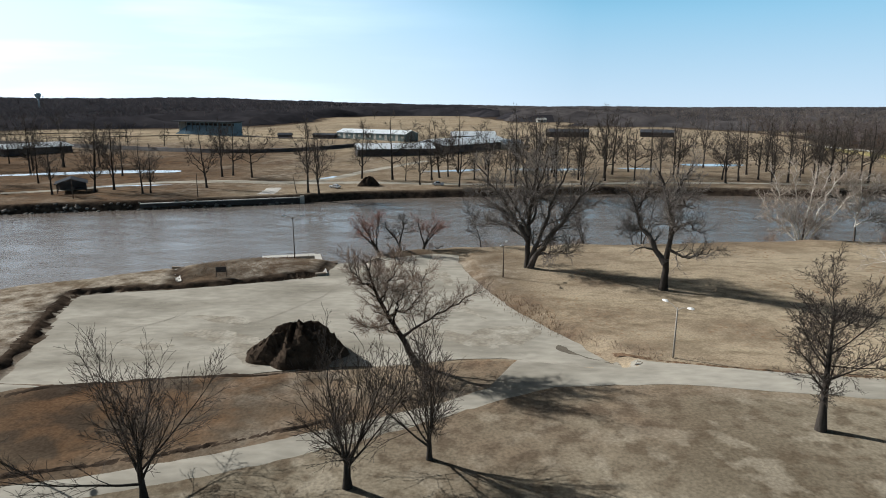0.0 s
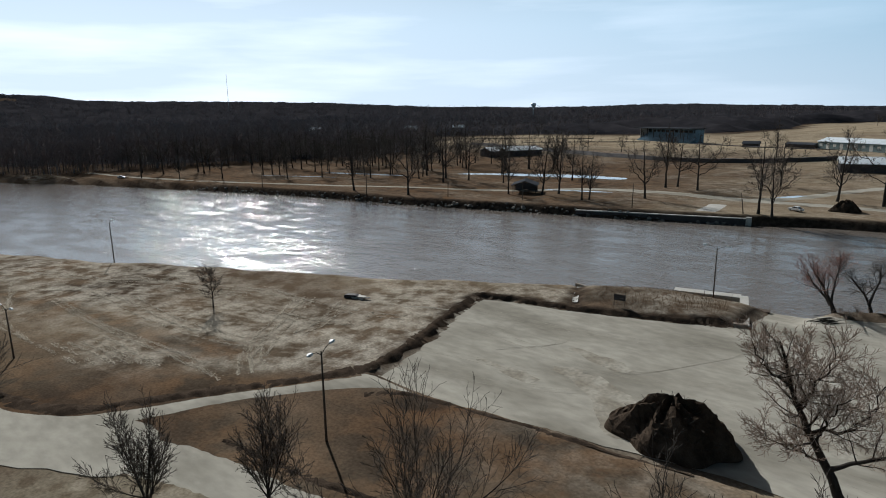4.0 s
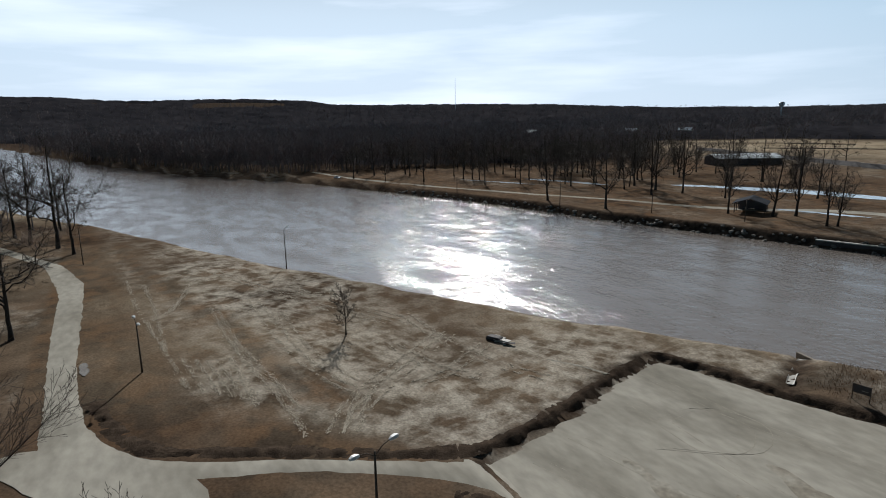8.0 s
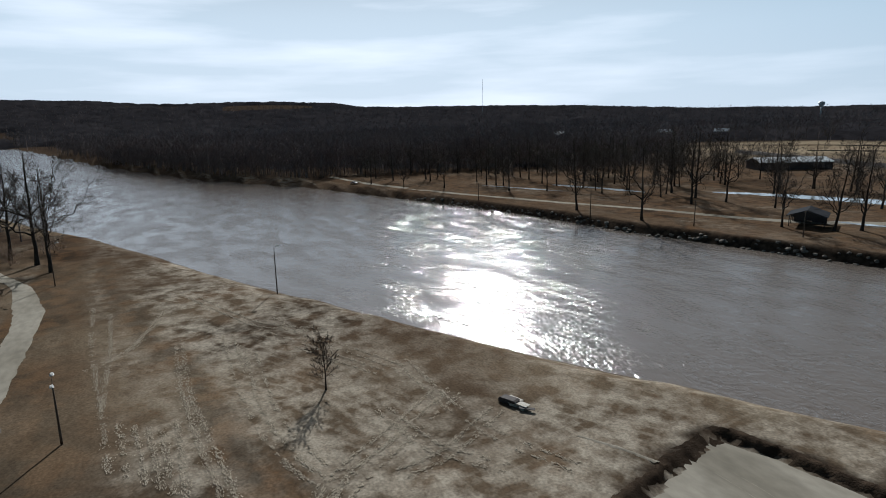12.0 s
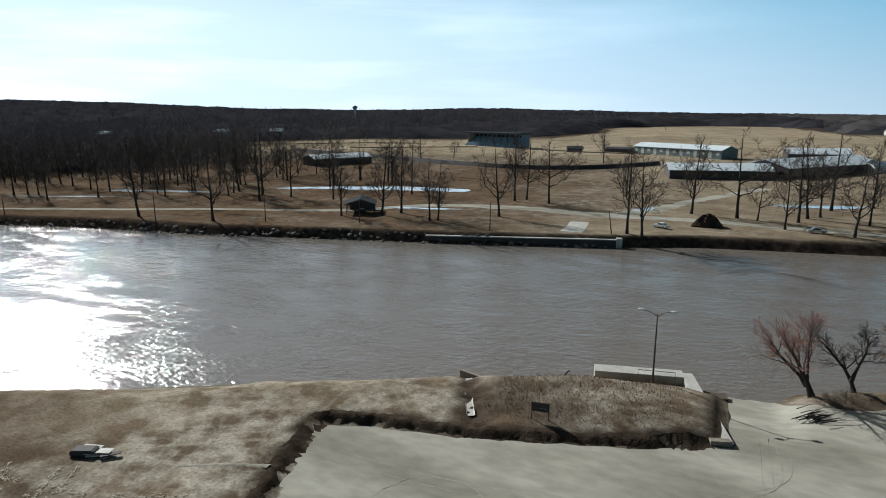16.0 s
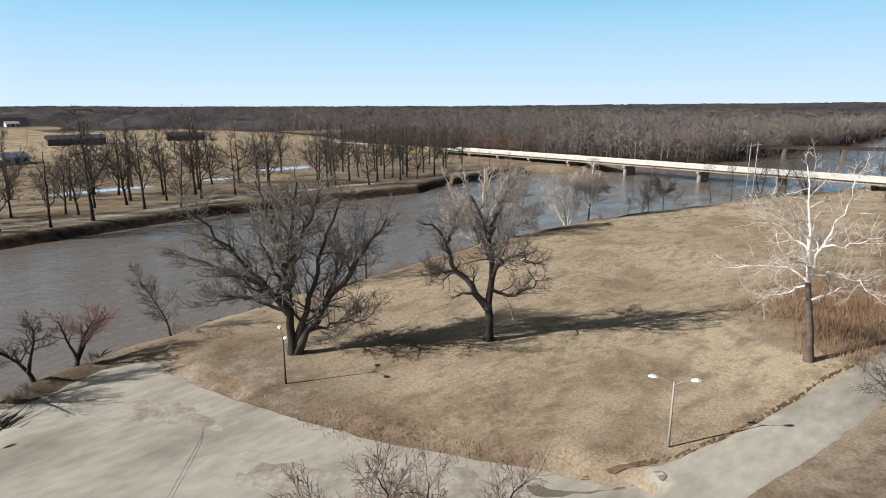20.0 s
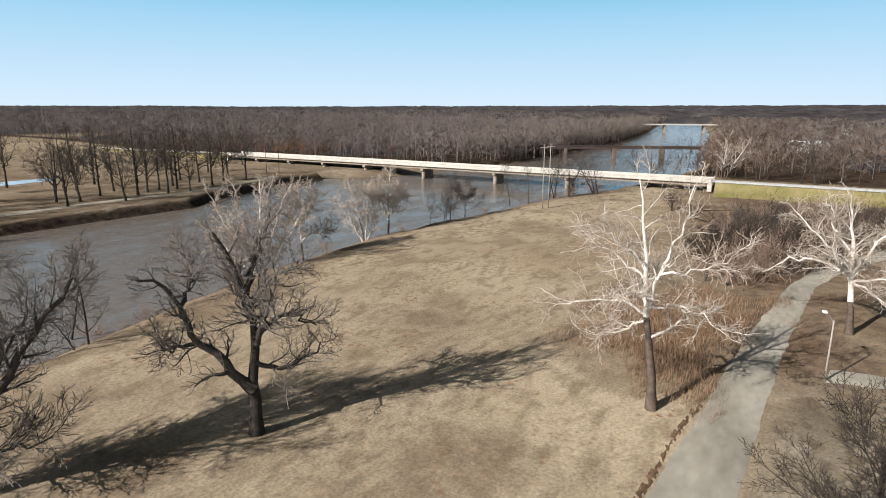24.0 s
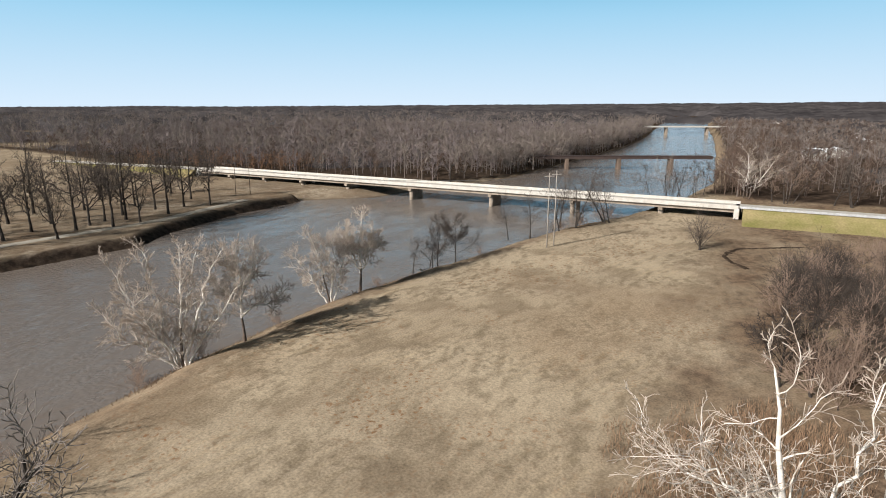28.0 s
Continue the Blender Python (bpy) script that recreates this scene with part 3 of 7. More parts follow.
    # east of the lot the brown also carries the spreading tree's painted shade
    brown = np.where(near, np.maximum((1 - np.where(py > 84, ease(px, 6, 22), ease(px, -16, -2))) * np.where(px > -2, 0.62, 0.92), np.where(py < np.interp(px, DRIVE_X, DRIVE_Y), 0.85 - 0.1 * ease(px, -64, -34), 0.85) * (1 - ease(py, 66, 76)) * (1 - ease(px, 20, 50))), 1.05 - 0.5 * ease(px, -110, -50) - 0.4 * ease(py, 330, 520))
    brown = np.clip(brown + 0.22 * wave(px, py, 60, 8), 0, 1)
    brown = np.where(py > 480, np.clip(0.12 + 0.35 * wave(px, py, 260, 12), 0, 0.6), brown)
    litter_shade = 0.75 * ease(px, 58, 74) * (1 - ease(py, 72, 92)) * ease(py, -60, 20)
    litter_shade = np.maximum(litter_shade, 0.6 * np.exp(-((px - 12) / 9) ** 2 - ((py - 82) / 8) ** 2))
    litter_shade = np.maximum(litter_shade, near * 0.55 * ((px > 20) & (d < 9) & (d > 2)))
    litter_shade = np.maximum(litter_shade, np.where(~near & (py < 420), 0.7 - 0.5 * ease(px, -120, -60), 0) * (0.6 + 0.4 * wave(px, py, 40, 33)))
    litter_shade = np.clip(litter_shade + 0.35 * wave(px, py, 16, 31) * (litter_shade > 0.05), 0, 1)
    # real leaves by the lot; spots under the lawn trees paint cast shade
    for gx, gy, gw, amount in ((4, 74.5, 6, 0.95), (-3, 73, 5, 0.8), (17, 87, 7, 0.85), (23, 80, 6, 0.75), (12, 99, 6, 0.7), (28, 110, 10, 0.6), (30, 130, 9, 0.5), (60, 141, 10, 0.5), (26, 92, 9, 0.6), (40, 88, 8, 0.55), (14, 62, 11, 0.6), (2, 58, 9, 0.6)):
        litter_shade = np.maximum(litter_shade, amount * np.exp(-((px - gx) / gw) ** 2 - ((py - gy) / (gw * 0.7)) ** 2) * (0.8 + 0.5 * wave(px, py, 7, 37)))
    litter_shade *= np.where(near | (px > 225), 1.0, ease(d, 3.0, 5.5))
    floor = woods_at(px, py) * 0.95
    return z, np.clip(soil, 0, 1), brown, litter_shade, floor


WOOD_LEFT = [(-5000, -1200), (-1219, -98), (-650, 36), (-457, 96), (-390, 143), (-393, 175), (-379, 252), (-329, 311), (-332, 392), (-420, 500), (-514, 622), (-400, 690), (-300, 715), (-215, 800), (-190, 1000), (-235, 1300),
             (-120, 1500), (0, 1900), (100, 5000), (-1200, 5000), (-5000, 5000)]
WOOD_RIGHT = [(290, 212), (325, 198), (352, 189), (450, 184), (613, 176), (800, 183), (1033, 203), (5000, 420), (5000, 5000), (100, 5000), (40, 1500), (80, 1250), (110, 900), (150, 780), (240, 740), (300, 640), (300, 520), (272, 420), (276, 330)]
WOOD_SOUTH = [(300, 90), (367, 80), (560, 87), (812, 99), (1157, 122), (5000, 300), (5000, -1500), (420, -1500), (300, -300), (290, 20)]
WOOD_UP = [(-5000, -1300), (-800, -192), (-420, -52), (-300, -2), (-232, 26), (-240, -20), (-330, -200), (-700, -900), (-2000, -2500)]


def woods_at(px, py):
    out = np.zeros(np.shape(px), bool)
    for poly in (WOOD_LEFT, WOOD_RIGHT, WOOD_SOUTH, WOOD_UP):
        hit = inside(px, py, poly)
        if poly is WOOD_RIGHT:      # clearings behind the bridge
            hit &= (wave(px, py, 170, 71) > -0.45) | (np.asarray(py) < 300)
        out |= hit
    return out


def height(x, y):
    return float(land(np.array([x]), np.array([y]))[0][0])


def heights(xs, ys):
    return land(np.asarray(xs, float), np.asarray(ys, float))[0]


# ---- ground, water, roads ----
def axis(lo, hi, step, reach, grow=1.16):
    inner = list(np.arange(lo, hi + step, step))
    s, a = step, inner[-1]
    while a < reach:
        s = min(s * grow, 260)
        a += s
        inner.append(a)
    s, a, outer = step, inner[0], []
    while a > -reach:
        s = min(s * grow, 260)
        a -= s
        outer.append(a)
    return np.array(outer[::-1] + inner)


def sheet(name, xs, ys, heights, material):
    gx, gy = np.meshgrid(xs, ys)
    w, h = len(xs), len(ys)
    verts = np.stack([gx.ravel(), gy.ravel(), heights.ravel()], 1)
    i = (np.arange(h - 1)[:, None] * w + np.arange(w - 1)[None]).ravel()
    quads = np.stack([i, i + 1, i + w + 1, i + w], 1)
    me = bpy.data.meshes.new(name)
    me.vertices.add(len(verts))
    me.vertices.foreach_set("co", verts.ravel())
    me.loops.add(quads.size)
    me.loops.foreach_set("vertex_index", quads.ravel().astype(np.int32))
    me.polygons.add(len(quads))
    me.polygons.foreach_set("loop_start", (np.arange(len(quads)) * 4).astype(np.int32))
    me.polygons.foreach_set("loop_total", np.full(len(quads), 4, np.int32))
    me.update(calc_edges=True)
    me.shade_smooth()
    me.materials.append(material)
    return me


gxs, gys = axis(-205, 262, 1.4, 5200), axis(14, 252, 1.2, 5200)
mx_, my_ = np.meshgrid(gxs, gys)
gz_, soil_, brown_, litter_shade_, floor_ = land(mx_, my_)
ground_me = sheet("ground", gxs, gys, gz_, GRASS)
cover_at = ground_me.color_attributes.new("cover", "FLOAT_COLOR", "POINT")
cover_at.data.foreach_set("color", np.stack([soil_.ravel(), brown_.ravel(), litter_shade_.ravel(), floor_.ravel()], 1).ravel())
FIELD_LINE = [(-260, 36), (-160, 42.5), (-92, 48), (-76, 53), (-66, 60), (-40, 80)]
DAMP_BAND = [(-190, 44), (-158, 46.4), (-128, 51.3), (-108, 56.8), (-93, 58.4), (-81, 59.7), (-73, 63)]
field_ = (mx_ < -24) & (my_ > 30) & (my_ < 140) & ~inside(mx_, my_, RIVER)
over_ = my_ - np.interp(mx_, [q[0] for q in FIELD_LINE], [q[1] for q in FIELD_LINE])
straw_ = ease(over_, -2.5, 5) * (0.8 + 0.35 * wave(mx_, my_, 30, 61))
straw_ = np.maximum(straw_, 0.85 * np.exp(-((mx_ + 85) / 9) ** 2 - ((my_ - 51) / 3.5) ** 2))
straw_ = np.where(field_ & (mx_ < -50), straw_, (0.28 - 0.2 * (1 - ease(my_, 60, 74))) + 0.3 * wave(mx_, my_, 25, 62))
inner_ = field_ | ((my_ > 48) & (my_ < 76) & (mx_ < 4) & (mx_ > -80))
strip_ = np.where(mx_ < -30, 1.0, 1 - ease(mx_, -22, 0))
damp_ = np.where(field_ & (mx_ < -50), np.exp(-(seg_distance(mx_, my_, DAMP_BAND) / (2.6 + 1.2 * wave(mx_, my_, 18, 63))) ** 2), 0)
damp_ = np.maximum(damp_, inner_ * strip_ * 0.95 * ease(-over_, -1.0, 4) * (0.6 + 0.5 * wave(mx_, my_, 22, 64)))
damp_ = np.maximum(damp_, 1.0 * ((my_ > 150) & (my_ < 400) & (mx_ < -70)) * (1 - ease(mx_, -130, -70)) * ease(wave(mx_, my_, 35, 65), -0.9, 0.3))
turf_ = ease(np.interp(mx_, (-66, -53, -39, -28, -19, -12, -3.5, 12, 30, 60, 90, 130), (40, 46, 49, 52, 55, 58, 62, 68, 66, 62, 57, 46)) - my_, -1, 3) * ease(mx_, -70, -52) * (1 - ease(mx_, 60, 110))
zone_at = ground_me.color_attributes.new("zone", "FLOAT_COLOR", "POINT")
zone_at.data.foreach_set("color", np.stack([np.clip(straw_, 0, 1).ravel(), np.clip(damp_, 0, 1).ravel(), turf_.ravel(), 1 + 0 * straw_.ravel()], 1).ravel())
tagged(new("ground", ground_me), "dry winter grass, bare soil and dead leaves beside the river, tree shade painted in", "ground", kind="structure")

water_x, water_y = axis(-300, 300, 60, 5000, 1.5), axis(0, 300, 60, 5000, 1.5)
tagged(new("water", sheet("water", water_x, water_y, np.full((len(water_y), len(water_x)), WATER_Z), WATER)), "brown rippled river water under a low sun", "river", kind="structure")


def drape(x, y, lift):
    return land(np.asarray(x), np.asarray(y))[0] + lift


def strip(name, left, right, material, label, lift=0.05, step=1.2, jag=0.1, across=5, seed=1, kind="structure", category="road"):
    """A road between its two edge lines, laid over the ground with ragged edges."""
    r = np.random.RandomState(seed)

    def resample(line, count):
        p = np.array(line, float)
        s = np.r_[0, np.cumsum(np.hypot(*np.diff(p, axis=0).T))]
        # corner cutting keeps the bends soft
        u = np.linspace(0, s[-1], count)
        q = np.stack([np.interp(u, s, p[:, 0]), np.interp(u, s, p[:, 1])], 1)
        for _ in range(6):
            q[1:-1] = (q[:-2] + 2 * q[1:-1] + q[2:]) / 4
        return q
    length = np.hypot(*np.diff(np.array(left, float), axis=0).T).sum()
    count = max(4, int(length / step))
    a, c = resample(left, count), resample(right, count)
    side = (c - a) / (np.linalg.norm(c - a, axis=1)[:, None] + 1e-9)
    a = a + side * (r.normal(0, jag, (count, 1)) + 0.6 * jag * np.sin(np.arange(count) * 0.7)[:, None])
    c = c + side * (r.normal(0, jag, (count, 1)) + 0.6 * jag * np.cos(np.arange(count) * 0.6)[:, None])
    t = np.linspace(0, 1, across)[None, :, None]
    grid = a[:, None] * (1 - t) + c[:, None] * t
    z = drape(grid[..., 0], grid[..., 1], lift)
    z[:, 0] -= 0.08
    z[:, -1] -= 0.08
    g = Geo()
    g.v = np.concatenate([grid, z[..., None]], 2).reshape(-1, 3).tolist()
    g.n = len(g.v)
    g.f = [(i * across + j, i * across + j + 1, (i + 1) * across + j + 1, (i + 1) * across + j) for i in range(count - 1) for j in range(across - 1)]
    return solid(name, g, material, label, category, kind=kind, smooth=True)


def patch(name, outline, material, label, lift=0.06, cell=1.5, jag=0.3, seed=2, category="road", kind="structure", soften=0):
    """A flat area of its own surface, filled with a draped grid."""
    r = np.random.RandomState(seed)
    for _ in range(soften):
        outline = [((1 - w) * a + w * c, (1 - w) * b + w * d) for (a, b), (c, d) in zip(outline, outline[1:] + outline[:1]) for w in (0.25, 0.75)]
    rim = []
    for (x0, y0), (x1, y1) in zip(outline, outline[1:] + outline[:1]):
        k = max(1, int(math.hypot(x1 - x0, y1 - y0) / cell))
        rim += [(x0 + (x1 - x0) * i / k + r.normal(0, jag), y0 + (y1 - y0) * i / k + r.normal(0, jag)) for i in range(k)]
    xs, ys = np.array(rim).T
    px, py = np.meshgrid(np.arange(xs.min(), xs.max(), cell), np.arange(ys.min(), ys.max(), cell))
    px, py = px.ravel() + r.uniform(-0.2, 0.2, px.size), py.ravel() + r.uniform(-0.2, 0.2, py.size)
    ok = inside(px, py, rim) & (seg_distance(px, py, rim, True) > cell * 0.5)
    pts = [Vector(p) for p in rim] + [Vector((a, c)) for a, c in zip(px[ok], py[ok])]
    out = geometry.delaunay_2d_cdt(pts, [], [list(range(len(rim)))], 1, 1e-4)
    v2 = np.array([tuple(p) for p in out[0]])
    g = Geo()
    g.v = np.column_stack([v2, drape(v2[:, 0], v2[:, 1], lift)]).tolist()
    g.f, g.n = [tuple(q) for q in out[2]], len(v2)
    return solid(name, g, material, label, category, kind=kind, smooth=True)


patch("gravel_lot", LOT, GRAVEL, "pale packed gravel boat-ramp lot with tyre marks", 0.06, jag=0.09, category="parking lot")
strip("road_park_west", [(-52, 72), (-55, 66.5), (-61, 57), (-68, 44), (-74, 39.6), (-84, 37.4), (-100, 36.4), (-122, 36.6), (-150, 36.5), (-172, 31.5), (-215, 12)],
      [(-44, 71.5), (-51, 66.5), (-55.5, 61), (-60, 54), (-63, 45), (-70, 33), (-82, 33), (-96, 32.4), (-116, 31.8), (-142, 31.5), (-174, 27), (-216, 7)], GRAVEL,
      "pale gravel park road between brown grass", 0.052)
patch("road_junction", [(-75.5, 34), (-72, 39.5), (-67.5, 43.6), (-61.5, 47.6), (-57.5, 47.2), (-54.5, 45.5), (-52.5, 41.8), (-58, 38.2), (-63, 35.5), (-68, 33.3), (-74, 29), (-77, 31)], GRAVEL, "pale gravel junction of the park roads", 0.058, jag=0.14, soften=1)
strip("road_park_south", [(-66, 43), (-53.7, 49), (-47.6, 50), (-39.4, 51), (-28, 54), (-19.4, 57.6), (-12, 61), (-3.5, 64.6), (4, 69.5), (12, 74)],
      [(-66, 36), (-52, 42), (-44, 44.5), (-33, 48.8), (-22.1, 51.6), (-13, 55.6), (-5.1, 59.6), (1.1, 63.4), (8, 67), (14, 69)], GRAVEL, "pale gravel park drive between trees", 0.046)
strip("road_park_east", [(12, 84), (16, 80.5), (22, 75.8), (30, 73.2), (40, 71), (56, 68.2), (67, 66.4), (87, 63), (97, 60.4), (109, 58.1), (130, 51), (170, 30)],
      [(4, 69), (10, 68.6), (22, 68.6), (33, 66), (43, 64.4), (57, 62.6), (75, 60.2), (89.5, 57.6), (110, 54), (130, 46.5), (168, 26)], GRAVEL, "pale gravel park road curving beside lawn", 0.1, across=11)
strip("road_park_branch", [(75, 55), (75.2, 48), (76, 43), (78, 30), (84, 8)], [(70, 56), (71, 48), (70.6, 43), (72.5, 30), (78, 8)], GRAVEL, "pale gravel branch of the park road", 0.06)
strip("road_far_bank", [(-392, 160), (-330, 166), (-262, 184), (-181, 217), (-158, 224), (-140, 234), (-128, 250), (-113, 258), (-87, 262), (-58, 256), (-25, 255.5), (0, 250), (35, 247.5), (80, 256), (120, 252), (160, 246), (205, 252)],
      [(-392, 156), (-330, 161), (-262, 179), (-181, 212), (-158, 218.5), (-136, 228), (-124, 242), (-112, 250), (-87, 252), (-58, 246), (-25, 249), (0, 244), (35, 241.5), (80, 249), (120, 247), (160, 241), (205, 247)],
      GRAVEL, "pale gravel road along the far bank", 0.05, 2.5)
strip("road_far_lane", [(-60, 256), (-50, 268), (-44, 284), (-28, 320), (-12, 345)], [(-53, 252), (-42, 266), (-38, 282), (-22, 318), (-6, 343)], GRAVEL, "pale gravel lane leading to the barns", 0.06, 2.5)
strip("far_boat_ramp", [(-67, 236), (-66, 228), (-66, 219)], [(-61, 236), (-60, 228), (-59.5, 219)], CONCRETE, "pale concrete boat ramp on the far bank", 0.07, 1.5, 0.05)


strip("drain_trench", [(-68.8, 92.2), (-64.6, 94.4), (-61.4, 95.6)], [(-68.9, 91.6), (-64.7, 93.8), (-61.5, 95.0)], GRAVEL_WORN, "narrow pale washed trench in the field", 0.07, 0.5, 0.06, 3, 7, "structure", "trench")


# ---- rows of lying straw in the brown field ----
def straw_rows(name, lines, seed, label, material, wide=0.3, twins=1, thick=0.75):
    """Ragged tufts of straw strung along lines, as one mesh."""
    r = np.random.RandomState(seed)
    g = Geo()
    for line in lines:
        p = np.array(line, float)
        sl = np.r_[0, np.cumsum(np.hypot(*np.diff(p, axis=0).T))]
        u = np.arange(0, sl[-1], 0.45)
        q = np.stack([np.interp(u, sl, p[:, 0]), np.interp(u, sl, p[:, 1])], 1)
        for _ in range(20):
            q[1:-1] = (q[:-2] + 2 * q[1:-1] + q[2:]) / 4
        way = np.gradient(q, axis=0)
        way /= np.linalg.norm(way, axis=1)[:, None] + 1e-9
        side = np.stack([-way[:, 1], way[:, 0]], 1)
        keep = wave(q[:, 0], q[:, 1], 9, seed) + r.uniform(-0.8, 0.8, len(u)) > -thick
        for k in range(twins):
            for c, w, d, ok in zip(q, way, side, keep):
                if not ok:
                    continue
                for _ in range(9):
                    m = c + d * (k * 1.5 + r.normal(0, wide * 0.5)) + w * r.uniform(-0.3, 0.3)
                    a = w * r.uniform(0.07, 0.24) + d * r.normal(0, 0.05)
                    b = np.array([-a[1], a[0]]) / np.linalg.norm(a) * r.uniform(0.025, 0.07)
                    pts = [m - a, m - a * 0.2 + b, m + a, m + a * 0.1 - b]
                    g.add([(x[0], x[1], 0.0) for x in pts], [(0, 3, 2, 1)])
    v = np.array(g.v)
    v[:, 2] = land(v[:, 0], v[:, 1])[0] + r.uniform(0.05, 0.09, len(v))
    g.v = v.tolist()
    return solid(name, g, material, label, "straw", kind="stuff")


STRAW_PALE = mat("pale_straw", (0.47, 0.425, 0.345), 0.95, dark=(0.33, 0.28, 0.21), scale=0.4, fine=3)
SWATHS = [[(-96.5, 47.4), (-84.0, 48.4)],
        [(-94.8, 49.0), (-82.3, 50.0)],
        [(-93.6, 50.6), (-80.4, 51.6)],
        [(-92.4, 51.9), (-78.8, 52.9)],
        [(-91.2, 53.2), (-77.4, 53.9)],
        [(-92.5, 54.8), (-75.0, 54.8)],
        [(-147.2, 43.7), (-126.2, 44.5), (-105.5, 46.5), (-96.5, 47.4)],
        [(-141.7, 46.6), (-121.7, 47.4), (-97.6, 47.1)],
        [(-114.3, 44.5), (-118.3, 48.6), (-133.3, 54.8)],
        [(-114.3, 45.8), (-119.7, 50.0), (-138.6, 55.2)],
        [(-118.2, 56.1), (-100.4, 55.8), (-82.9, 56.8), (-70.3, 57.9), (-64.8, 57.6)],
        [(-117.7, 56.9), (-99.9, 56.6), (-83.7, 58.0), (-73.0, 58.9)]]
straw_rows("straw_swaths", SWATHS, 81, "pale mown straw rows across the brown field", STRAW_PALE, 0.45, 1, 0.7)
DRIFTS = [[(-120.3, 62.9), (-96.8, 62.2), (-84.2, 62.6), (-74.7, 64.5), (-71.2, 66.6)],
        [(-110.4, 64.9), (-92.0, 63.8), (-81.7, 64.3), (-75.3, 65.8)],
        [(-64.2, 61.2), (-68.3, 63.6), (-73.6, 69.1), (-79.3, 77.4), (-86.0, 85.5)],
        [(-62.8, 62.1), (-66.8, 64.6), (-71.8, 70.0), (-78.4, 79.0), (-83.7, 85.8)],
        [(-73.2, 67.3), (-69.8, 71.4), (-71.2, 78.5), (-77.1, 87.8)],
        [(-96.5, 82.8), (-80.0, 82.4), (-71.0, 84.1), (-63.7, 87.4)],
        [(-124.3, 70.3), (-108.3, 76.1), (-94.2, 81.8)],
        [(-119.2, 67.5), (-105.5, 73.6), (-94.0, 78.8)],
        [(-146.4, 59.5), (-122.1, 68.1), (-113.4, 77.6)],
        [(-83.8, 75.4), (-73.6, 76.6), (-66.9, 81.5)],
        [(-67.0, 64.2), (-69.2, 65.9), (-71.8, 67.6)]]
straw_rows("straw_drifts", DRIFTS, 82, "pale straw drifts and wheel lines in the field", STRAW_PALE, 0.35, 2, 0.35)

# thin dirt dragged over the gravel beside the heap, and darker patches farther east
for pl in ([(-25, 75.5), (-27.5, 80), (-33, 85), (-38, 87.5), (-34, 89), (-28, 86.4), (-23.5, 83.2), (-20, 84.6), (-15, 83.8), (-13, 79)], [(-36, 80.5), (-42, 82.6), (-48, 83), (-43, 84.4), (-37, 83)], [(-30, 90), (-36, 93), (-41, 94), (-35, 95.4), (-29, 92.6)],
           [(-6, 119), (-2, 115), (0, 109), (1.6, 113), (-1, 120), (-4, 124)], [(-4, 100), (2, 96), (6, 92), (4, 98), (-1, 103)], [(-12, 88), (-6, 86), (1, 84), (8, 80), (3, 87), (-5, 90)], [(2.7, 88.5), (9.6, 91.0), (13.6, 87.4), (8.7, 82.3), (2.9, 82.9)]):
    patch("dirt_stain", pl, GRAVEL_DIRTY, "thin brown dirt and darker patches across the gravel", 0.075, 0.9, 0.35, 21, "dirt stain", soften=2)


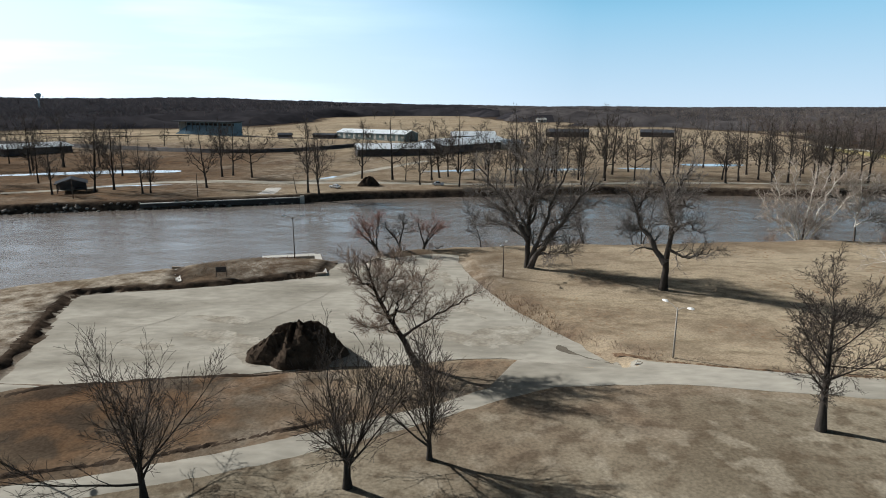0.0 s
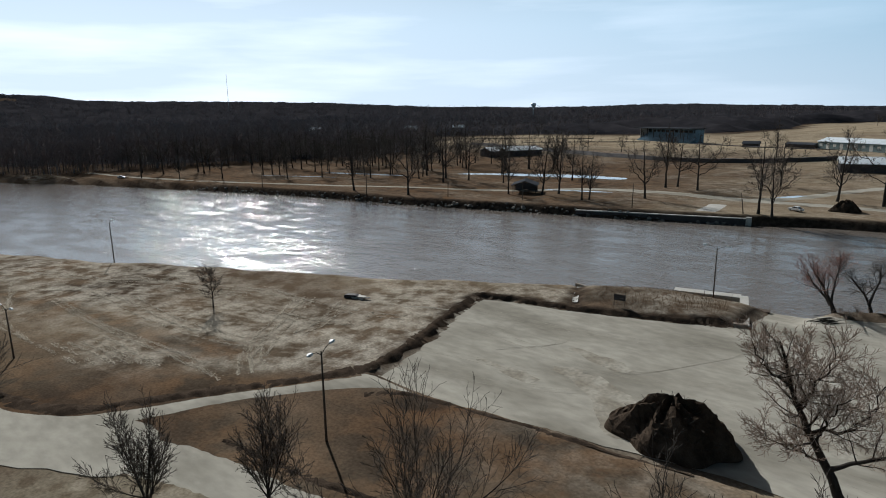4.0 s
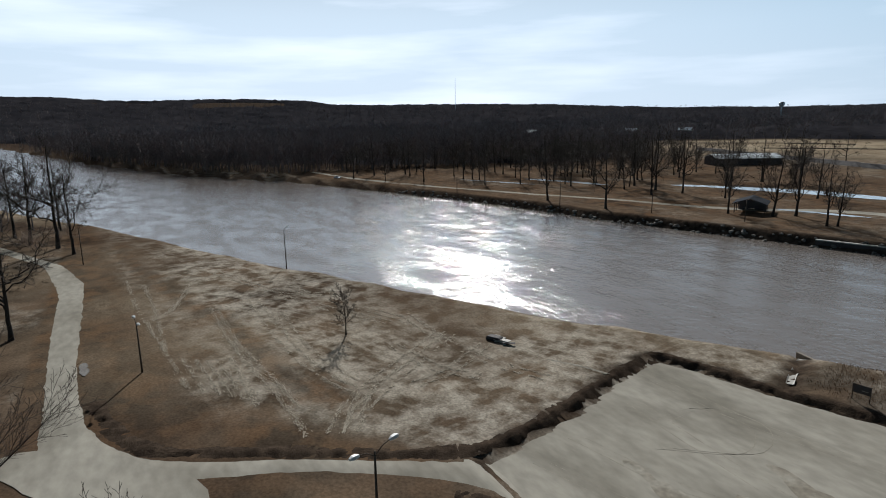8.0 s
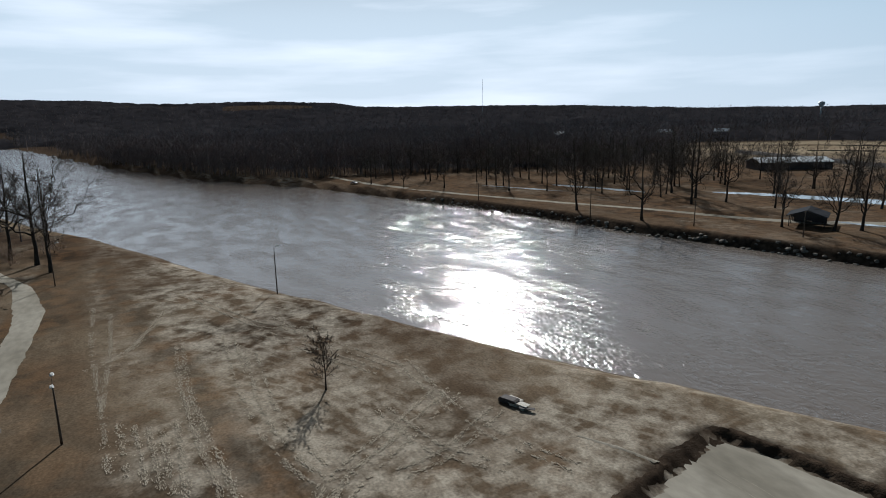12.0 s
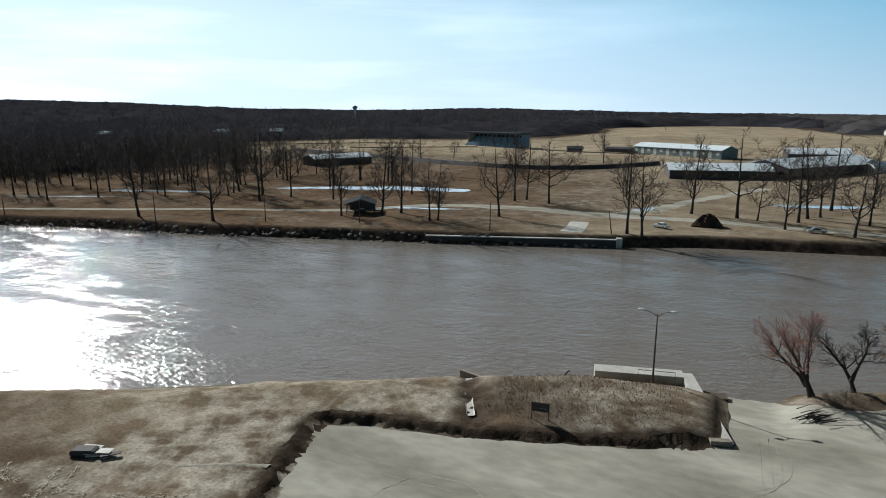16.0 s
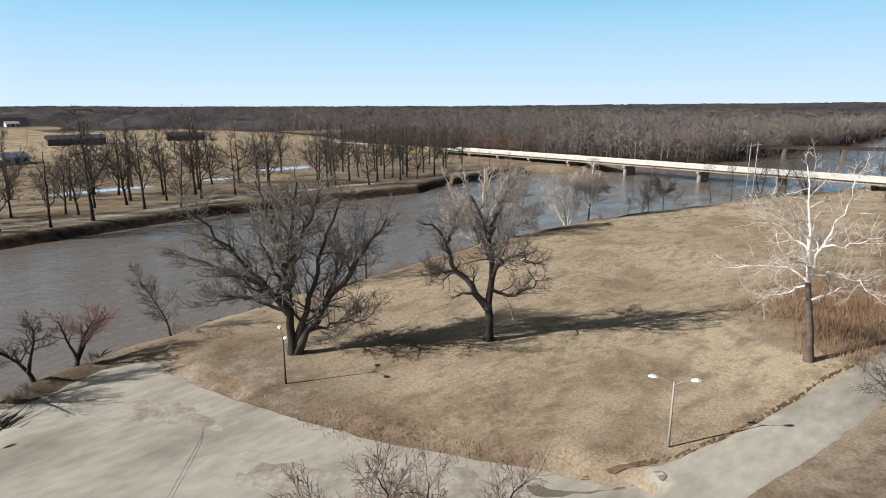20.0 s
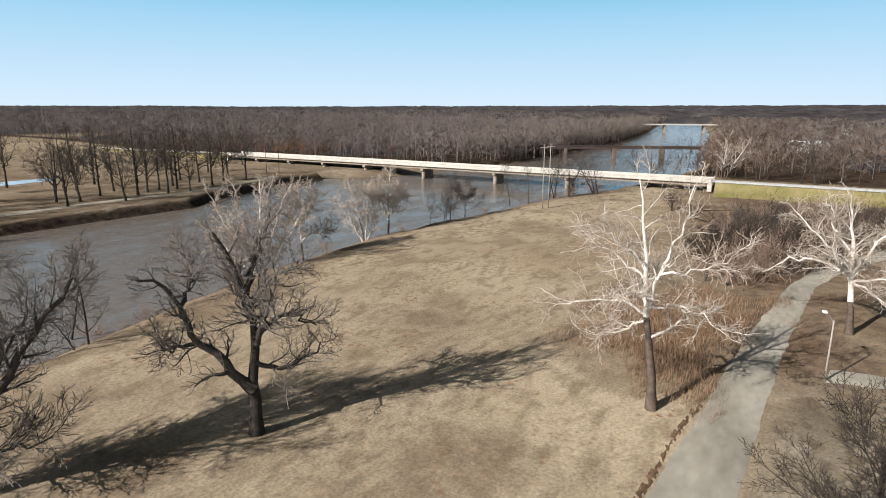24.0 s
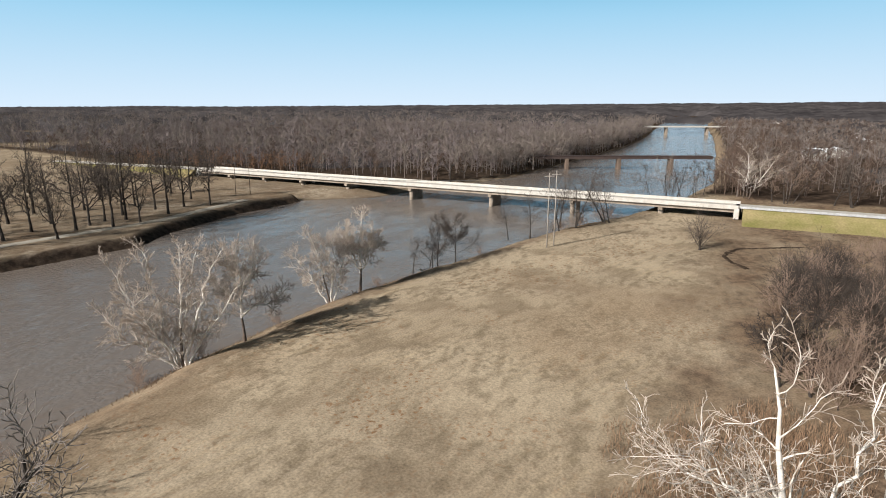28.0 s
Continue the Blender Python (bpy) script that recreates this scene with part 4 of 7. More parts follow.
# ---- trees ----
def grow(r, start, way, length, radius, P, first=None):
    """All branches of a tree, level by level: for each level the points (branch, point, 3) and the radii."""
    out = []
    for level in range(len(P["seg"])):
        n, seg = len(start), P["seg"][level]
        pts = np.zeros((n, seg + 1, 3))
        pts[:, 0] = start
        d = way.copy()
        for s in range(seg):
            d = d + r.normal(0, P["gnarl"][level], (n, 3)) + np.array([0, 0, P["lift"][level]])
            d /= np.linalg.norm(d, axis=1)[:, None]
            pts[:, s + 1] = pts[:, s] + d * (length / seg)[:, None]
        if level == 0 and first is not None:
            pts, n, seg = first, len(first), first.shape[1] - 1
        if level:
            pts[..., 2] = np.maximum(pts[..., 2], 0.25)
        t, end = np.linspace(0, 1, seg + 1), P["end"][level]
        radii = radius[:, None] * (1 - (1 - end) * t[None] ** 0.8)
        if level == 0:
            radii[:, 0] *= 1 + P.get("flare", 0)
        out.append((pts, radii))
        if level + 1 == len(P["seg"]):
            return out
        c, lo = P["kids"][level], P["from"][level]
        lo = np.reshape(lo, (-1, 1))
        u = lo + (1 - lo) * (np.arange(c)[None] + r.uniform(0.1, 0.9, (n, c))) / c
        k = np.minimum((u * seg).astype(int), seg - 1)
        row = np.arange(n)[:, None]
        a, b = pts[row, k], pts[row, k + 1]
        at = a + (b - a) * (u * seg - k)[..., None]
        ax = (b - a) / np.linalg.norm(b - a, axis=2)[..., None]
        ref = np.where((np.abs(ax[..., 2]) > 0.9)[..., None], np.array([0.31, 0.95, 0.11]), np.array([0, 0, 1.0]))
        side = np.cross(ax, ref)
        side /= np.linalg.norm(side, axis=2)[..., None]
        other = np.cross(ax, side)
        turn = r.uniform(0, 6.28, (n, 1)) + np.cumsum(2.4 + r.normal(0, 0.5, (n, c)), axis=1)
        ang = np.radians(r.normal(P["angle"][level], P["var"] if level == 0 else 10, (n, c)))
        if level == 0:
            ang *= 1 - P.get("rise", 0.0) * (u - lo) / (1 - lo)
        ang[:, -1] *= 0.45
        way2 = ax * np.cos(ang)[..., None] + (side * np.cos(turn)[..., None] + other * np.sin(turn)[..., None]) * np.sin(ang)[..., None]
        if level == 0:      # no limb hangs to the ground
            way2[..., 2] = np.maximum(way2[..., 2], 0.03)
            way2 /= np.linalg.norm(way2, axis=2)[..., None]
        here = radius[:, None] * (1 - (1 - end) * u ** 0.8)
        size = length[:, None] * P["ratio"][level] * r.uniform(0.6, 1.2, (n, c)) * (1 - P["short"] * (u - lo) / (1.001 - lo))
        thin = np.maximum(P["min"], here * P["thin"][level] * r.uniform(0.75, 1.05, (n, c)))
        start, way, length, radius = at.reshape(-1, 3), way2.reshape(-1, 3), size.ravel(), thin.ravel()
    return out


def tubes(pts, radii, sides):
    """Vertices and quads of many tubes of one make."""
    n, m, _ = pts.shape
    ways = np.gradient(pts, axis=1)
    ways /= np.linalg.norm(ways, axis=2)[..., None] + 1e-9
    ref = np.where((np.abs(ways[:, :1, 2]) < 0.9)[..., None], np.array([0, 0, 1.0]), np.array([1.0, 0, 0]))
    a = np.cross(ways, np.broadcast_to(ref, ways.shape))
    a /= np.linalg.norm(a, axis=2)[..., None] + 1e-9
    c = np.cross(ways, a)
    ang = np.arange(sides) * 2 * np.pi / sides
    ring = np.cos(ang)[:, None] * a[:, :, None] + np.sin(ang)[:, None] * c[:, :, None]
    verts = (pts[:, :, None] + ring * radii[:, :, None, None]).reshape(-1, 3)
    base = (np.arange(n)[:, None, None] * m + np.arange(m - 1)[None, :, None]) * sides
    i, j = np.arange(sides)[None, None], (np.arange(sides)[None, None] + 1) % sides
    quads = np.stack([base + i, base + j, base + sides + j, base + sides + i], 3).reshape(-1, 4)
    return verts, quads


def quad_mesh(name, packs, material):
    verts, quads, n = [], [], 0
    for v, q in packs:
        verts.append(v)
        quads.append(q + n)
        n += len(v)
    verts, quads = np.concatenate(verts), np.concatenate(quads)
    me = bpy.data.meshes.new(name)
    me.vertices.add(n)
    me.vertices.foreach_set("co", verts.ravel())
    me.loops.add(quads.size)
    me.loops.foreach_set("vertex_index", quads.ravel().astype(np.int32))
    me.polygons.add(len(quads))
    me.polygons.foreach_set("loop_start", (np.arange(len(quads)) * 4).astype(np.int32))
    me.polygons.foreach_set("loop_total", np.full(len(quads), 4, np.int32))
    me.update(calc_edges=True)
    me.shade_smooth()
    me.materials.append(material)
    return me


ROUND = dict(seg=[6, 6, 5, 3, 2], gnarl=[0.03, 0.07, 0.10, 0.13, 0.15], lift=[0.01, 0.04, 0.04, 0.04, 0.03], end=[0.25, 0.18, 0.2, 0.3, 0.5], kids=[17, 9, 7, 5], **{"from": [0.24, 0.18, 0.15, 0.15]},
             angle=[55, 38, 42, 42], ratio=[0.8, 0.46, 0.5, 0.5], short=0.4, thin=[0.5, 0.55, 0.6, 0.65], min=0.019, flare=0.35, var=14)
VASE = dict(ROUND, min=0.012, seg=[3, 7, 5, 3, 2], kids=[9, 13, 7, 4], angle=[36, 30, 36, 40], ratio=[3.3, 0.42, 0.5, 0.5], lift=[0.02, 0.02, 0.04, 0.05, 0.04], end=[0.7, 0.15, 0.2, 0.3, 0.5], short=0.2, var=14, **{"from": [0.45, 0.15, 0.15, 0.15]})
BROAD = dict(ROUND, seg=[8, 9, 6, 4, 2], gnarl=[0.08, 0.12, 0.16, 0.17, 0.17], kids=[9, 10, 8, 5], angle=[66, 46, 44, 42], rise=0.55, ratio=[0.72, 0.42, 0.46, 0.5], lift=[0.02, 0.03, 0.03, 0.03, 0.03], end=[0.3, 0.16, 0.2, 0.3, 0.5], short=0.1, thin=[0.62, 0.6, 0.62, 0.65], var=14, **{"from": [0.22, 0.15, 0.15, 0.15]})
BUSHY = dict(ROUND, seg=[1, 6, 4, 2], kids=[12, 10, 6], gnarl=[0.05, 0.11, 0.16, 0.18], lift=[0, 0.04, 0.04, 0.03], end=[0.7, 0.15, 0.2, 0.4], angle=[38, 36, 40], ratio=[9.0, 0.45, 0.5], thin=[0.4, 0.5, 0.6], short=0.2, var=16, **{"from": [0.1, 0.15, 0.15]})
TALL = dict(ROUND, seg=[7, 5, 4, 2], gnarl=[0.06, 0.12, 0.15, 0.16], kids=[20, 9, 5], angle=[46, 40, 42], ratio=[0.45, 0.5, 0.5], lift=[0.01, 0.04, 0.05, 0.04], end=[0.2, 0.2, 0.3, 0.5], thin=[0.5, 0.55, 0.6], short=0.4, var=14, **{"from": [0.2, 0.12, 0.12]})
CLUMP = dict(TALL, kids=[13, 7, 5])


def tree(name, x, y, tall, P, seed, label, trunk_h, radius, mats=(BARK, BARK, TWIG), lean=(0, 0), group="park trees", z=None, stems=1, spread=0.25, base=0.8, leaders=(), fork=0.0, category="bare tree"):
    """A bare tree: trunk, limbs and twigs, scaled so that its top stands tall metres over the ground."""
    r = np.random.RandomState(seed)
    way = np.tile([lean[0], lean[1], 1.0], (stems, 1))
    start, size, thick = np.zeros((stems, 3)), np.full(stems, float(trunk_h)), np.full(stems, float(radius))
    if stems > 1:
        way[:, :2] += r.normal(0, spread, (stems, 2))
        start[:, :2] = r.normal(0, base, (stems, 2))
        size *= r.uniform(0.75, 1.1, stems)
        thick *= r.uniform(0.6, 1, stems)
    if leaders:      # leaning x and y, share of the length, share of the thickness
        way = np.array([(lx, ly, 1.0) for lx, ly, *_ in leaders])
        start = np.array([(lx * 0.5, ly * 0.5, 0) for lx, ly, *_ in leaders])
        if fork:
            start[:] = np.array([leaders[0][0], leaders[0][1], 1.0]) * fork
            start[0] = 0
        size, thick = np.array([trunk_h * q[2] for q in leaders]), np.array([radius * q[3] for q in leaders])
    way /= np.linalg.norm(way, axis=1)[:, None]
    levels = grow(r, start, way, size, thick, P)
    k = tall / np.percentile(levels[-1][0][:, -1, 2], 99)
    packs = [[], [], []]
    for level, (pts, radii) in enumerate(levels):
        pts = pts * k
        rr = np.maximum(radii * P.get("slim", 1.0), P["min"])
        if level == 0:
            pts[:, 0, 2] -= 0.35
            m = pts.shape[1]
            cut = int(m * (0.4 if leaders else 0.62)) if mats[1] is SYC_WHITE and m >= 6 else m
            stem_packs = [tubes(pts[i:i + 1, :cut], rr[i:i + 1, :cut], 9) for i in range(len(pts))]
            if cut < m:
                packs[1].append(tubes(pts[:, cut - 1:], rr[:, cut - 1:], 9))
        elif level == 1 or level == 2 and len(levels) > 4:
            packs[1].append(tubes(pts, rr, 6 if level == 1 else 4))
        else:
            packs[2].append(tubes(pts, rr, 3))
    ob = thing(name, x, y, height(x, y) if z is None else z, label, category, group)
    for pk in stem_packs:
        new("trunk", quad_mesh("trunk", [pk], mats[0])).parent = ob
    for nm, pk, m in zip(("trunk", "crown", "brushwood"), packs, mats):
        if pk:
            sub = new(nm, quad_mesh(nm, pk, m))
            sub.parent = ob
    return ob


def place(ob, x, y, k=1.0, turn=0.0, z=None, lean=0.0):
    return copy_thing(ob, pose(x, y, (height(x, y) if z is None else z) - 0.05, lean, 0, turn) @ Matrix.Diagonal((k, k, k, 1)))


def limbed(name, x, y, face, limbs, P, seed, label, mats=(BARK, BARK, TWIG), group="park trees", category="bare tree", dark=1.0, jitter=0.16, z=None):
    """A bare tree on given main limbs. A limb is its thickness, how far its end lies behind the trunk, and its way outwards and up; face turns the outward axis."""
    r = np.random.RandomState(seed)
    ca, sa = math.cos(radians(face)), math.sin(radians(face))
    seg, lines = 12, []
    for k, (thick, deep, way) in enumerate(limbs):
        p = np.array(way, float)
        sl = np.r_[0, np.cumsum(np.hypot(*np.diff(p, axis=0).T))]
        u = np.linspace(0, 1, seg + 1)
        out, up = np.interp(u * sl[-1], sl, p[:, 0]), np.interp(u * sl[-1], sl, p[:, 1])
        for _ in range(2):
            out[1:-1], up[1:-1] = (out[:-2] + 2 * out[1:-1] + out[2:]) / 4, (up[:-2] + 2 * up[1:-1] + up[2:]) / 4
        back = deep * u ** 1.2
        q = np.stack([out * ca - back * sa, out * sa + back * ca, up], 1)
        wob = r.normal(0, jitter, (seg + 1, 3)) * (0.3 if k == 0 else 1.0)
        wob[0] = 0
        lines.append(q + wob)
    lines = np.array(lines)
    lines[0, 0, 2] -= 0.35
    size = np.linalg.norm(np.diff(lines, axis=1), axis=2).sum(axis=1)
    thick = np.array([q[0] for q in limbs]) * P.get("slim", 1.0)
    thick[0] = limbs[0][0]
    way = lines[:, -1] - lines[:, -2]
    P = dict(P, **{"from": [np.array([P.get("bare", 0.42)] + [0.16] * (len(limbs) - 1))] + list(P["from"][1:])})
    levels = grow(r, lines[:, 0], way / np.linalg.norm(way, axis=1)[:, None], np.minimum(size, P.get("reach", 9.0)), thick, P, lines)
    ob = thing(name, x, y, height(x, y) if z is None else z, label, category, group)
    pts, rr = levels[0][0], np.maximum(levels[0][1], P["min"])
    cut = max(3, int(round(dark * (seg + 1))))
    new("trunk", quad_mesh("trunk", [tubes(pts[:1, :cut], rr[:1, :cut], 10)], mats[0])).parent = ob
    if cut < seg + 1:
        new("upper_trunk", quad_mesh("upper_trunk", [tubes(pts[:1, cut - 1:], rr[:1, cut - 1:], 10)], mats[1])).parent = ob
    for k in range(1, len(pts)):
        new("limb", quad_mesh("limb", [tubes(pts[k:k + 1], rr[k:k + 1], 7)], mats[1])).parent = ob
    packs = [tubes(p, np.maximum(q, P["min"]), 4) for p, q in levels[1:2]]
    new("crown", quad_mesh("crown", packs, mats[1])).parent = ob
    packs = [tubes(p, np.maximum(q, P["min"]), 3) for p, q in levels[2:]]
    new("brushwood", quad_mesh("brushwood", packs, mats[2])).parent = ob
    return ob


LIMBED = dict(seg=[12, 6, 4, 2], gnarl=[0, 0.17, 0.18, 0.17], lift=[0, 0.05, 0.05, 0.04], end=[0.2, 0.24, 0.3, 0.5], kids=[13, 9, 6], **{"from": [0.2, 0.15, 0.12]},
              angle=[48, 44, 42], ratio=[0.5, 0.52, 0.52], short=0.25, thin=[0.48, 0.55, 0.6], min=0.021, slim=0.8, flare=0.3, var=16, bare=0.45)
WHITE = (SYC_BARK, SYC_WHITE, TWIG_WHITE)
OLD = dict(BROAD, seg=[9, 10, 7, 4, 2], gnarl=[0.13, 0.19, 0.2, 0.18, 0.17], kids=[10, 9, 8, 6], angle=[76, 52, 46, 40], rise=0.45, ratio=[0.8, 0.42, 0.46, 0.5], lift=[0.03, 0.04, 0.06, 0.05, 0.04], thin=[0.62, 0.6, 0.62, 0.65], min=0.024, short=0.3, **{"from": [0.2, 0.25, 0.2, 0.15]})
limbed("spreading_tree", 15.3, 120.9, -31, [
    (0.62, 0.5, [(0, 0), (-0.1, 5.7), (-0.1, 11), (0.9, 17), (1.7, 22)]), (0.52, -1.5, [(0.4, 0), (2.2, 3.4), (4.8, 6.8), (7.8, 10.6), (12.4, 17.4)]),
    (0.4, 1.5, [(0.3, 0.6), (1.2, 4.1), (2.6, 7.5), (3.6, 11), (7.2, 20.2)]), (0.36, -1.0, [(-0.1, 5.4), (-2.1, 8.3), (-7.4, 15.4), (-10.6, 19.4)]),
    (0.24, 2.0, [(-0.2, 5.8), (-3.6, 7.2), (-6.6, 8.0), (-10, 6.8)]), (0.28, 1.5, [(-0.2, 6.8), (-5.1, 10.5), (-8.5, 12.2), (-11.6, 13.2)]),
    (0.22, -2.0, [(1.8, 2.8), (5.6, 3.9), (9.3, 4.6)]), (0.3, 2.5, [(0, 10), (-1.6, 16), (-3.2, 22)]), (0.26, -2.5, [(0, 11.6), (2.4, 16.3), (4.5, 21.4)]),
    (0.26, 6.5, [(0, 7.5), (0.8, 12), (-1, 18)]), (0.26, -6.5, [(0.2, 6.5), (-1.5, 12), (-3, 17)]), (0.24, 6.0, [(3.2, 4.6), (6, 9), (9, 13)])],
       dict(LIMBED, slim=1.3, thin=[0.56, 0.6, 0.62], min=0.028, kids=[16, 9, 5], angle=[46, 40, 40], reach=10.0, bare=0.3), 14, "large dark bare tree with wide spreading limbs on the lawn", (BARK, BARK_GREY, TWIG_GREY))
limbed("oak_tree", 36.2, 105.8, -45, [
    (0.66, 0.3, [(0, 0), (0, 4.8), (0.3, 7.6), (0.7, 10.4), (-0.1, 13.2), (-0.6, 15.9), (-2.5, 19.8)]), (0.44, -1.0, [(0, 4.6), (-2.2, 7.9), (-4.9, 9.9), (-5.5, 13.2), (-6.3, 15.6), (-8.6, 16.5)]),
    (0.2, 1.0, [(-4.7, 9.7), (-6.3, 9.3), (-7.9, 9.2)]), (0.28, -1.5, [(0.7, 10), (2.6, 11.8), (3.9, 12), (6, 10.6)]), (0.24, 1.5, [(0.3, 7.4), (1.8, 6.4), (3.6, 5.9), (7, 7.8)]),
    (0.3, 1.5, [(-0.2, 14), (1.2, 17.8), (2.7, 21.6)]), (0.26, -2.0, [(0, 13), (1.7, 14.6), (4.7, 17)]), (0.2, 1.0, [(-5.5, 12.8), (-4.6, 15.7), (-4.6, 18)]),
    (0.26, 5.0, [(0.6, 9.6), (-0.5, 12.5), (-2, 14.5)]), (0.26, -5.0, [(0.5, 9.0), (1.5, 12), (2, 15.5)])],
       dict(LIMBED, gnarl=[0, 0.24, 0.24, 0.2], kids=[14, 8, 4], slim=1.25, thin=[0.6, 0.6, 0.62], ratio=[0.46, 0.58, 0.55], min=0.024, reach=7.5, bare=0.5), 6, "gnarled dark bare oak on the pale lawn", (BARK, BARK_GREY, TWIG_GREY), jitter=0.2)
limbed("white_sycamore", 57.2, 72.4, -85, [
    (0.54, 0.0, [(0, 0), (-0.4, 3.5), (-1.1, 9.4), (-1.9, 14.2), (-1.5, 17.2), (-2.7, 20.8), (-2.8, 23.4)]), (0.3, 1.5, [(-1.2, 10.6), (0, 15.4), (1, 18.3), (2.7, 23.6)]),
    (0.24, -1.5, [(-1.2, 10), (-3.1, 11.3), (-6.5, 11.2), (-10.5, 10.1)]), (0.22, 1.5, [(-1.1, 9.6), (-2.4, 8.5), (-7.3, 6.7)]), (0.22, 2.0, [(-1.5, 13.2), (-3.9, 15), (-8, 17.5)]),
    (0.22, -2.0, [(-1.1, 11), (1.6, 11.6), (3.7, 11), (6.2, 9.6)]), (0.24, 2.5, [(-0.9, 7.6), (0.8, 8.5), (2.5, 9.9), (5.2, 9.7)]), (0.2, -2.0, [(-1.7, 15.4), (-4.1, 17.3), (-7, 19.6)]),
    (0.22, -3.0, [(-0.3, 14.2), (2.3, 15.1), (6.2, 17.4)]), (0.2, 6.5, [(-1.2, 10.4), (-2, 12.5), (-1, 14)]), (0.2, -6.5, [(-1.3, 11.4), (-2.4, 13), (-3.6, 14.5)])],
       dict(LIMBED, gnarl=[0, 0.26, 0.26, 0.2], lift=[0, 0.02, 0.01, 0], kids=[15, 7, 3], thin=[0.54, 0.6, 0.6], slim=0.7, end=[0.1, 0.2, 0.3, 0.5], reach=7.5, bare=0.42), 7, "white-limbed bare sycamore with a dark lower trunk", WHITE, dark=0.5, jitter=0.22)
limbed("white_sycamore", 88.6, 51.6, -99, [
    (0.5, 0.0, [(0, 0), (-0.5, 5.7), (-0.8, 9.5), (-1.2, 13.2), (-2, 17.2)]), (0.3, 1.5, [(-0.7, 7.6), (-3.7, 9.8), (-7.6, 9.4), (-11.4, 6.4)]), (0.28, -2.5, [(-0.8, 8.4), (-4, 12.1), (-8.5, 16.4)]),
    (0.34, 1.0, [(-0.7, 7.8), (1, 11.3), (2.9, 14.4), (5, 16.5)]), (0.24, -1.5, [(-0.5, 6.8), (1.8, 6.2), (3.6, 4.4), (7, 5)]), (0.24, 3.0, [(-1, 10.4), (-3.3, 13.7), (-4.6, 17.4)]),
    (0.26, 6.0, [(-0.7, 7.6), (1, 10), (2, 13)]), (0.26, -6.0, [(-0.7, 7.2), (-2, 9), (-2.5, 12)]), (0.24, -4.0, [(-0.6, 7), (3, 8.5), (8, 9.4)])],
       dict(LIMBED, gnarl=[0, 0.26, 0.26, 0.2], lift=[0, 0.02, 0.01, 0], kids=[15, 8, 4], thin=[0.53, 0.58, 0.6], slim=0.76, reach=7.5), 9, "wide white-limbed bare sycamore beside the gravel road", WHITE, dark=0.34, jitter=0.22)
tree("maple_tree", 33.4, 57.4, 16.2, dict(ROUND, kids=[22, 11, 8, 4], angle=[52, 40, 42, 42], ratio=[0.62, 0.46, 0.5, 0.5], min=0.016), 13, "round-crowned grey-brown bare tree beside the road", 11.0, 0.42)
FAN = dict(VASE, min=0.016, kids=[10, 12, 7, 3], angle=[31, 27, 34, 38], lift=[0.02, 0.03, 0.04, 0.05, 0.04], gnarl=[0.03, 0.05, 0.08, 0.11, 0.13])
tree("vase_tree", -9.0, 50.9, 13.2, FAN, 17, "dark vase-shaped bare tree beside the gravel drive", 2.7, 0.36)
tree("vase_tree", -2.4, 54.9, 12.4, dict(FAN, angle=[27, 27, 34, 38]), 19, "slender vase-shaped bare tree beside the gravel drive", 3.0, 0.26)
tree("vase_tree", -65.5, 29.7, 14.2, dict(FAN, angle=[40, 30, 34, 38]), 31, "dark spreading bare tree beside the road junction", 2.6, 0.32)
limbed("leaning_tree", -4.1, 75.2, 3.5, [
    (0.46, 0.5, [(0, 0), (-2.2, 4.4), (-4, 7.4), (-5.3, 10.2), (-6.0, 13.2)]), (0.26, -1.0, [(-1.9, 3.9), (0.2, 5.5), (3.9, 7.6), (6.8, 9.6)]), (0.22, 1.5, [(-3.4, 6.4), (-0.6, 7.4), (1.4, 11.2)]),
    (0.2, -1.0, [(-5.2, 10), (-7, 11.4), (-7.8, 13.2)]), (0.2, 1.5, [(-4.4, 8.4), (-2.9, 11), (-2.4, 13.4)]), (0.18, -4.0, [(-2.8, 5.6), (-2.4, 8.5), (-1, 11.5)]), (0.18, 4.5, [(-3.4, 6.5), (-4.4, 9), (-4.8, 12)]), (0.14, -1.5, [(-2.2, 4.4), (-3.8, 5), (-6.2, 6.2)])],
       dict(LIMBED, kids=[19, 10, 6], ratio=[0.42, 0.5, 0.5], min=0.015, slim=0.75, reach=7.5, bare=0.4), 23, "leaning dark bare tree at the edge of the lot", (BARK, BARK, TWIG_TAN))
tree("vase_tree", -24.9, 49.5, 12.4, dict(FAN, angle=[40, 30, 34, 38]), 29, "wide vase-shaped bare tree beside the gravel drive", 2.3, 0.3)
tree("vase_tree", -39.1, 47.2, 10.0, FAN, 37, "thin vase-shaped bare tree beside the gravel drive", 2.2, 0.2)
tree("vase_tree", -45.5, 40.6, 9.6, FAN, 41, "thin vase-shaped bare tree beside the gravel drive", 2.2, 0.2)
WILLOW = dict(OLD, seg=[6, 6, 5, 3], kids=[9, 9, 8], gnarl=[0.12, 0.16, 0.18, 0.18], angle=[44, 42, 40], rise=0.3, ratio=[0.6, 0.5, 0.5], lift=[0.06, 0.06, 0.05, 0.04], end=[0.4, 0.2, 0.25, 0.4], thin=[0.6, 0.6, 0.62], min=0.016, **{"from": [0.35, 0.2, 0.15]})
tree("willow_tree", -14.4, 133.4, 9.2, WILLOW, 43, "reddish leaning willow clump on the river bank", 6.0, 0.34, (BARK, BARK, TWIG_RED), leaders=((-0.5, 0.0, 1.0, 1.0), (-0.95, 0.2, 0.85, 0.7), (-0.05, 0.2, 0.9, 0.6)), fork=1.2, group="bank trees")
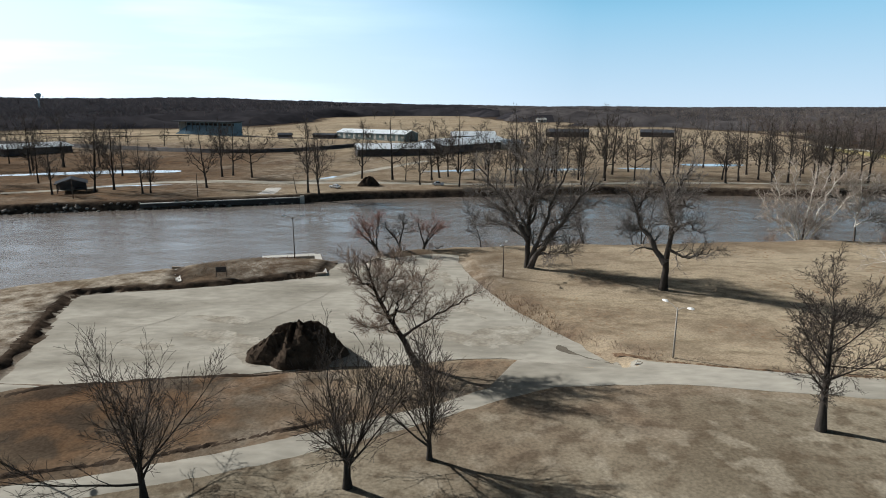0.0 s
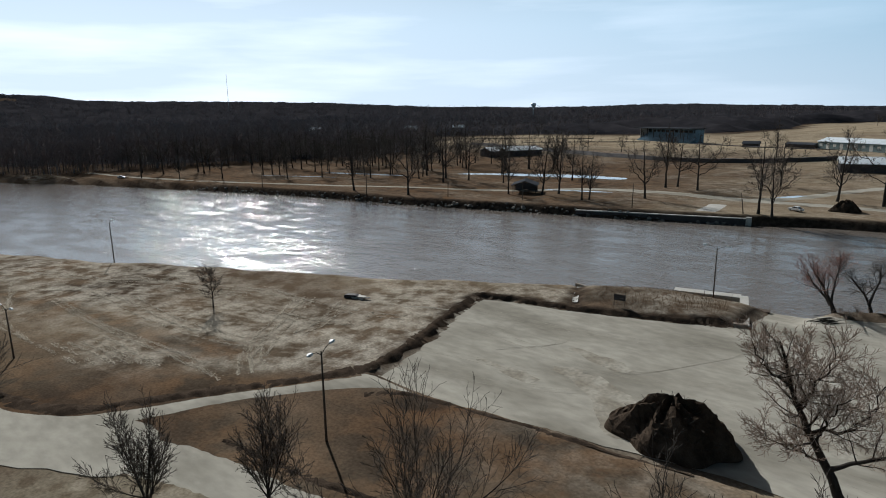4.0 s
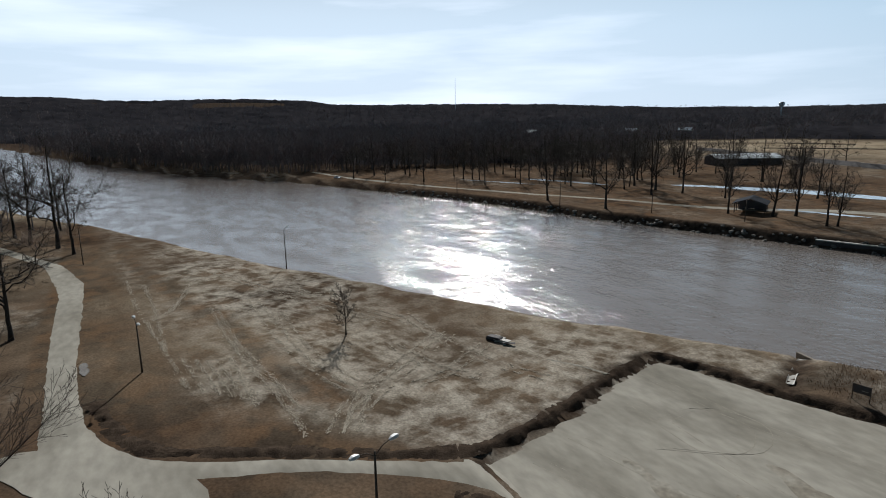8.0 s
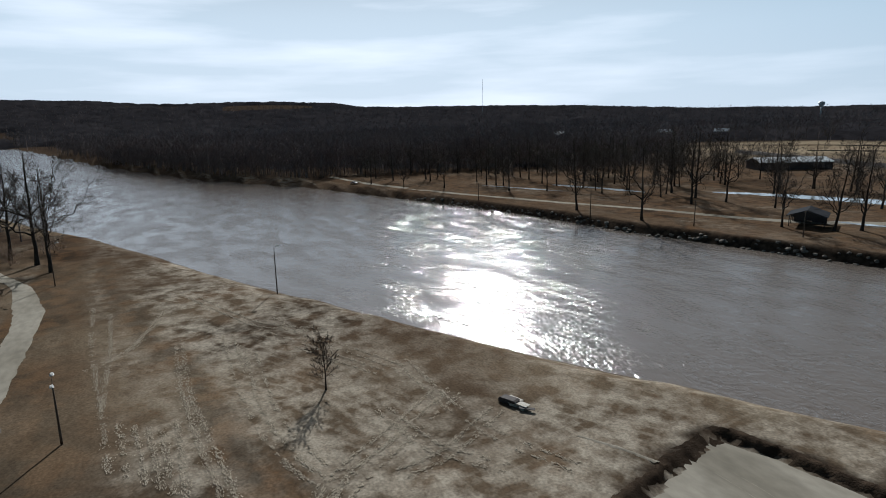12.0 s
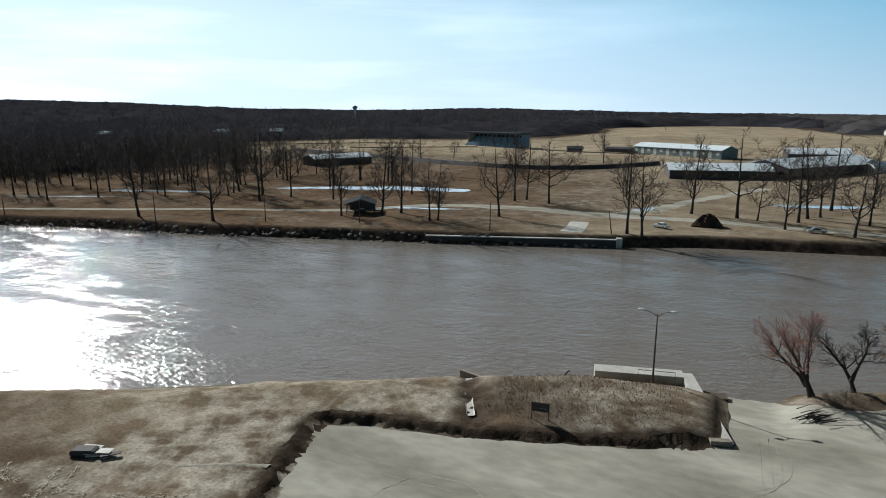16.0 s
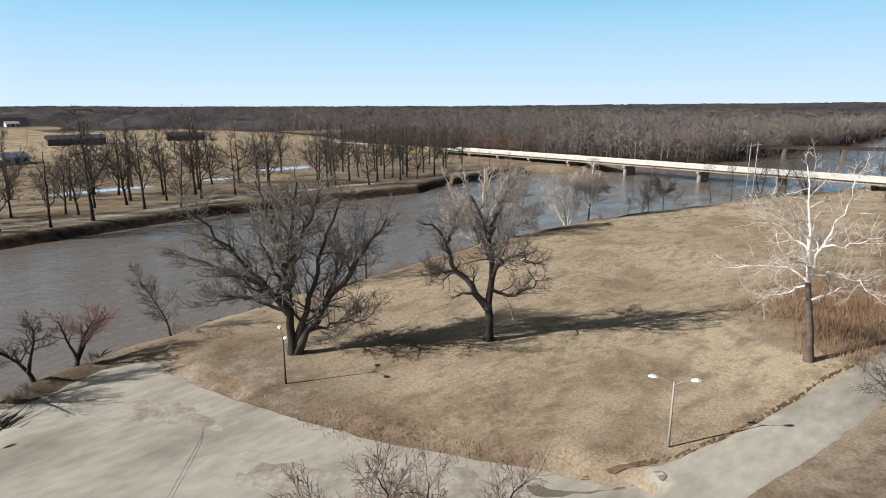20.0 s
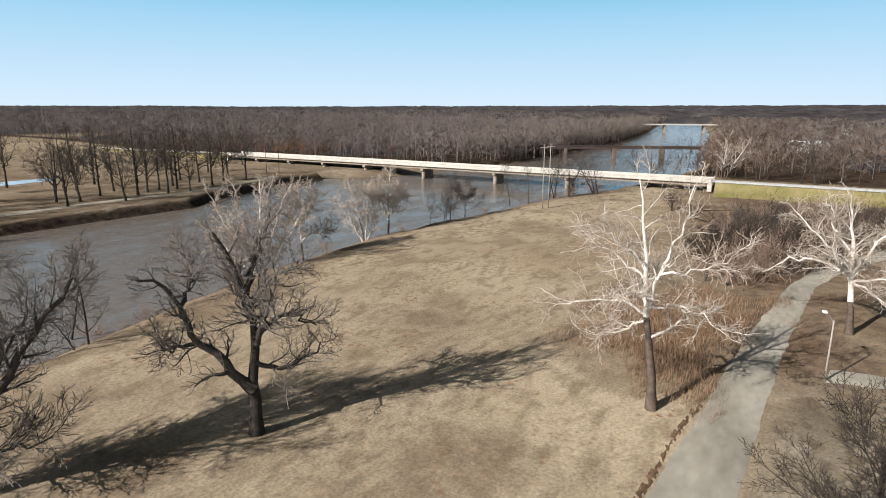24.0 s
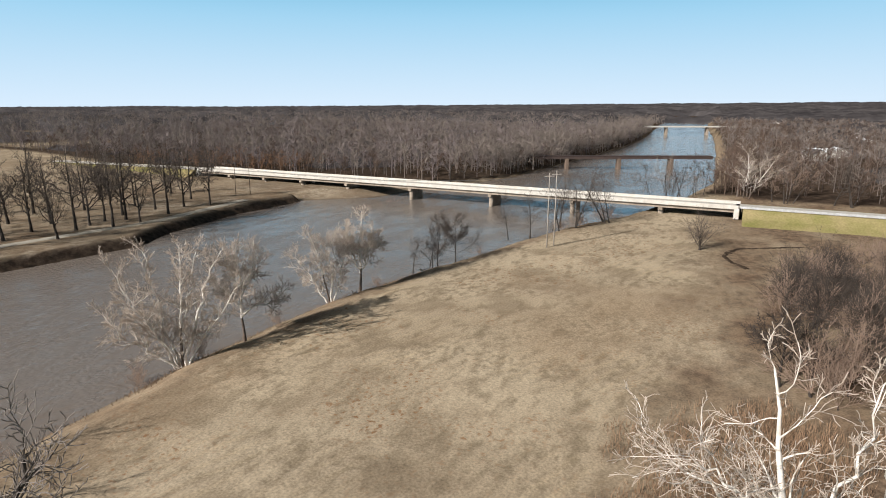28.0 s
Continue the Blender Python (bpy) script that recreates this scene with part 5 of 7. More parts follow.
tree("bank_tree", -9.9, 135.8, 8.4, WILLOW, 47, "small dark bare tree on the river bank", 5.5, 0.26, leaders=((-0.35, 0.0, 1.0, 1.0), (0.35, 0.1, 0.9, 0.8)), fork=1.4, group="bank trees")
tree("bank_tree", -5.3, 137.2, 8.0, WILLOW, 53, "small reddish bare tree on the river bank", 5.5, 0.28, (BARK, BARK, TWIG_RED), leaders=((0.3, 0.0, 1.0, 1.0), (-0.5, 0.1, 0.8, 0.7), (0.9, 0.1, 0.85, 0.7)), fork=1.0, group="bank trees")
tree("bank_tree", 7.6, 140.4, 11.2, TALL, 59, "slender bare tree at the water's edge", 8.0, 0.16, group="bank trees")
tree("field_sapling", -92.5, 71.8, 8.0, TALL, 61, "thin bare sapling in the brown field", 5.0, 0.12, group="saplings")
for bx, by, bh, bs, bp, bm, blabel, stems, bt, br in (
        (46.0, 146.2, 13.5, 67, CLUMP, (BARK, BARK, TWIG), "dark bare trees tangled on the river bank", 3, 7.0, 0.2),
        (31.0, 144.5, 10.0, 68, CLUMP, (BARK, BARK, TWIG), "dark bare trees tangled on the river bank", 2, 6.0, 0.18),
        (147.5, 142.2, 11.0, 89, CLUMP, (BARK, BARK, TWIG), "small bare trees on the river bank", 3, 7.0, 0.16),
        (151.8, 140.0, 13.0, 97, TALL, (BARK, BARK, TWIG), "thin bare tree on the river bank", 1, 9.0, 0.16),
        (158.4, 138.4, 11.0, 101, ROUND, (BARK, BARK, TWIG), "small bare tree on the river bank", 1, 4.0, 0.18),
        (193.0, 129.5, 12.5, 103, CLUMP, (BARK, BARK, TWIG), "thin bare trees beside the utility poles", 2, 8.0, 0.2),
        (207.5, 124.0, 16.5, 107, CLUMP, (BARK, BARK, TWIG), "clump of bare trees below the bridge", 5, 10.0, 0.28),
        (220.0, 115.0, 15.5, 109, CLUMP, (BARK, BARK, TWIG), "bare tree below the bridge", 3, 10.0, 0.28),
        (268.0, 101.5, 15.0, 131, CLUMP, (BARK, BARK, TWIG), "thin bare trees on the shore past the bridge", 3, 9.0, 0.2),
        (283.0, 98.0, 16.0, 137, CLUMP, (BARK, BARK, TWIG_GREY), "thin bare trees on the shore past the bridge", 4, 9.0, 0.2),
        (299.0, 92.5, 16.0, 139, CLUMP, (BARK, BARK, TWIG), "thin bare trees on the shore past the bridge", 4, 9.0, 0.2),
        (296.0, 74.0, 19.0, 149, dict(TALL, kids=[14, 8, 5]), (SYC_BARK, SYC_WHITE, TWIG_PALE), "pale bare sycamore past the bridge", 3, 12.0, 0.3),
        (286.0, 58.0, 17.0, 151, CLUMP, (BARK, BARK, TWIG_TAN), "broad bare trees beside the highway", 4, 10.0, 0.26),
        (292.0, 40.0, 16.0, 157, CLUMP, (BARK, BARK, TWIG), "broad bare trees beside the highway", 4, 10.0, 0.26),
        (192.0, 84.6, 10.0, 113, BUSHY, (BARK, BARK, TWIG), "broad bare shrubby tree on the lawn", 1, 0.6, 0.3),
        (110.2, 70.3, 10.5, 127, ROUND, (BARK, BARK, TWIG), "small round bare tree at the lawn's edge", 1, 3.5, 0.22)):
    tree("bank_tree", bx, by, bh * 1.12, bp, bs, blabel, bt, br, bm, stems=stems, group="bank trees", spread=0.3 if stems > 6 else 0.22, base=1.5 if stems > 6 else 0.8 + 0.35 * stems)

PALE = (SYC_BARK, SYC_WHITE, TWIG_PALE)
BANK = dict(LIMBED, kids=[18, 9, 5], gnarl=[0, 0.2, 0.22, 0.2], ratio=[0.46, 0.54, 0.52], min=0.03, slim=1.25, thin=[0.55, 0.6, 0.62], reach=7.5, bare=0.4)
limbed("bank_sycamore", 85.4, 150.2, -40, [
    (0.26, 0.5, [(0, 0), (0.3, 6), (0.8, 12), (1.2, 18.5)]), (0.24, 1.0, [(-0.6, 0), (-2.6, 4.5), (-5.5, 10), (-8, 16)]), (0.2, -1.5, [(-0.9, 0), (-4.5, 3.8), (-7.5, 6.5), (-9.5, 10.5)]), (0.24, -1.0, [(0.6, 0), (1.8, 5), (3.6, 11), (6.5, 17.5)]),
    (0.2, 2.5, [(-0.2, 0), (-1.6, 6), (-3, 12), (-3.6, 18)]), (0.2, -3.0, [(0.9, 0), (3.2, 5), (6.5, 9), (8.8, 13)]), (0.18, 4.0, [(0.3, 0), (1, 6), (2.4, 12), (3.6, 17)]), (0.16, -4.0, [(-0.4, 0), (-2, 5), (-4.4, 8), (-6, 13)])],
       BANK, 72, "clump of pale-limbed bare sycamores on the river bank", PALE, "bank trees", dark=0.4, jitter=0.22)
limbed("bank_sycamore", 97.0, 148.8, -40, [
    (0.26, 0.3, [(0, 0), (-0.3, 5), (0.2, 10), (-0.5, 16.5)]), (0.14, 1.5, [(0, 4.5), (2, 6), (4.6, 5.6), (6.6, 7)]), (0.14, -1.5, [(-0.2, 6), (-2.4, 8.5), (-4, 11)]), (0.14, 2.0, [(0, 8), (2, 11), (3, 15)]), (0.12, -2.0, [(0, 9), (-1.6, 12.5), (-2.6, 15.5)])],
       BANK, 73, "tall pale bare sycamore on the river bank", PALE, "bank trees", dark=0.3)
limbed("bank_sycamore", 119.4, 147.9, -45, [
    (0.2, 0.5, [(0, 0), (-0.8, 4.5), (-1.6, 9), (-3.4, 14)]), (0.18, 1.0, [(0.4, 0), (0.8, 5), (1.4, 9), (1, 13.5)]), (0.15, -1.5, [(-0.5, 0), (-2.6, 4), (-4.6, 7.5), (-6.4, 10.5)]), (0.15, 2.0, [(0.7, 0), (2.2, 4), (3, 8), (4, 11)])],
       BANK, 79, "clump of dark-stemmed pale-topped trees on the river bank", PALE, "bank trees", dark=0.5)
limbed("bank_sycamore", 127.6, 146.2, -45, [
    (0.3, 0.3, [(0, 0), (0.4, 5), (0.2, 10), (1, 17)]), (0.2, 1.5, [(0.2, 4), (2, 8), (3.2, 12.5)]), (0.18, -1.5, [(0.2, 5), (-2, 9), (-2.8, 14)]), (0.15, 2.5, [(0.2, 7), (3, 9), (5.6, 9.6)]), (0.14, -2.0, [(0.2, 8), (-2.8, 10), (-4.8, 12)])],
       BANK, 83, "white-limbed bare sycamore on the river bank", PALE, "bank trees", dark=0.4, jitter=0.22)

# kinds of far-bank tree, set out singly along the opposite shore: a clear trunk that parts into a few rising limbs
far_kinds = []
for ks, slim in ((211, 0.7), (223, 1.25), (227, 1.0), (229, 1.45), (233, 0.85), (239, 1.1), (241, 0.6)):
    kr = np.random.RandomState(ks)
    lean, fork = kr.normal(0, 0.9), kr.uniform(3.4, 5.6)
    way = [(0.36, 0.0, [(0, 0), (lean * 0.4, fork), (lean, 11), (lean * 1.6, 18)])]
    for k in range(5):
        side, z0 = (-1, 1)[k % 2] * kr.uniform(0.5, 1.0) * slim, fork + kr.uniform(-1.2, 3.5)
        way.append((kr.uniform(0.14, 0.22), kr.normal(0, 3.8) * slim, [(lean * 0.4, z0), (lean + side * 3.2, z0 + 2.0), (lean + side * 5.6, z0 + kr.uniform(3.6, 5)), (lean + side * 7.6, min(16.5, z0 + kr.uniform(7, 11)))]))
    far_kinds.append((ks, way, dict(LIMBED, seg=[12, 4, 2, 1], kids=[8, 6, 4], gnarl=[0, 0.18, 0.2, 0.16], ratio=[0.46, 0.52, 0.5], min=0.026, reach=8.0, bare=0.4)))
UPSTREAM_TREES = [(-400, 655, 16), (-348, 210, 16), (-332, 163, 11), (-330, 250, 17), (-310, 215, 14), (-306, 171, 10.5), (-300, 280, 17),
    (-293, 187, 10.5), (-280, 236, 15), (-270, 330, 17), (-262, 205, 14), (-256, 262, 16), (-252, 219, 14), (-240, 272, 15),
    (-238, 310, 15.3), (-230, 232, 15), (-226, 300, 15), (-213.6, 255.9, 20.6), (-210, 420, 14.5), (-206, 242, 14)]
LANDING_TREES = [(-200, 452, 12), (-196, 191.8, 18.6), (-195.8, 250, 21), (-185, 236, 18.3), (-176, 322, 13), (-167, 194.5, 18.6), (-161.9, 250.7, 14),
    (-140.7, 275, 16), (-136.8, 219, 15), (-126, 1180, 15), (-124.8, 224, 17.2), (-120.8, 229.6, 18), (-106, 220.5, 14.2), (-104.2, 222.6, 13),
    (-96, 272, 18.4), (-95.5, 446, 16.8), (-93, 277, 17), (-89.5, 236.5, 17.2), (-82.5, 270, 17.6), (-60, 300, 15), (-48.4, 222.5, 17.4)]
MIDDLE_TREES = [(-44.4, 221.4, 15.2), (-34.7, 264, 18.5), (-21.5, 261, 20), (-16, 259, 10.3), (-9.6, 245.8, 13.5), (-5.2, 260, 18.5), (-2, 269, 18),
    (1.8, 273.5, 15), (5.6, 239.8, 15), (6.5, 289, 20), (12.5, 261.5, 13.5), (16.4, 237.5, 15.8), (20, 300, 17), (24.7, 256, 14),
    (26.8, 251.5, 14.5), (27, 239.5, 22), (33, 283, 16), (34, 262, 16), (43, 292, 20.5), (43.5, 262, 18), (44.6, 250.4, 18.5)]
GROVE_TREES = [(47.2, 270, 21), (49, 286, 17.5), (53, 243.8, 14), (55.9, 262, 15.4), (60, 275, 18), (60, 305, 18), (66, 258, 17),
    (68.3, 268, 22), (75, 280.5, 21.5), (78, 257.5, 15.6), (85.5, 291, 17), (90, 262, 16), (93.5, 284, 17.4), (98.5, 269.5, 15.2),
    (105, 282, 17), (110, 300, 17), (112, 250, 17), (116, 262, 16), (120, 256, 18), (122, 272, 14), (128, 245, 15)]
DOWNSTREAM_TREES = [(128, 310, 18), (131, 262, 17), (135, 280, 18), (138, 252, 18.5), (141, 268.5, 15.7), (145, 255.8, 17), (147, 248, 17),
    (150, 292, 18.2), (151.5, 258, 15.7), (155, 246, 13.7), (156, 254, 18), (161, 262, 18), (162, 283, 17), (169, 249.8, 18.5),
    (174, 262, 17), (176, 275, 16), (180, 300, 17), (183, 258, 16), (190, 252.5, 16.8), (197, 270, 17), (205, 290, 16)]
fr = np.random.RandomState(77)
far_made = {}
for x, y, tall in UPSTREAM_TREES + LANDING_TREES + MIDDLE_TREES + GROVE_TREES + DOWNSTREAM_TREES:
    kind_i = fr.randint(len(far_kinds))
    turn = fr.uniform(0, 360)
    if kind_i not in far_made:
        ks, way, kp = far_kinds[kind_i]
        far_made[kind_i] = (limbed("far_bank_tree", x, y, 0, way, kp, ks, "dark bare tree on the far bank", (BARK, BARK, TWIG), "far bank trees", jitter=0.2), 16.5)
    else:
        place(far_made[kind_i][0], x, y, 1.12 * tall / far_made[kind_i][1], turn)
tr = np.random.RandomState(93)
copse = [(-385, 172), (-300, 190), (-215, 226), (-165, 250), (-130, 285), (-160, 330), (-250, 330), (-330, 308), (-372, 250)]
count = 0
while count < 62:
    x, y = tr.uniform(-385, -130), tr.uniform(170, 330)
    if inside(np.array([x]), np.array([y]), copse)[0] and tr.uniform() < np.interp(x, [-300, -140], [1, 0.35]):
        kind_i = (0, 1, 3, 4, 5, 6)[count % 6]
        place(far_made[kind_i][0], x, y, tr.uniform(14, 21) / far_made[kind_i][1], tr.uniform(0, 360))
        count += 1
# trees by the bend of the park road
for x, y, tall, kind_i in ((-117, 27, 15, 1), (-197, 29, 21.5, 3), (-186, 33, 16, 3), (-207, 22, 19, 5), (-222, 17, 18, 1), (-228, 28, 17, 3), (-140, 16, 16, 5), (-165, 8, 17, 1), (-88, 20, 13, 3), (-101, 22, 13, 1)):
    place(far_made[kind_i][0], x, y, 1.15 * tall / far_made[kind_i][1], fr.uniform(0, 360))


# ---- woods ----
def wood_template(seed, limbs, twigs):
    """A small bare tree one metre high, of thin three-sided limbs and single twig blades."""
    r = np.random.RandomState(seed)
    g = Geo()
    g.tube([(0, 0, -0.04), (0, 0, 0.45), (r.normal(0, 0.03), r.normal(0, 0.03), 0.9)], [0.011, 0.008, 0.002], 3, cap=False)
    for _ in range(limbs):
        z0 = r.uniform(0.12, 0.8)
        a, el, ln = r.uniform(0, 6.28), r.uniform(0.35, 1.25), r.uniform(0.2, 0.42) * (1.2 - z0 * 0.75)
        d = np.array([math.cos(a) * math.cos(el), math.sin(a) * math.cos(el), math.sin(el)])
        p0, p1 = np.array([0, 0, z0]), np.array([0, 0, z0]) + d * ln
        g.tube([p0, p1], [0.0048, 0.002], 3, cap=False)
        for _ in range(twigs):
            u = r.uniform(0.3, 1.0)
            q = p0 + (p1 - p0) * u
            e = d + r.normal(0, 0.75, 3) + (0, 0, 0.2)
            e = e / np.linalg.norm(e) * r.uniform(0.08, 0.2)
            s = np.cross(e, r.normal(0, 1, 3))
            s = s / np.linalg.norm(s) * 0.0065
            g.add([(q - s).tolist(), (q + s).tolist(), (q + e).tolist()], [(0, 1, 2)])
    return np.array(g.v), g.f


def wood(name, places, material, label, seed, limbs=10, twigs=8):
    """Many small bare trees as one mesh."""
    r = np.random.RandomState(seed)
    kinds = [wood_template(seed + i, limbs, twigs) for i in range(5)]
    verts, tris, quads, n = [], [], [], 0
    packs = []
    for v, f in kinds:
        t3 = np.array([q for q in f if len(q) == 3], np.int32).reshape(-1, 3)
        t4 = np.array([q for q in f if len(q) == 4], np.int32).reshape(-1, 4)
        packs.append((v, t3, t4))
    for x, y, z, h in places:
        v, t3, t4 = packs[r.randint(5)]
        a, w = r.uniform(0, 6.28), h * r.uniform(0.9, 1.35)
        c, s = math.cos(a) * w, math.sin(a) * w
        verts.append(np.column_stack([x + v[:, 0] * c - v[:, 1] * s, y + v[:, 0] * s + v[:, 1] * c, z + v[:, 2] * h]))
        tris.append(t3 + n)
        quads.append(t4 + n)
        n += len(v)
    verts, tris, quads = np.concatenate(verts), np.concatenate(tris), np.concatenate(quads)
    me = bpy.data.meshes.new(name)
    me.vertices.add(n)
    me.vertices.foreach_set("co", verts.ravel())
    me.loops.add(tris.size + quads.size)
    me.loops.foreach_set("vertex_index", np.r_[tris.ravel(), quads.ravel()].astype(np.int32))
    me.polygons.add(len(tris) + len(quads))
    starts = np.r_[np.arange(len(tris)) * 3, tris.size + np.arange(len(quads)) * 4]
    me.polygons.foreach_set("loop_start", starts.astype(np.int32))
    me.polygons.foreach_set("loop_total", np.r_[np.full(len(tris), 3), np.full(len(quads), 4)].astype(np.int32))
    me.update(calc_edges=True)
    me.materials.append(material)
    return tagged(new(name, me), label, "woods", kind="stuff")


def scatter(poly, box, gap, seed, reach=1200, lo=13, hi=20, most=4000):
    r = np.random.RandomState(seed)
    px, py = np.meshgrid(np.arange(box[0], box[2], gap), np.arange(box[1], box[3], gap))
    px, py = px.ravel() + r.uniform(-0.5, 0.5, px.size) * gap, py.ravel() + r.uniform(-0.5, 0.5, py.size) * gap
    ok = inside(px, py, poly) & (np.hypot(px, py) < reach) & woods_at(px, py)
    px, py = px[ok][:most], py[ok][:most]
    z = land(px, py)[0]
    return list(zip(px, py, z, r.uniform(lo, hi, len(px)) * (1 + 0.16 * wave(px, py, 60, seed))))


wood("woods_far_left", scatter(WOOD_LEFT, (-1000, -60, -320, 420), 9.0, 301, 1200, 17, 26, 6000), WOODS, "dense dark bare woods on the far bank", 301)
wood("woods_far_left_back", scatter(WOOD_LEFT, (-1300, 420, -420, 1300), 16, 302, 1500, 16, 25), WOODS, "dense dark bare woods behind the fields", 302, 8, 5)
edge = [p for p in scatter(WOOD_LEFT, (-760, 20, -370, 330), 5.0, 311, 1200, 12, 24, 9000) if float(seg_distance(np.array([p[0]]), np.array([p[1]]), FAR_BANK)[0]) < 34 or p[0] > -410]
wood("woods_river_edge", edge, WOODS, "dark bare trees crowding the far river edge", 311, 8, 7)
wood("woods_upstream", scatter(WOOD_UP, (-700, -300, -200, 40), 11, 303, 1200, 15, 22), WOODS, "dark bare woods upstream on the near bank", 303)
near_right = scatter(WOOD_RIGHT, (270, 170, 800, 620), 8.0, 304, 1200, 12, 20, 7000)
wood("woods_downstream", near_right[0::3], WOODS_PALE, "grey-brown bare woods behind the bridge", 304, 11, 10)
wood("woods_downstream_dark", near_right[1::3], WOODS, "dark grey bare woods behind the bridge", 314, 11, 10)
wood("woods_downstream_brown", [(a, b, c, h * 0.75) for a, b, c, h in near_right[2::3]], WOODS_BROWN, "brown bare undergrowth and trees behind the bridge", 315, 11, 10)
wood("woods_downstream_rust", [(a, b, c, h * 0.6) for a, b, c, h in scatter([(262, 300), (330, 290), (345, 360), (300, 430), (268, 400)], (255, 280, 360, 440), 7.0, 316, 1200, 12, 18)], WOODS_RUST, "rust-brown thicket behind the bridge", 316, 10, 9)
wood("woods_downstream_back", scatter(WOOD_RIGHT, (300, 170, 1500, 1400), 21, 305, 1700, 14, 21), WOODS_PALE, "grey-brown bare woods in the distance", 305, 8, 6)
wood("woods_far_shore", scatter([(330, 200), (352, 189), (450, 184), (613, 176), (800, 183), (1033, 203), (1033, 230), (600, 215), (352, 225)], (320, 170, 1040, 235), 5.5, 317, 1200, 12, 19), WOODS_PALE, "pale bare trees crowding the far shore below the bridge", 317, 10, 9)
south = [p for p in scatter(WOOD_SOUTH, (285, -260, 1150, 130), 11, 306, 1300, 11, 19) if math.sin(p[0] * 0.021) + math.sin(p[1] * 0.027 + 1) > -0.5 or p[1] > 60]
wood("woods_south", south[0::2], WOODS_PALE, "pale brown bare trees among houses", 306, 10, 9)
wood("woods_south_brown", south[1::2], WOODS_BROWN, "brown bare trees among houses", 318, 10, 9)
wood("woods_near_shore", [p for p in scatter([(262, 106), (300, 95), (367, 86), (480, 92), (480, 78), (367, 70), (300, 76), (262, 88)], (255, 60, 490, 112), 4.5, 319, 1200, 9, 17)], WOODS_BROWN, "brown bare trees on the near shore past the bridge", 319, 10, 9)

wood("woods_hills", [p for p in scatter(WOOD_LEFT, (-3000, -500, -250, 2600), 44, 307, 3200, 20, 32, 6000) if math.hypot(p[0], p[1]) > 1050], WOODS, "dark bare woods over the far hills", 307, 7, 5)

# the far canopy that the distance closes up
cxs, cys = np.arange(-5000, 5001, 25.0), np.arange(-1500, 5001, 25.0)
cx, cy = np.meshgrid(cxs, cys)
cr = np.random.RandomState(9)
base_z, *_ = land(cx, cy)
dist = np.hypot(cx, cy)
river_d = np.minimum(seg_distance(cx, cy, NEAR_BANK), seg_distance(cx, cy, FAR_BANK))
is_wood = (woods_at(cx, cy) & (river_d > 45)) | (dist > 3000)
is_wood |= (wave(cx, cy, 520, 21) > -0.1) & (dist > 1450)
bearing = np.degrees(np.arctan2(-cx, cy))
for b0_, b1_, d0_, d1_ in ((75, 82, 2900, 3500), (86, 90, 3300, 3700), (-44, -34, 2100, 2350), (-33, -27, 1700, 1850), (-57, -50, 2500, 2800), (-20, -12, 2300, 2700), (-64, -60, 1900, 2050), (6, 14, 2500, 2800)):
    is_wood &= ~((bearing > b0_) & (bearing < b1_) & (dist > d0_ + 60 * wave(cx, cy, 200, 45)) & (dist < d1_))
lift = np.interp(dist, [350, 700, 1500], [4, 8, 13])
share = is_wood.astype(float)
for axis in (0, 1, 0, 1):
    share = (np.roll(share, 1, axis) + share + np.roll(share, -1, axis)) / 3
full = ease(share, 0.45, 1.0) * (dist > 350)
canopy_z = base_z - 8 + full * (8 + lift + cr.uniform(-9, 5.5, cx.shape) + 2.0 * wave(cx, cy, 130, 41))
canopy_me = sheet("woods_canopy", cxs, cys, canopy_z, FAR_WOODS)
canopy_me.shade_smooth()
# the same canopy downstream, its front-lit look put into a paler colour
canopy_me.materials.append(FAR_WOODS_LIT)
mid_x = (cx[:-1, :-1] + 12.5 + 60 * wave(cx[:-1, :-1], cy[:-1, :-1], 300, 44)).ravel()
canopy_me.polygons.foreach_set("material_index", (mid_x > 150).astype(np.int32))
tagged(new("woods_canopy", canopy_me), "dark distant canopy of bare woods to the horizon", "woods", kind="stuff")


# ---- highway bridge and its embankments ----
def bridge_x(y):
    return 246.0 + 0.05 * (y - 165.0)


bt = math.atan2(-0.05, 1.0)          # the bridge's turn from +y
Y0, Y1, DECK = 76.0, 327.0, 4.1
bridge = thing("highway_bridge", bridge_x(165) + 5.5, 165, DECK, "long pale concrete highway bridge over the river", "bridge", turn=bt)


def along(geo, x0, x1, z0, z1, y0, y1):
    return geo.box(((x0 + x1) / 2, (y0 + y1) / 2, (z0 + z1) / 2), (x1 - x0, y1 - y0, z1 - z0), bevel=0.04)


b0, b1 = Y0 - 165, Y1 - 165
part("deck", along(Geo(), -5.6, 5.6, -0.35, 0.0, b0, b1), CONCRETE, bridge, "pale concrete road deck")
for sx in (-1, 1):
    g = Geo()
    g.prism([(-0.22, 0), (0.22, 0), (0.12, 0.25), (0.09, 0.95), (-0.12, 0.95)] if sx < 0 else [(-0.22, 0), (0.22, 0), (0.12, 0.95), (-0.09, 0.95), (-0.12, 0.25)], b0, b1, (sx * 5.35, 0, 0.0))
    part("parapet", g, CONCRETE, bridge, "pale concrete barrier wall")
for gx in (-4.4, -1.5, 1.5, 4.4):
    g = Geo()
    g.prism([(-0.3, -1.5), (0.3, -1.5), (0.3, -1.3), (0.12, -1.2), (0.12, -0.55), (0.45, -0.36), (-0.45, -0.36), (-0.12, -0.55), (-0.12, -1.2), (-0.3, -1.3)], b0, b1, (gx, 0, 0))
    part("girder", g, CONCRETE_OLD, bridge)
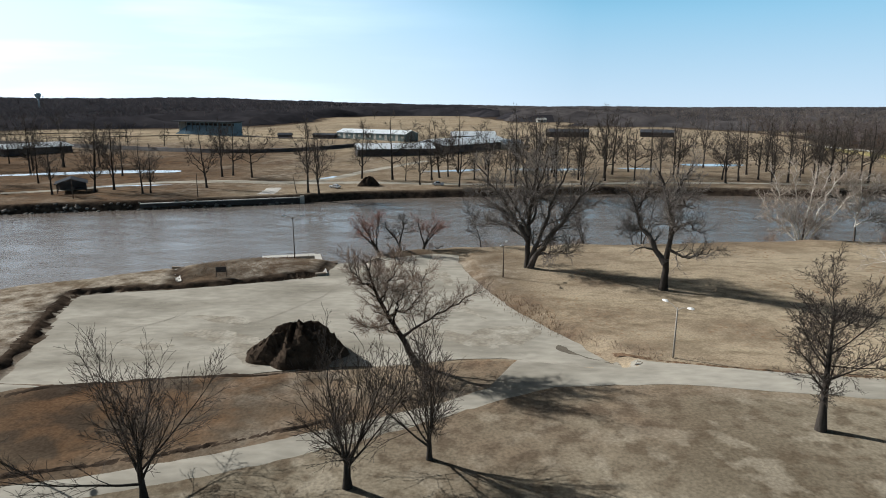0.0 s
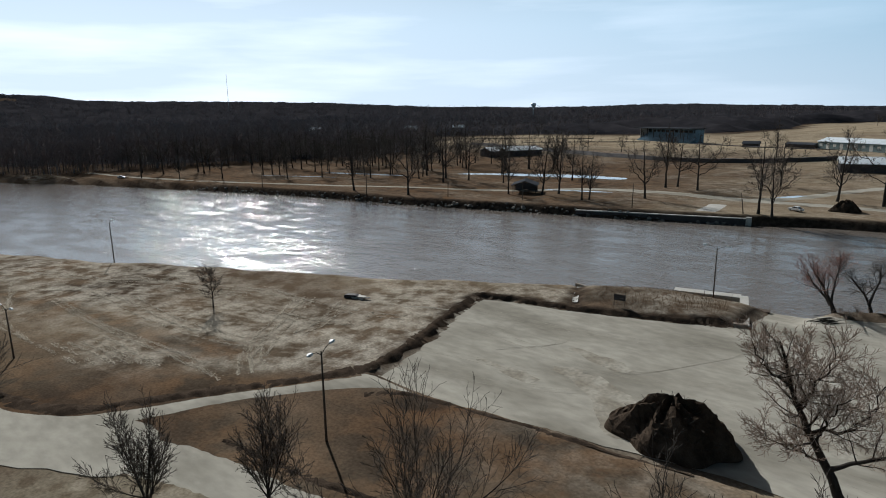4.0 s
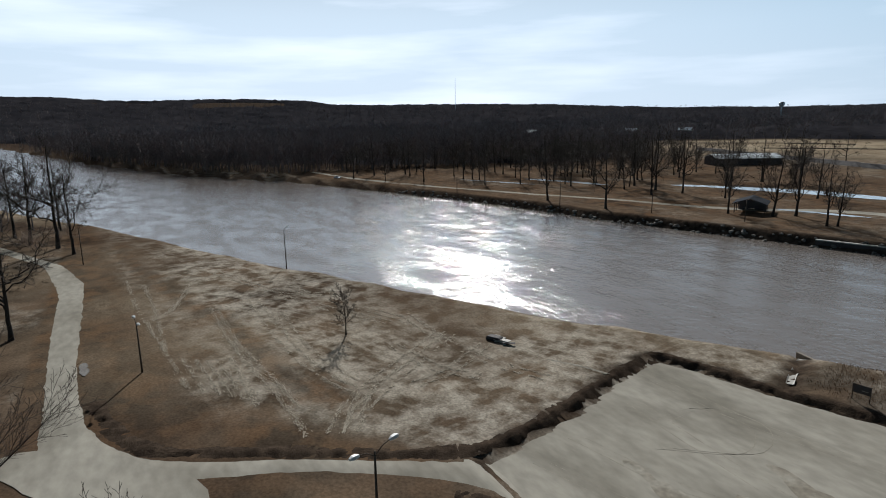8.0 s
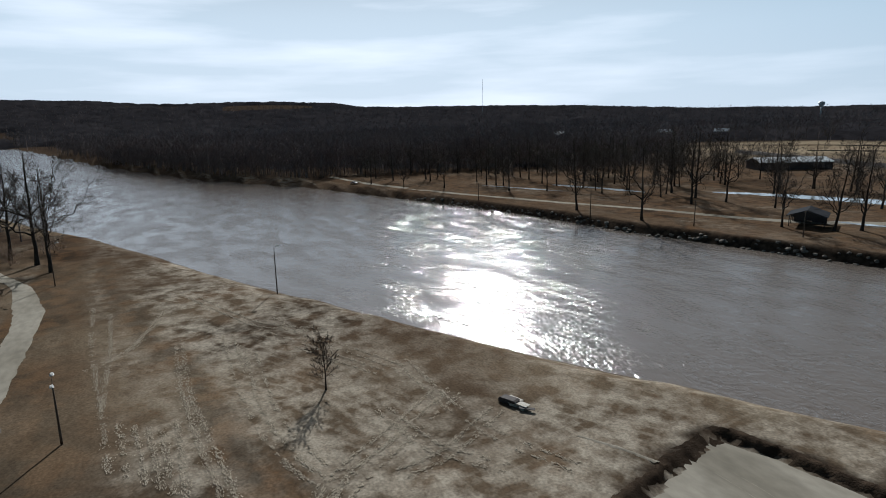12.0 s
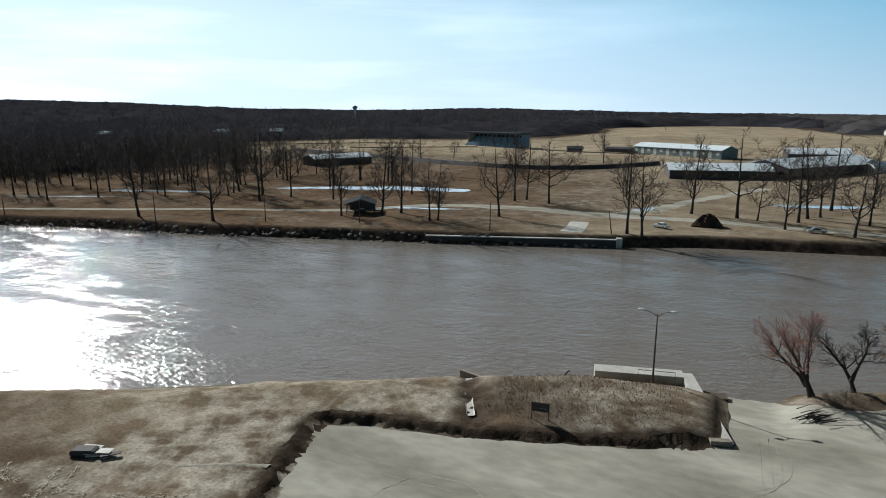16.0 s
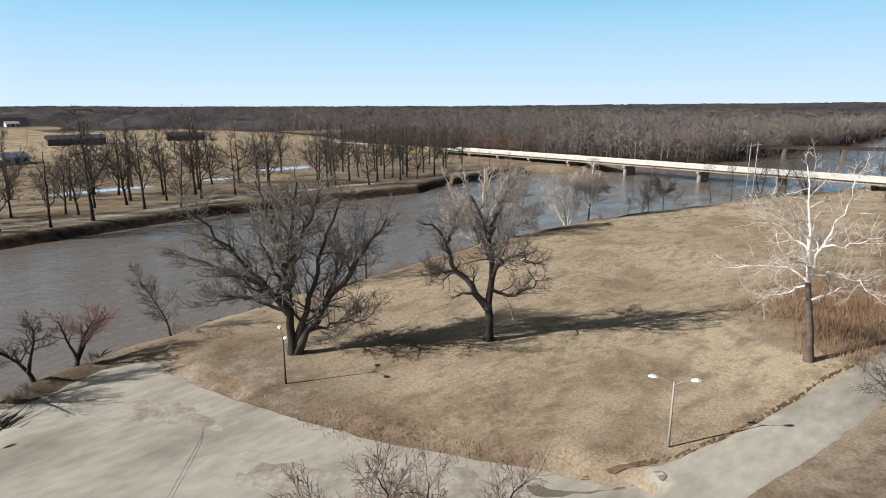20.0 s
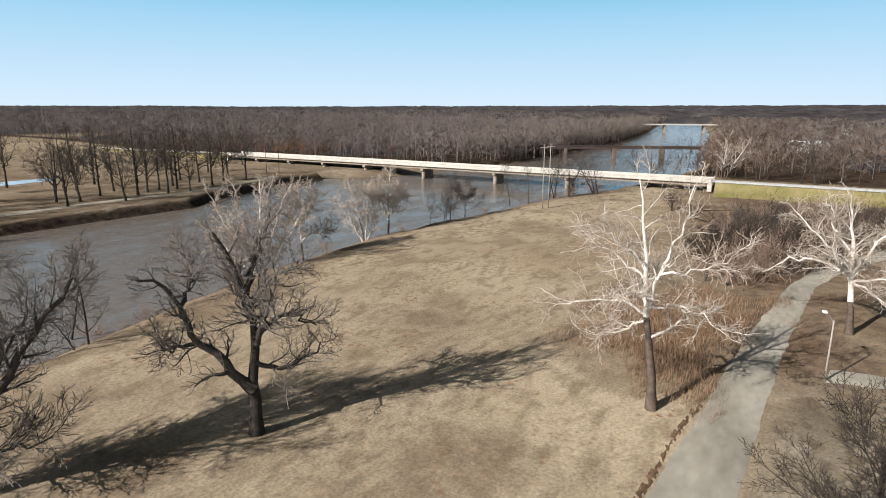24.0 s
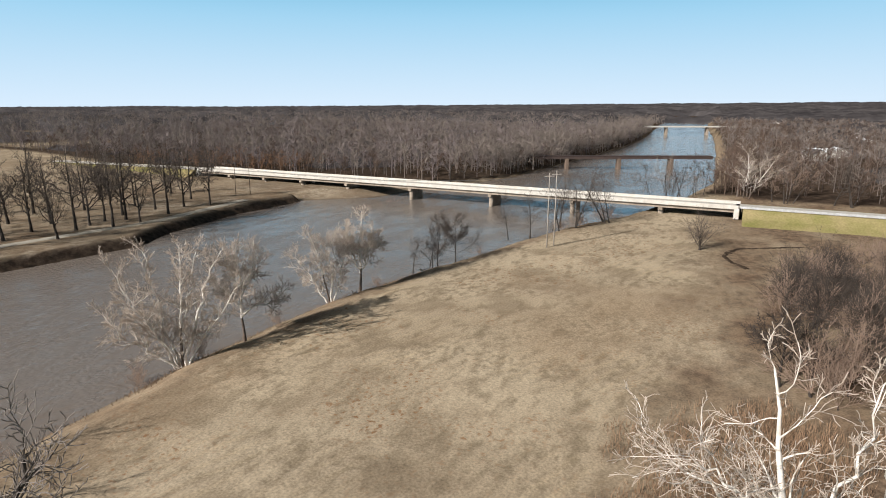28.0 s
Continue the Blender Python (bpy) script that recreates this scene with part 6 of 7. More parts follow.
for py in (305, 282, 259, 233, 200, 163.5, 131, 100):
    ly = py - 165
    pier = part("pier", Geo().box((0, ly, -1.95), (11.0, 1.5, 0.9), bevel=0.1), CONCRETE_OLD, bridge, "stained concrete pier cap")
    for cx_ in (-3.6, 3.6):
        col = Geo().tube([(cx_, ly, -8.5), (cx_, ly, -5), (cx_, ly, -2.4)], [0.95, 0.9, 0.9], 12)
        part("column", col, CONCRETE_OLD, pier, smooth=True)
    if 150 < py < 240:
        part("web_wall", Geo().box((0, ly, -4.9), (7.0, 0.9, 5.0), bevel=0.05), CONCRETE_OLD, pier)
part("abutment", Geo().box((0, b0 + 0.4, -1.7), (12.4, 1.6, 3.4), bevel=0.1), CONCRETE, bridge)
part("abutment", Geo().box((0, b1 - 0.4, -1.7), (12.4, 1.6, 3.4), bevel=0.1), CONCRETE, bridge)


def bank_prism(name, y0, y1, material, label, taper=0.0):
    """A road bank along the bridge's line, its top falling by taper metres towards y1, laid in lengths so that the slopes stay uneven."""
    g, r = Geo(), np.random.RandomState(int(abs(y0)))
    rows = []
    for y in np.linspace(y0, y1, 24):
        t = (y - y0) / (y1 - y0)
        top = DECK - 0.05 - taper * t
        cx_ = bridge_x(y) + 5.5
        foot = 7 + 2.4 * (top + 0.6)
        rows.append([(cx_ - foot + r.normal(0, 0.5), y, -0.7), (cx_ - 6 - foot * 0.25, y, top * 0.45), (cx_ - 6.2, y, top), (cx_ + 6.2, y, top), (cx_ + 6 + foot * 0.25, y, top * 0.45), (cx_ + foot, y, -0.7)])
    g.v = [p for row in rows for p in row]
    g.n = len(g.v)
    g.f = [(i * 6 + j, i * 6 + j + 1, (i + 1) * 6 + j + 1, (i + 1) * 6 + j) for i in range(23) for j in range(5)] + [tuple(range(6)), tuple(reversed(range(138, 144)))]
    return solid(name, g, material, label, "embankment", kind="structure")


bank_prism("embankment_south", Y0 - 1, -140, SLOPE_GREEN, "green grassed road embankment beside the bridge", 0.6)
bank_prism("embankment_north", Y1 + 1, 620, SLOPE_GREEN, "grassed road embankment on the far bank", 3.2)


def bridge_road(name, y0, y1, fall):
    g = Geo()
    ys = np.linspace(y0, y1, 16)
    for i, y in enumerate(ys):
        z = DECK + 0.02 - fall * i / 15
        g.v += [(bridge_x(y) + 0.3, y, z), (bridge_x(y) + 10.7, y, z)]
    g.n = len(g.v)
    g.f = [(2 * i, 2 * i + 1, 2 * i + 3, 2 * i + 2) for i in range(15)]
    return solid(name, g, CONCRETE, "pale concrete highway on its embankment", "road", kind="structure")


bridge_road("road_highway_south", Y0, -140, 0.6)
bridge_road("road_highway_north", Y1, 620, 3.2)
rail = thing("guard_rail", bridge_x(40) + 0.6, 40, DECK - 0.2, "galvanised steel guard rail along the highway", "guard rail", turn=bt)
for i in range(19):
    part("post", Geo().box((0, -30 + i * 3.6, 0.35), (0.14, 0.18, 0.9), bevel=0.02), STEEL_WHITE, rail)
for z in (0.35, 0.62):
    part("beam", Geo().box((-0.12, 2.5, z), (0.06, 67, 0.14), bevel=0.02), STEEL_WHITE, rail)
part("beam", Geo().box((-0.12, 2.5, 0.86), (0.08, 67, 0.08), bevel=0.02), STEEL_WHITE, rail)

steel = thing("railway_bridge", 412, 152, 5.4, "old dark rust-brown steel railway bridge on concrete piers", "bridge", turn=math.atan2(-9.5, 20.6) * -1)
for sx in (-1.6, 1.6):
    part("plate_girder", Geo().box((sx, 10, -0.6), (0.5, 150, 1.7), bevel=0.05), RUST, steel)
part("track_deck", Geo().box((0, 10, 0.4), (4.2, 150, 0.35), bevel=0.05), RUST, steel)
for py in (-40, -8, 24, 56):
    part("pier", Geo().box((0, py, -5.0), (5.5, 2.2, 7.6), bevel=0.3), PIER_BROWN, steel)
fb = thing("distant_bridge", 898, 143, 8.4, "distant pale road bridge over the river", "bridge", turn=math.atan2(22, 48))
part("deck", Geo().box((0, 0, 0), (12, 120, 1.6), bevel=0.1), CONCRETE, fb)
for py in (-60, -26, 27, 60):
    part("pier", Geo().box((0, py, -6), (8, 2.5, 11), bevel=0.3), CONCRETE_OLD, fb)


# ---- lamps and poles ----
def street_lamp(x, y, tall, turn, label, heads=2, material=POLE_GREY, arm=1.5):
    ob = thing("street_lamp", x, y, height(x, y), label, "street lamp", "park street lamps", turn)
    part("pole", Geo().tube([(0, 0, -0.3), (0, 0, tall * 0.5), (0, 0, tall)], [0.13, 0.105, 0.075], 8), material, ob, smooth=True)
    for s in (1, -1)[:heads]:
        a = part("arm", Geo().tube([(0, 0, tall - 0.35), (s * arm * 0.5, 0, tall + 0.15), (s * arm, 0, tall + 0.3)], [0.045, 0.04, 0.035], 6), material, ob)
        g = Geo()
        for k, (u, w, h) in enumerate(((0.0, 0.1, 0.08), (0.25, 0.2, 0.15), (0.65, 0.24, 0.17), (1.0, 0.12, 0.07))):
            xx = s * (arm - 0.1 + u * 0.85)
            zz = tall + 0.3 + u * 0.04
            g.v += [(xx, -w, zz - 0.05), (xx, w, zz - 0.05), (xx, w * 0.6, zz + h), (xx, -w * 0.6, zz + h)]
        g.n = 16
        g.f = [(4 * k + j, 4 * k + (j + 1) % 4, 4 * k + 4 + (j + 1) % 4, 4 * k + 4 + j) for k in range(3) for j in range(4)] + [(3, 2, 1, 0), (12, 13, 14, 15)]
        part("lamp_head", g, LAMP_WHITE, a, "white lamp head")
    return ob


street_lamp(26.9, 76.2, 6.5, 2.1, "wooden lamp post with two white heads on the lawn")
street_lamp(9.9, 113.8, 5.9, 1.2, "slim lamp post with two white heads beside the lot", material=POLE_DARK)
street_lamp(-31.6, 129.6, 8.9, 0.1, "tall dark lamp post with two heads on the river wall", material=POLE_DARK)
street_lamp(-92.8, 43.8, 6.8, 0.1, "dark lamp post with two heads in the brown field", material=POLE_DARK)
street_lamp(-143.5, 76.0, 9.3, 2.2, "dark lamp post with one head on the river bank", 1, POLE_DARK, 0.8)
street_lamp(-44.2, 56.9, 9.2, 1.9, "dark lamp post with two white heads beside the drive", material=POLE_DARK)
street_lamp(-170.5, 35.4, 9.0, 1.0, "slim lamp post beside the park road", 1, POLE_DARK)
street_lamp(70.8, 56.0, 7.0, 0.4, "lamp post with a white head beside the park road", 1)


def pole(x, y, tall, label, lean=0.0, arm=0.0):
    ob = thing("utility_pole", x, y, height(x, y), label, "utility pole", "utility poles")
    part("shaft", Geo().tube([(0, 0, -0.4), (lean * 0.5, 0, tall * 0.5), (lean, 0, tall)], [0.17, 0.14, 0.1], 7), POLE_GREY if arm else POLE_DARK, ob, smooth=True)
    if arm:
        part("crossarm", Geo().box((lean, 0, tall - 0.9), (0.14, arm, 0.16), 0.6, 0.02), POLE_GREY, ob)
    return ob


pole(178.0, 121.0, 19.6, "tall grey wooden utility pole on the lawn", 0.0, 2.6)
pole(181.0, 120.0, 19.8, "tall grey wooden utility pole on the lawn", 0.2, 2.6)
for px_, py_, ph_ in ((-84, 213.5, 8.0), (-52, 220.4, 6.2), (-123.5, 208.8, 6.8), (-151, 199.5, 7.6), (-183.5, 187.5, 9.3), (-241, 177, 6.8), (213, 262, 12), (218, 259, 12)):
    pole(px_, py_, ph_, "slim dark wooden pole on the far bank", 0.15 if px_ != -52 else -1.0)
cables = thing("power_cable", 178, 121, 0, "thin sagging power cables crossing the river", "cable")
for dy, dz in ((0, 18.6), (0.7, 18.6), (-0.7, 18.6)):
    pts = [(40 * math.sin(0) + (35 - 0) * u, 140 * u + dy, dz - 22 * u * (1 - u) * 0.5 - 6.5 * u) for u in np.linspace(0, 1, 16)]
    part("wire", Geo().tube(pts, [0.02] * 16, 4), WIRE, cables)

# ---- boat ramp walls, sign, spillway, heap ----
wall = thing("ramp_wall", 0, 0, 0, "pale concrete boat-ramp retaining wall with a walkway", "retaining wall")


def kerb(geo, x0, y0, x1, y1, w, z0, z1, top0, top1):
    """A wall between two points whose top falls from top0 to top1."""
    L = math.hypot(x1 - x0, y1 - y0)
    nx, ny = -(y1 - y0) / L * w / 2, (x1 - x0) / L * w / 2
    v = [(x0 + nx, y0 + ny, z0), (x0 - nx, y0 - ny, z0), (x1 - nx, y1 - ny, z1), (x1 + nx, y1 + ny, z1),
         (x0 + nx, y0 + ny, top0), (x0 - nx, y0 - ny, top0), (x1 - nx, y1 - ny, top1), (x1 + nx, y1 + ny, top1)]
    return geo.add(v, [(3, 2, 1, 0), (4, 5, 6, 7), (0, 1, 5, 4), (1, 2, 6, 5), (2, 3, 7, 6), (3, 0, 4, 7)])


part("side_wall", kerb(Geo(), -28.0, 134.6, -23.3, 117.6, 1.3, -3.2, -1.2, -0.45, -0.15), CONCRETE, wall)
part("river_walk", kerb(Geo(), -39.0, 131.8, -28.4, 134.2, 2.2, -3.0, -3.0, -0.45, -0.45), CONCRETE, wall)
part("end_block", Geo().box((-23.9, 117.6, -0.3), (2.0, 0.8, 0.7), 0.3, 0.05), CONCRETE_OLD, wall)
part("pipe_rail", Geo().tube([(-33.5, 131.0, -0.4), (-33.5, 131.0, 0.5), (-29.2, 131.8, 0.5), (-29.2, 131.8, -0.4)], [0.05] * 4, 6), POLE_DARK, wall)
dock = thing("dock_float", -24.6, 131.8, -1.9, "low dark floating dock box beside the ramp", "dock", turn=0.2)
part("float", Geo().box((0, 0, 0), (2.6, 1.5, 0.5), bevel=0.06), WALL_DARK, dock)
part("plank_top", Geo().box((0, 0, 0.3), (2.8, 1.7, 0.08), bevel=0.02), POLE_DARK, dock)
sign = thing("sign_board", -41.2, 113.9, height(-41.2, 113.9), "dark notice board on two legs at the lot's edge", "sign", turn=0.12)
part("panel", Geo().box((0, 0, 1.35), (1.9, 0.09, 0.95), bevel=0.02), WALL_DARK, sign)
part("cap_rail", Geo().box((0, 0, 1.86), (2.0, 0.12, 0.07), bevel=0.01), POLE_DARK, sign)
for sx in (-0.88, 0.88):
    part("leg", Geo().box((sx, 0, 0.5), (0.09, 0.09, 1.7), bevel=0.01), POLE_DARK, sign)
part("notice_bar", Geo().box((0.35, -0.06, 1.25), (0.7, 0.02, 0.06)), CONCRETE_OLD, sign)

flume = thing("spillway", 0, 0, 0, "pale concrete drainage spillway down to the river", "spillway")
fl = Geo()
fpts = [(-48.4, 112.4), (-49.7, 115.0), (-51.2, 118.5), (-52.4, 121.4)]
for i, (fx, fy) in enumerate(fpts):
    fz = height(*fpts[0]) + (height(*fpts[-1]) - height(*fpts[0])) * i / 3 + 0.2
    fl.v += [(fx - 0.42, fy - 0.2, fz + 0.1), (fx - 0.26, fy - 0.15, fz), (fx + 0.26, fy + 0.15, fz), (fx + 0.42, fy + 0.2, fz + 0.1)]
fl.n = 16
fl.f = [(4 * i + j, 4 * i + j + 1, 4 * i + j + 5, 4 * i + j + 4) for i in range(3) for j in range(3)]
part("channel", fl, CONCRETE, flume)
part("headwall", Geo().box((-52.9, 123.2, -0.9), (3.2, 0.4, 1.3), -0.3, 0.04), CONCRETE_OLD, flume)


def mound(name, x, y, rx, ry, tall, seed, material, label, category, rough=0.5):
    """A heap with a ragged, lumpy outline."""
    r = np.random.RandomState(seed)
    g, rings, k = Geo(), 22, 64
    ph = r.uniform(0, 6.28, 8)
    for i in range(rings):
        t = i / (rings - 1)
        for j in range(k):
            a = j / k * 6.2832
            edge = 1 + 0.12 * math.sin(2 * a + ph[0]) + 0.1 * math.sin(3 * a + ph[1]) + 0.07 * math.sin(7 * a + ph[2])
            px_, py_ = x + rx * t * edge * math.cos(a), y + ry * t * edge * math.sin(a)
            h = tall * (1 - t ** 2.3) * (1 + 0.3 * t * math.cos(a) + 0.12 * math.sin(5 * a + ph[3] + 4 * t) + 0.1 * math.sin(9 * a + ph[4] - 7 * t)) + r.normal(0, 0.17 * rough) * (t < 0.97)
            g.v.append((px_, py_, h - (0.15 if t > 0.97 else 0)))
    g.n = len(g.v)
    ground_z = heights([p[0] for p in g.v], [p[1] for p in g.v])
    g.v = [(p[0], p[1], p[2] + z) for p, z in zip(g.v, ground_z)]
    g.f = [(i * k + j, i * k + (j + 1) % k, (i + 1) * k + (j + 1) % k, (i + 1) * k + j) for i in range(rings - 1) for j in range(k)]
    return solid(name, g, material, label, category)


heap = mound("earth_mound", -19.6, 79.4, 5.9, 4.6, 3.9, 5, DIRT, "large dark heap of soil and brush at the lot's edge", "heap", 0.75)
mound("earth_mound", -29.6, 243.5, 4.4, 3.2, 2.9, 6, DIRT, "dark heap of soil on the far bank", "heap", 0.8)


# roots and sticks that stand out of the heap
hr = np.random.RandomState(61)
sticks = Geo()
for _ in range(150):
    a, q = hr.uniform(0, 6.28), hr.uniform(0, 0.95)
    sx, sy = -19.6 + 5.6 * q * math.cos(a), 79.4 + 4.4 * q * math.sin(a)
    sz = height(sx, sy) + 3.9 * (1 - q ** 2.3) * (1 + 0.3 * q * math.cos(a)) - 0.2
    d = np.array([math.cos(a) * q + hr.normal(0, 0.4), math.sin(a) * q + hr.normal(0, 0.4), hr.uniform(0.0, 0.9)]) * hr.uniform(0.5, 1.3)
    p0 = np.array([sx, sy, sz])
    sticks.tube([p0, p0 + d * 0.5 + hr.normal(0, 0.08, 3), p0 + d], [0.05, 0.035, 0.015], 4)
tagged(part("brush", sticks, BARK, heap), kind="stuff")


def earth_bank(name, line, width, tall, seed, label, material=DIRT):
    """A lumpy ridge of dug earth along a line."""
    r = np.random.RandomState(seed)
    p = np.array(line, float)
    s = np.r_[0, np.cumsum(np.hypot(*np.diff(p, axis=0).T))]
    u = np.arange(0, s[-1], 0.4)
    q = np.stack([np.interp(u, s, p[:, 0]), np.interp(u, s, p[:, 1])], 1)
    for _ in range(40):
        q[1:-1] = (q[:-2] + 2 * q[1:-1] + q[2:]) / 4
    way = np.gradient(q, axis=0)
    way /= np.linalg.norm(way, axis=1)[:, None]
    side = np.stack([-way[:, 1], way[:, 0]], 1)
    offs, ups = np.array([-1.3, -0.6, -0.1, 0.45, 1.3]), np.array([-0.15, 0.55, 1.0, 0.6, -0.15])
    lump = np.clip(0.55 + 0.35 * np.sin(u * 0.9 + seed) * np.sin(u * 0.37) + 0.25 * np.sin(u * 2.3 + 2 * seed) * np.sin(u * 0.61) + r.normal(0, 0.08, len(u)), 0.05, 1.4)
    rows = q[:, None] + side[:, None] * (offs[None, :, None] * width / 2 * (1 + r.normal(0, 0.07, (len(u), 5, 1)) + 0.3 * np.sin(u * 0.23 + seed)[:, None, None] * np.sin(u * 0.61)[:, None, None]))
    z = land(rows[..., 0], rows[..., 1])[0] + ups[None] * tall * lump[:, None] + r.normal(0, 0.06, (len(u), 5)) * (ups > 0)
    g = Geo()
    g.v = np.concatenate([rows, z[..., None]], 2).reshape(-1, 3).tolist()
    g.n = len(g.v)
    g.f = [(i * 5 + j, i * 5 + j + 1, i * 5 + j + 6, i * 5 + j + 5) for i in range(len(u) - 1) for j in range(4)]
    return solid(name, g, material, label, "earth bank", kind="structure", smooth=True)


earth_bank("trim_earth_north", [(-24.5, 116.8), (-30.5, 114.2), (-38, 112), (-48.5, 108.8), (-57, 107.4), (-62.8, 105.8)], 1.4, 0.3, 1, "dark dug earth edge along the gravel lot")
earth_bank("trim_earth_west", [(-62.8, 106), (-61.2, 98), (-57.4, 86), (-55.2, 78), (-54, 71.5), (-57, 65), (-63.5, 55), (-70, 43.5), (-75, 40.6), (-86, 38.2)], 1.8, 0.32, 2, "dark dug earth edge along the brown field")
# low banks south of the lot and by the drive, shade put into their dark colour
earth_bank("trim_earth_south", [(-49, 66), (-45.6, 69.8), (-35, 71.4), (-25.5, 72.6), (-15, 74)], 1.0, 0.16, 3, "low earth edge with painted shade south of the gravel lot")
earth_bank("trim_earth_drive", [(-52, 50.6), (-39.4, 52.2), (-28, 55.4), (-19.4, 58.8), (-11, 62.6)], 0.7, 0.14, 4, "low earth edge with painted shade along the gravel drive")
earth_bank("trim_ditch", [(176, 73.5), (182, 77.5), (188, 79), (198, 76), (207, 60)], 1.2, 0.2, 7, "dark ditch edge near the embankment")
earth_bank("trim_leaf_line", [(18.4, 80.2), (23, 76.5), (27, 74.4), (37, 71.9), (53, 69.6), (60, 68)], 0.55, 0.07, 10, "dark line of wet leaves and soil along the lawn's edge", LEAVES)
for name, pl in (("puddle", [(14.6, 83.2), (15.6, 80.2), (18.4, 77.6), (21, 76.2), (23, 75), (22.4, 73.8), (19.6, 75.2), (17.2, 76.6), (14.6, 79.2), (13.4, 82)]), ("puddle", [(-101, 37.4), (-96, 37.8), (-95, 36.8), (-100, 36.2)])):
    patch(name, pl, PUDDLE, "shallow muddy puddle beside the gravel road", 0.085, 0.6, 0.08, 11, "puddle", kind="", soften=2)
for pl in ([(-205, 268), (-188, 276), (-172, 280), (-140, 285), (-122, 288), (-124, 299), (-150, 297), (-176, 290), (-205, 276)], [(-12, 291), (6, 292), (20, 299), (16, 303), (-4, 297)], [(84, 303), (104, 301), (103, 306), (86, 308)],
           [(30, 297), (62, 297), (70, 303), (55, 307), (31, 305)], [(120, 318), (150, 316), (158, 326), (126, 330)], [(-272, 232), (-240, 244), (-215, 250), (-240, 249), (-270, 240)], [(-138, 238), (-118, 240), (-100, 246), (-120, 244)], [(-300, 205), (-262, 215), (-240, 226), (-262, 219)], [(-54, 262), (-47, 268), (-45, 275), (-50, 272)]):
    patch("ice_puddle", pl, ICE, "shallow ice-glazed puddle on the far bank", 0.09, 2.0, 0.4, 12, "puddle", kind="", soften=2)

# ---- tyre marks on the lot ----
for mi, ml in enumerate(([(-58, 100), (-45, 100), (-30, 103), (-18, 112), (-19, 126)], [(-52, 82), (-40, 84), (-28, 92), (-20, 106), (-20, 120)], [(-50, 76), (-36, 80), (-20, 90), (-6, 92), (10, 80)],
                         [(-55, 93), (-42, 91), (-30, 90), (-12, 98), (0, 112), (-2, 126)], [(-46, 88), (-40, 95), (-44, 101), (-51, 99), (-50, 92)], [(-30, 80), (-12, 84), (4, 80), (16, 77)],
                         [(-8, 122), (-4, 112), (2, 100), (8, 88), (12, 78)])):
    for off in (-0.85, 0.85):
        pl = [(a + off * 0.5, c + off * 0.9) for a, c in ml]
        strip("tyre_mark", pl, [(a + 0.16, c + 0.28) for a, c in pl], GRAVEL_WORN, "faint worn tyre track across the gravel lot", 0.08, 1.2, 0.05, 3, 20 + mi, "structure", "tyre mark")

# ---- wreckage in the field, driftwood ----
pile = thing("debris_pile", -77.6, 90.0, height(-77.6, 90.0), "small pile of pale broken boards in the field", "debris pile")
dr = np.random.RandomState(4)
for i in range(9):
    c, s = (dr.normal(0, 0.8), dr.normal(0, 0.45), 0.08 + 0.035 * i), (dr.uniform(1.2, 2.6), dr.uniform(0.25, 0.7), 0.07)
    part("board", Geo().box(c, s, dr.normal(0.35, 0.3), 0.015), WRECK if i % 3 else WALL_DARK, pile)
hull = Geo().prism([(-1.1, 0.0), (0.9, 0.0), (1.3, 0.5), (1.0, 0.62), (-0.9, 0.55), (-1.15, 0.3)], -0.5, 0.5, (-1.0, -0.5, 0.02), 0.35)
part("hull", hull, WALL_DARK, pile, "dark overturned hull of a small boat")
part("sheet", Geo().box((0.9, 0.2, 0.4), (1.5, 0.9, 0.06), 0.35, 0.01), WRECK, pile, "white sheet of broken siding")
for lx, ly, lz, n_ in ((-42.8, 131.0, WATER_Z, 3), (16.5, 145.2, WATER_Z + 0.2, 4), (128, 148.2, WATER_Z + 0.2, 4), (150.5, 143.5, WATER_Z + 0.2, 4), (-2.2, 138.6, -0.3, 4)):
    drift = thing("driftwood", lx, ly, lz, "dark driftwood lodged at the water's edge", "driftwood", "driftwood on the bank")
    for i in range(n_):
        a = dr.uniform(0, 6.28)
        q = np.array([math.cos(a), math.sin(a), dr.uniform(0.05, 0.5)]) * dr.uniform(0.9, 1.9)
        part("branch", Geo().tube([(0, 0, 0), q * 0.5 + (0, 0, 0.15), q], [0.14, 0.1, 0.04], 5), BARK, drift)


brush = thing("brush_pile", -14.6, 127.6, height(-14.6, 127.6), "heap of dead sticks beside the boat ramp", "brush pile")
for i in range(26):
    a, c = dr.normal(0.7, 0.25), np.array([dr.normal(0, 0.7), dr.normal(0, 0.7), 0.06 + 0.018 * i])
    q = np.array([math.cos(a), math.sin(a), dr.normal(0.05, 0.08)]) * dr.uniform(0.8, 1.9)
    part("stick", Geo().tube([c - q, c + (0, 0, 0.05), c + q], [0.05, 0.04, 0.02], 5), BARK, brush)

# ---- far-bank wall and riprap ----
sea = thing("river_wall", 0, 0, 0, "dark sheet-pile river wall with a pale coping", "river wall")
part("sheeting", kerb(Geo(), -99, 203.4, -50, 216.6, 0.5, -3.2, -3.2, -0.55, -0.35), WALL_DARK, sea)
part("coping", kerb(Geo(), -99, 203.6, -50, 216.8, 1.0, -0.55, -0.35, -0.30, -0.12), CONCRETE, sea)
part("end_post", Geo().box((-49.4, 216.9, -1.2), (1.5, 1.5, 2.9), 0.2, 0.06), CONCRETE, sea)
rip = tagged(new("trim_riprap"), "rough broken stone along the far bank", "riprap", kind="structure")
stone_me = []
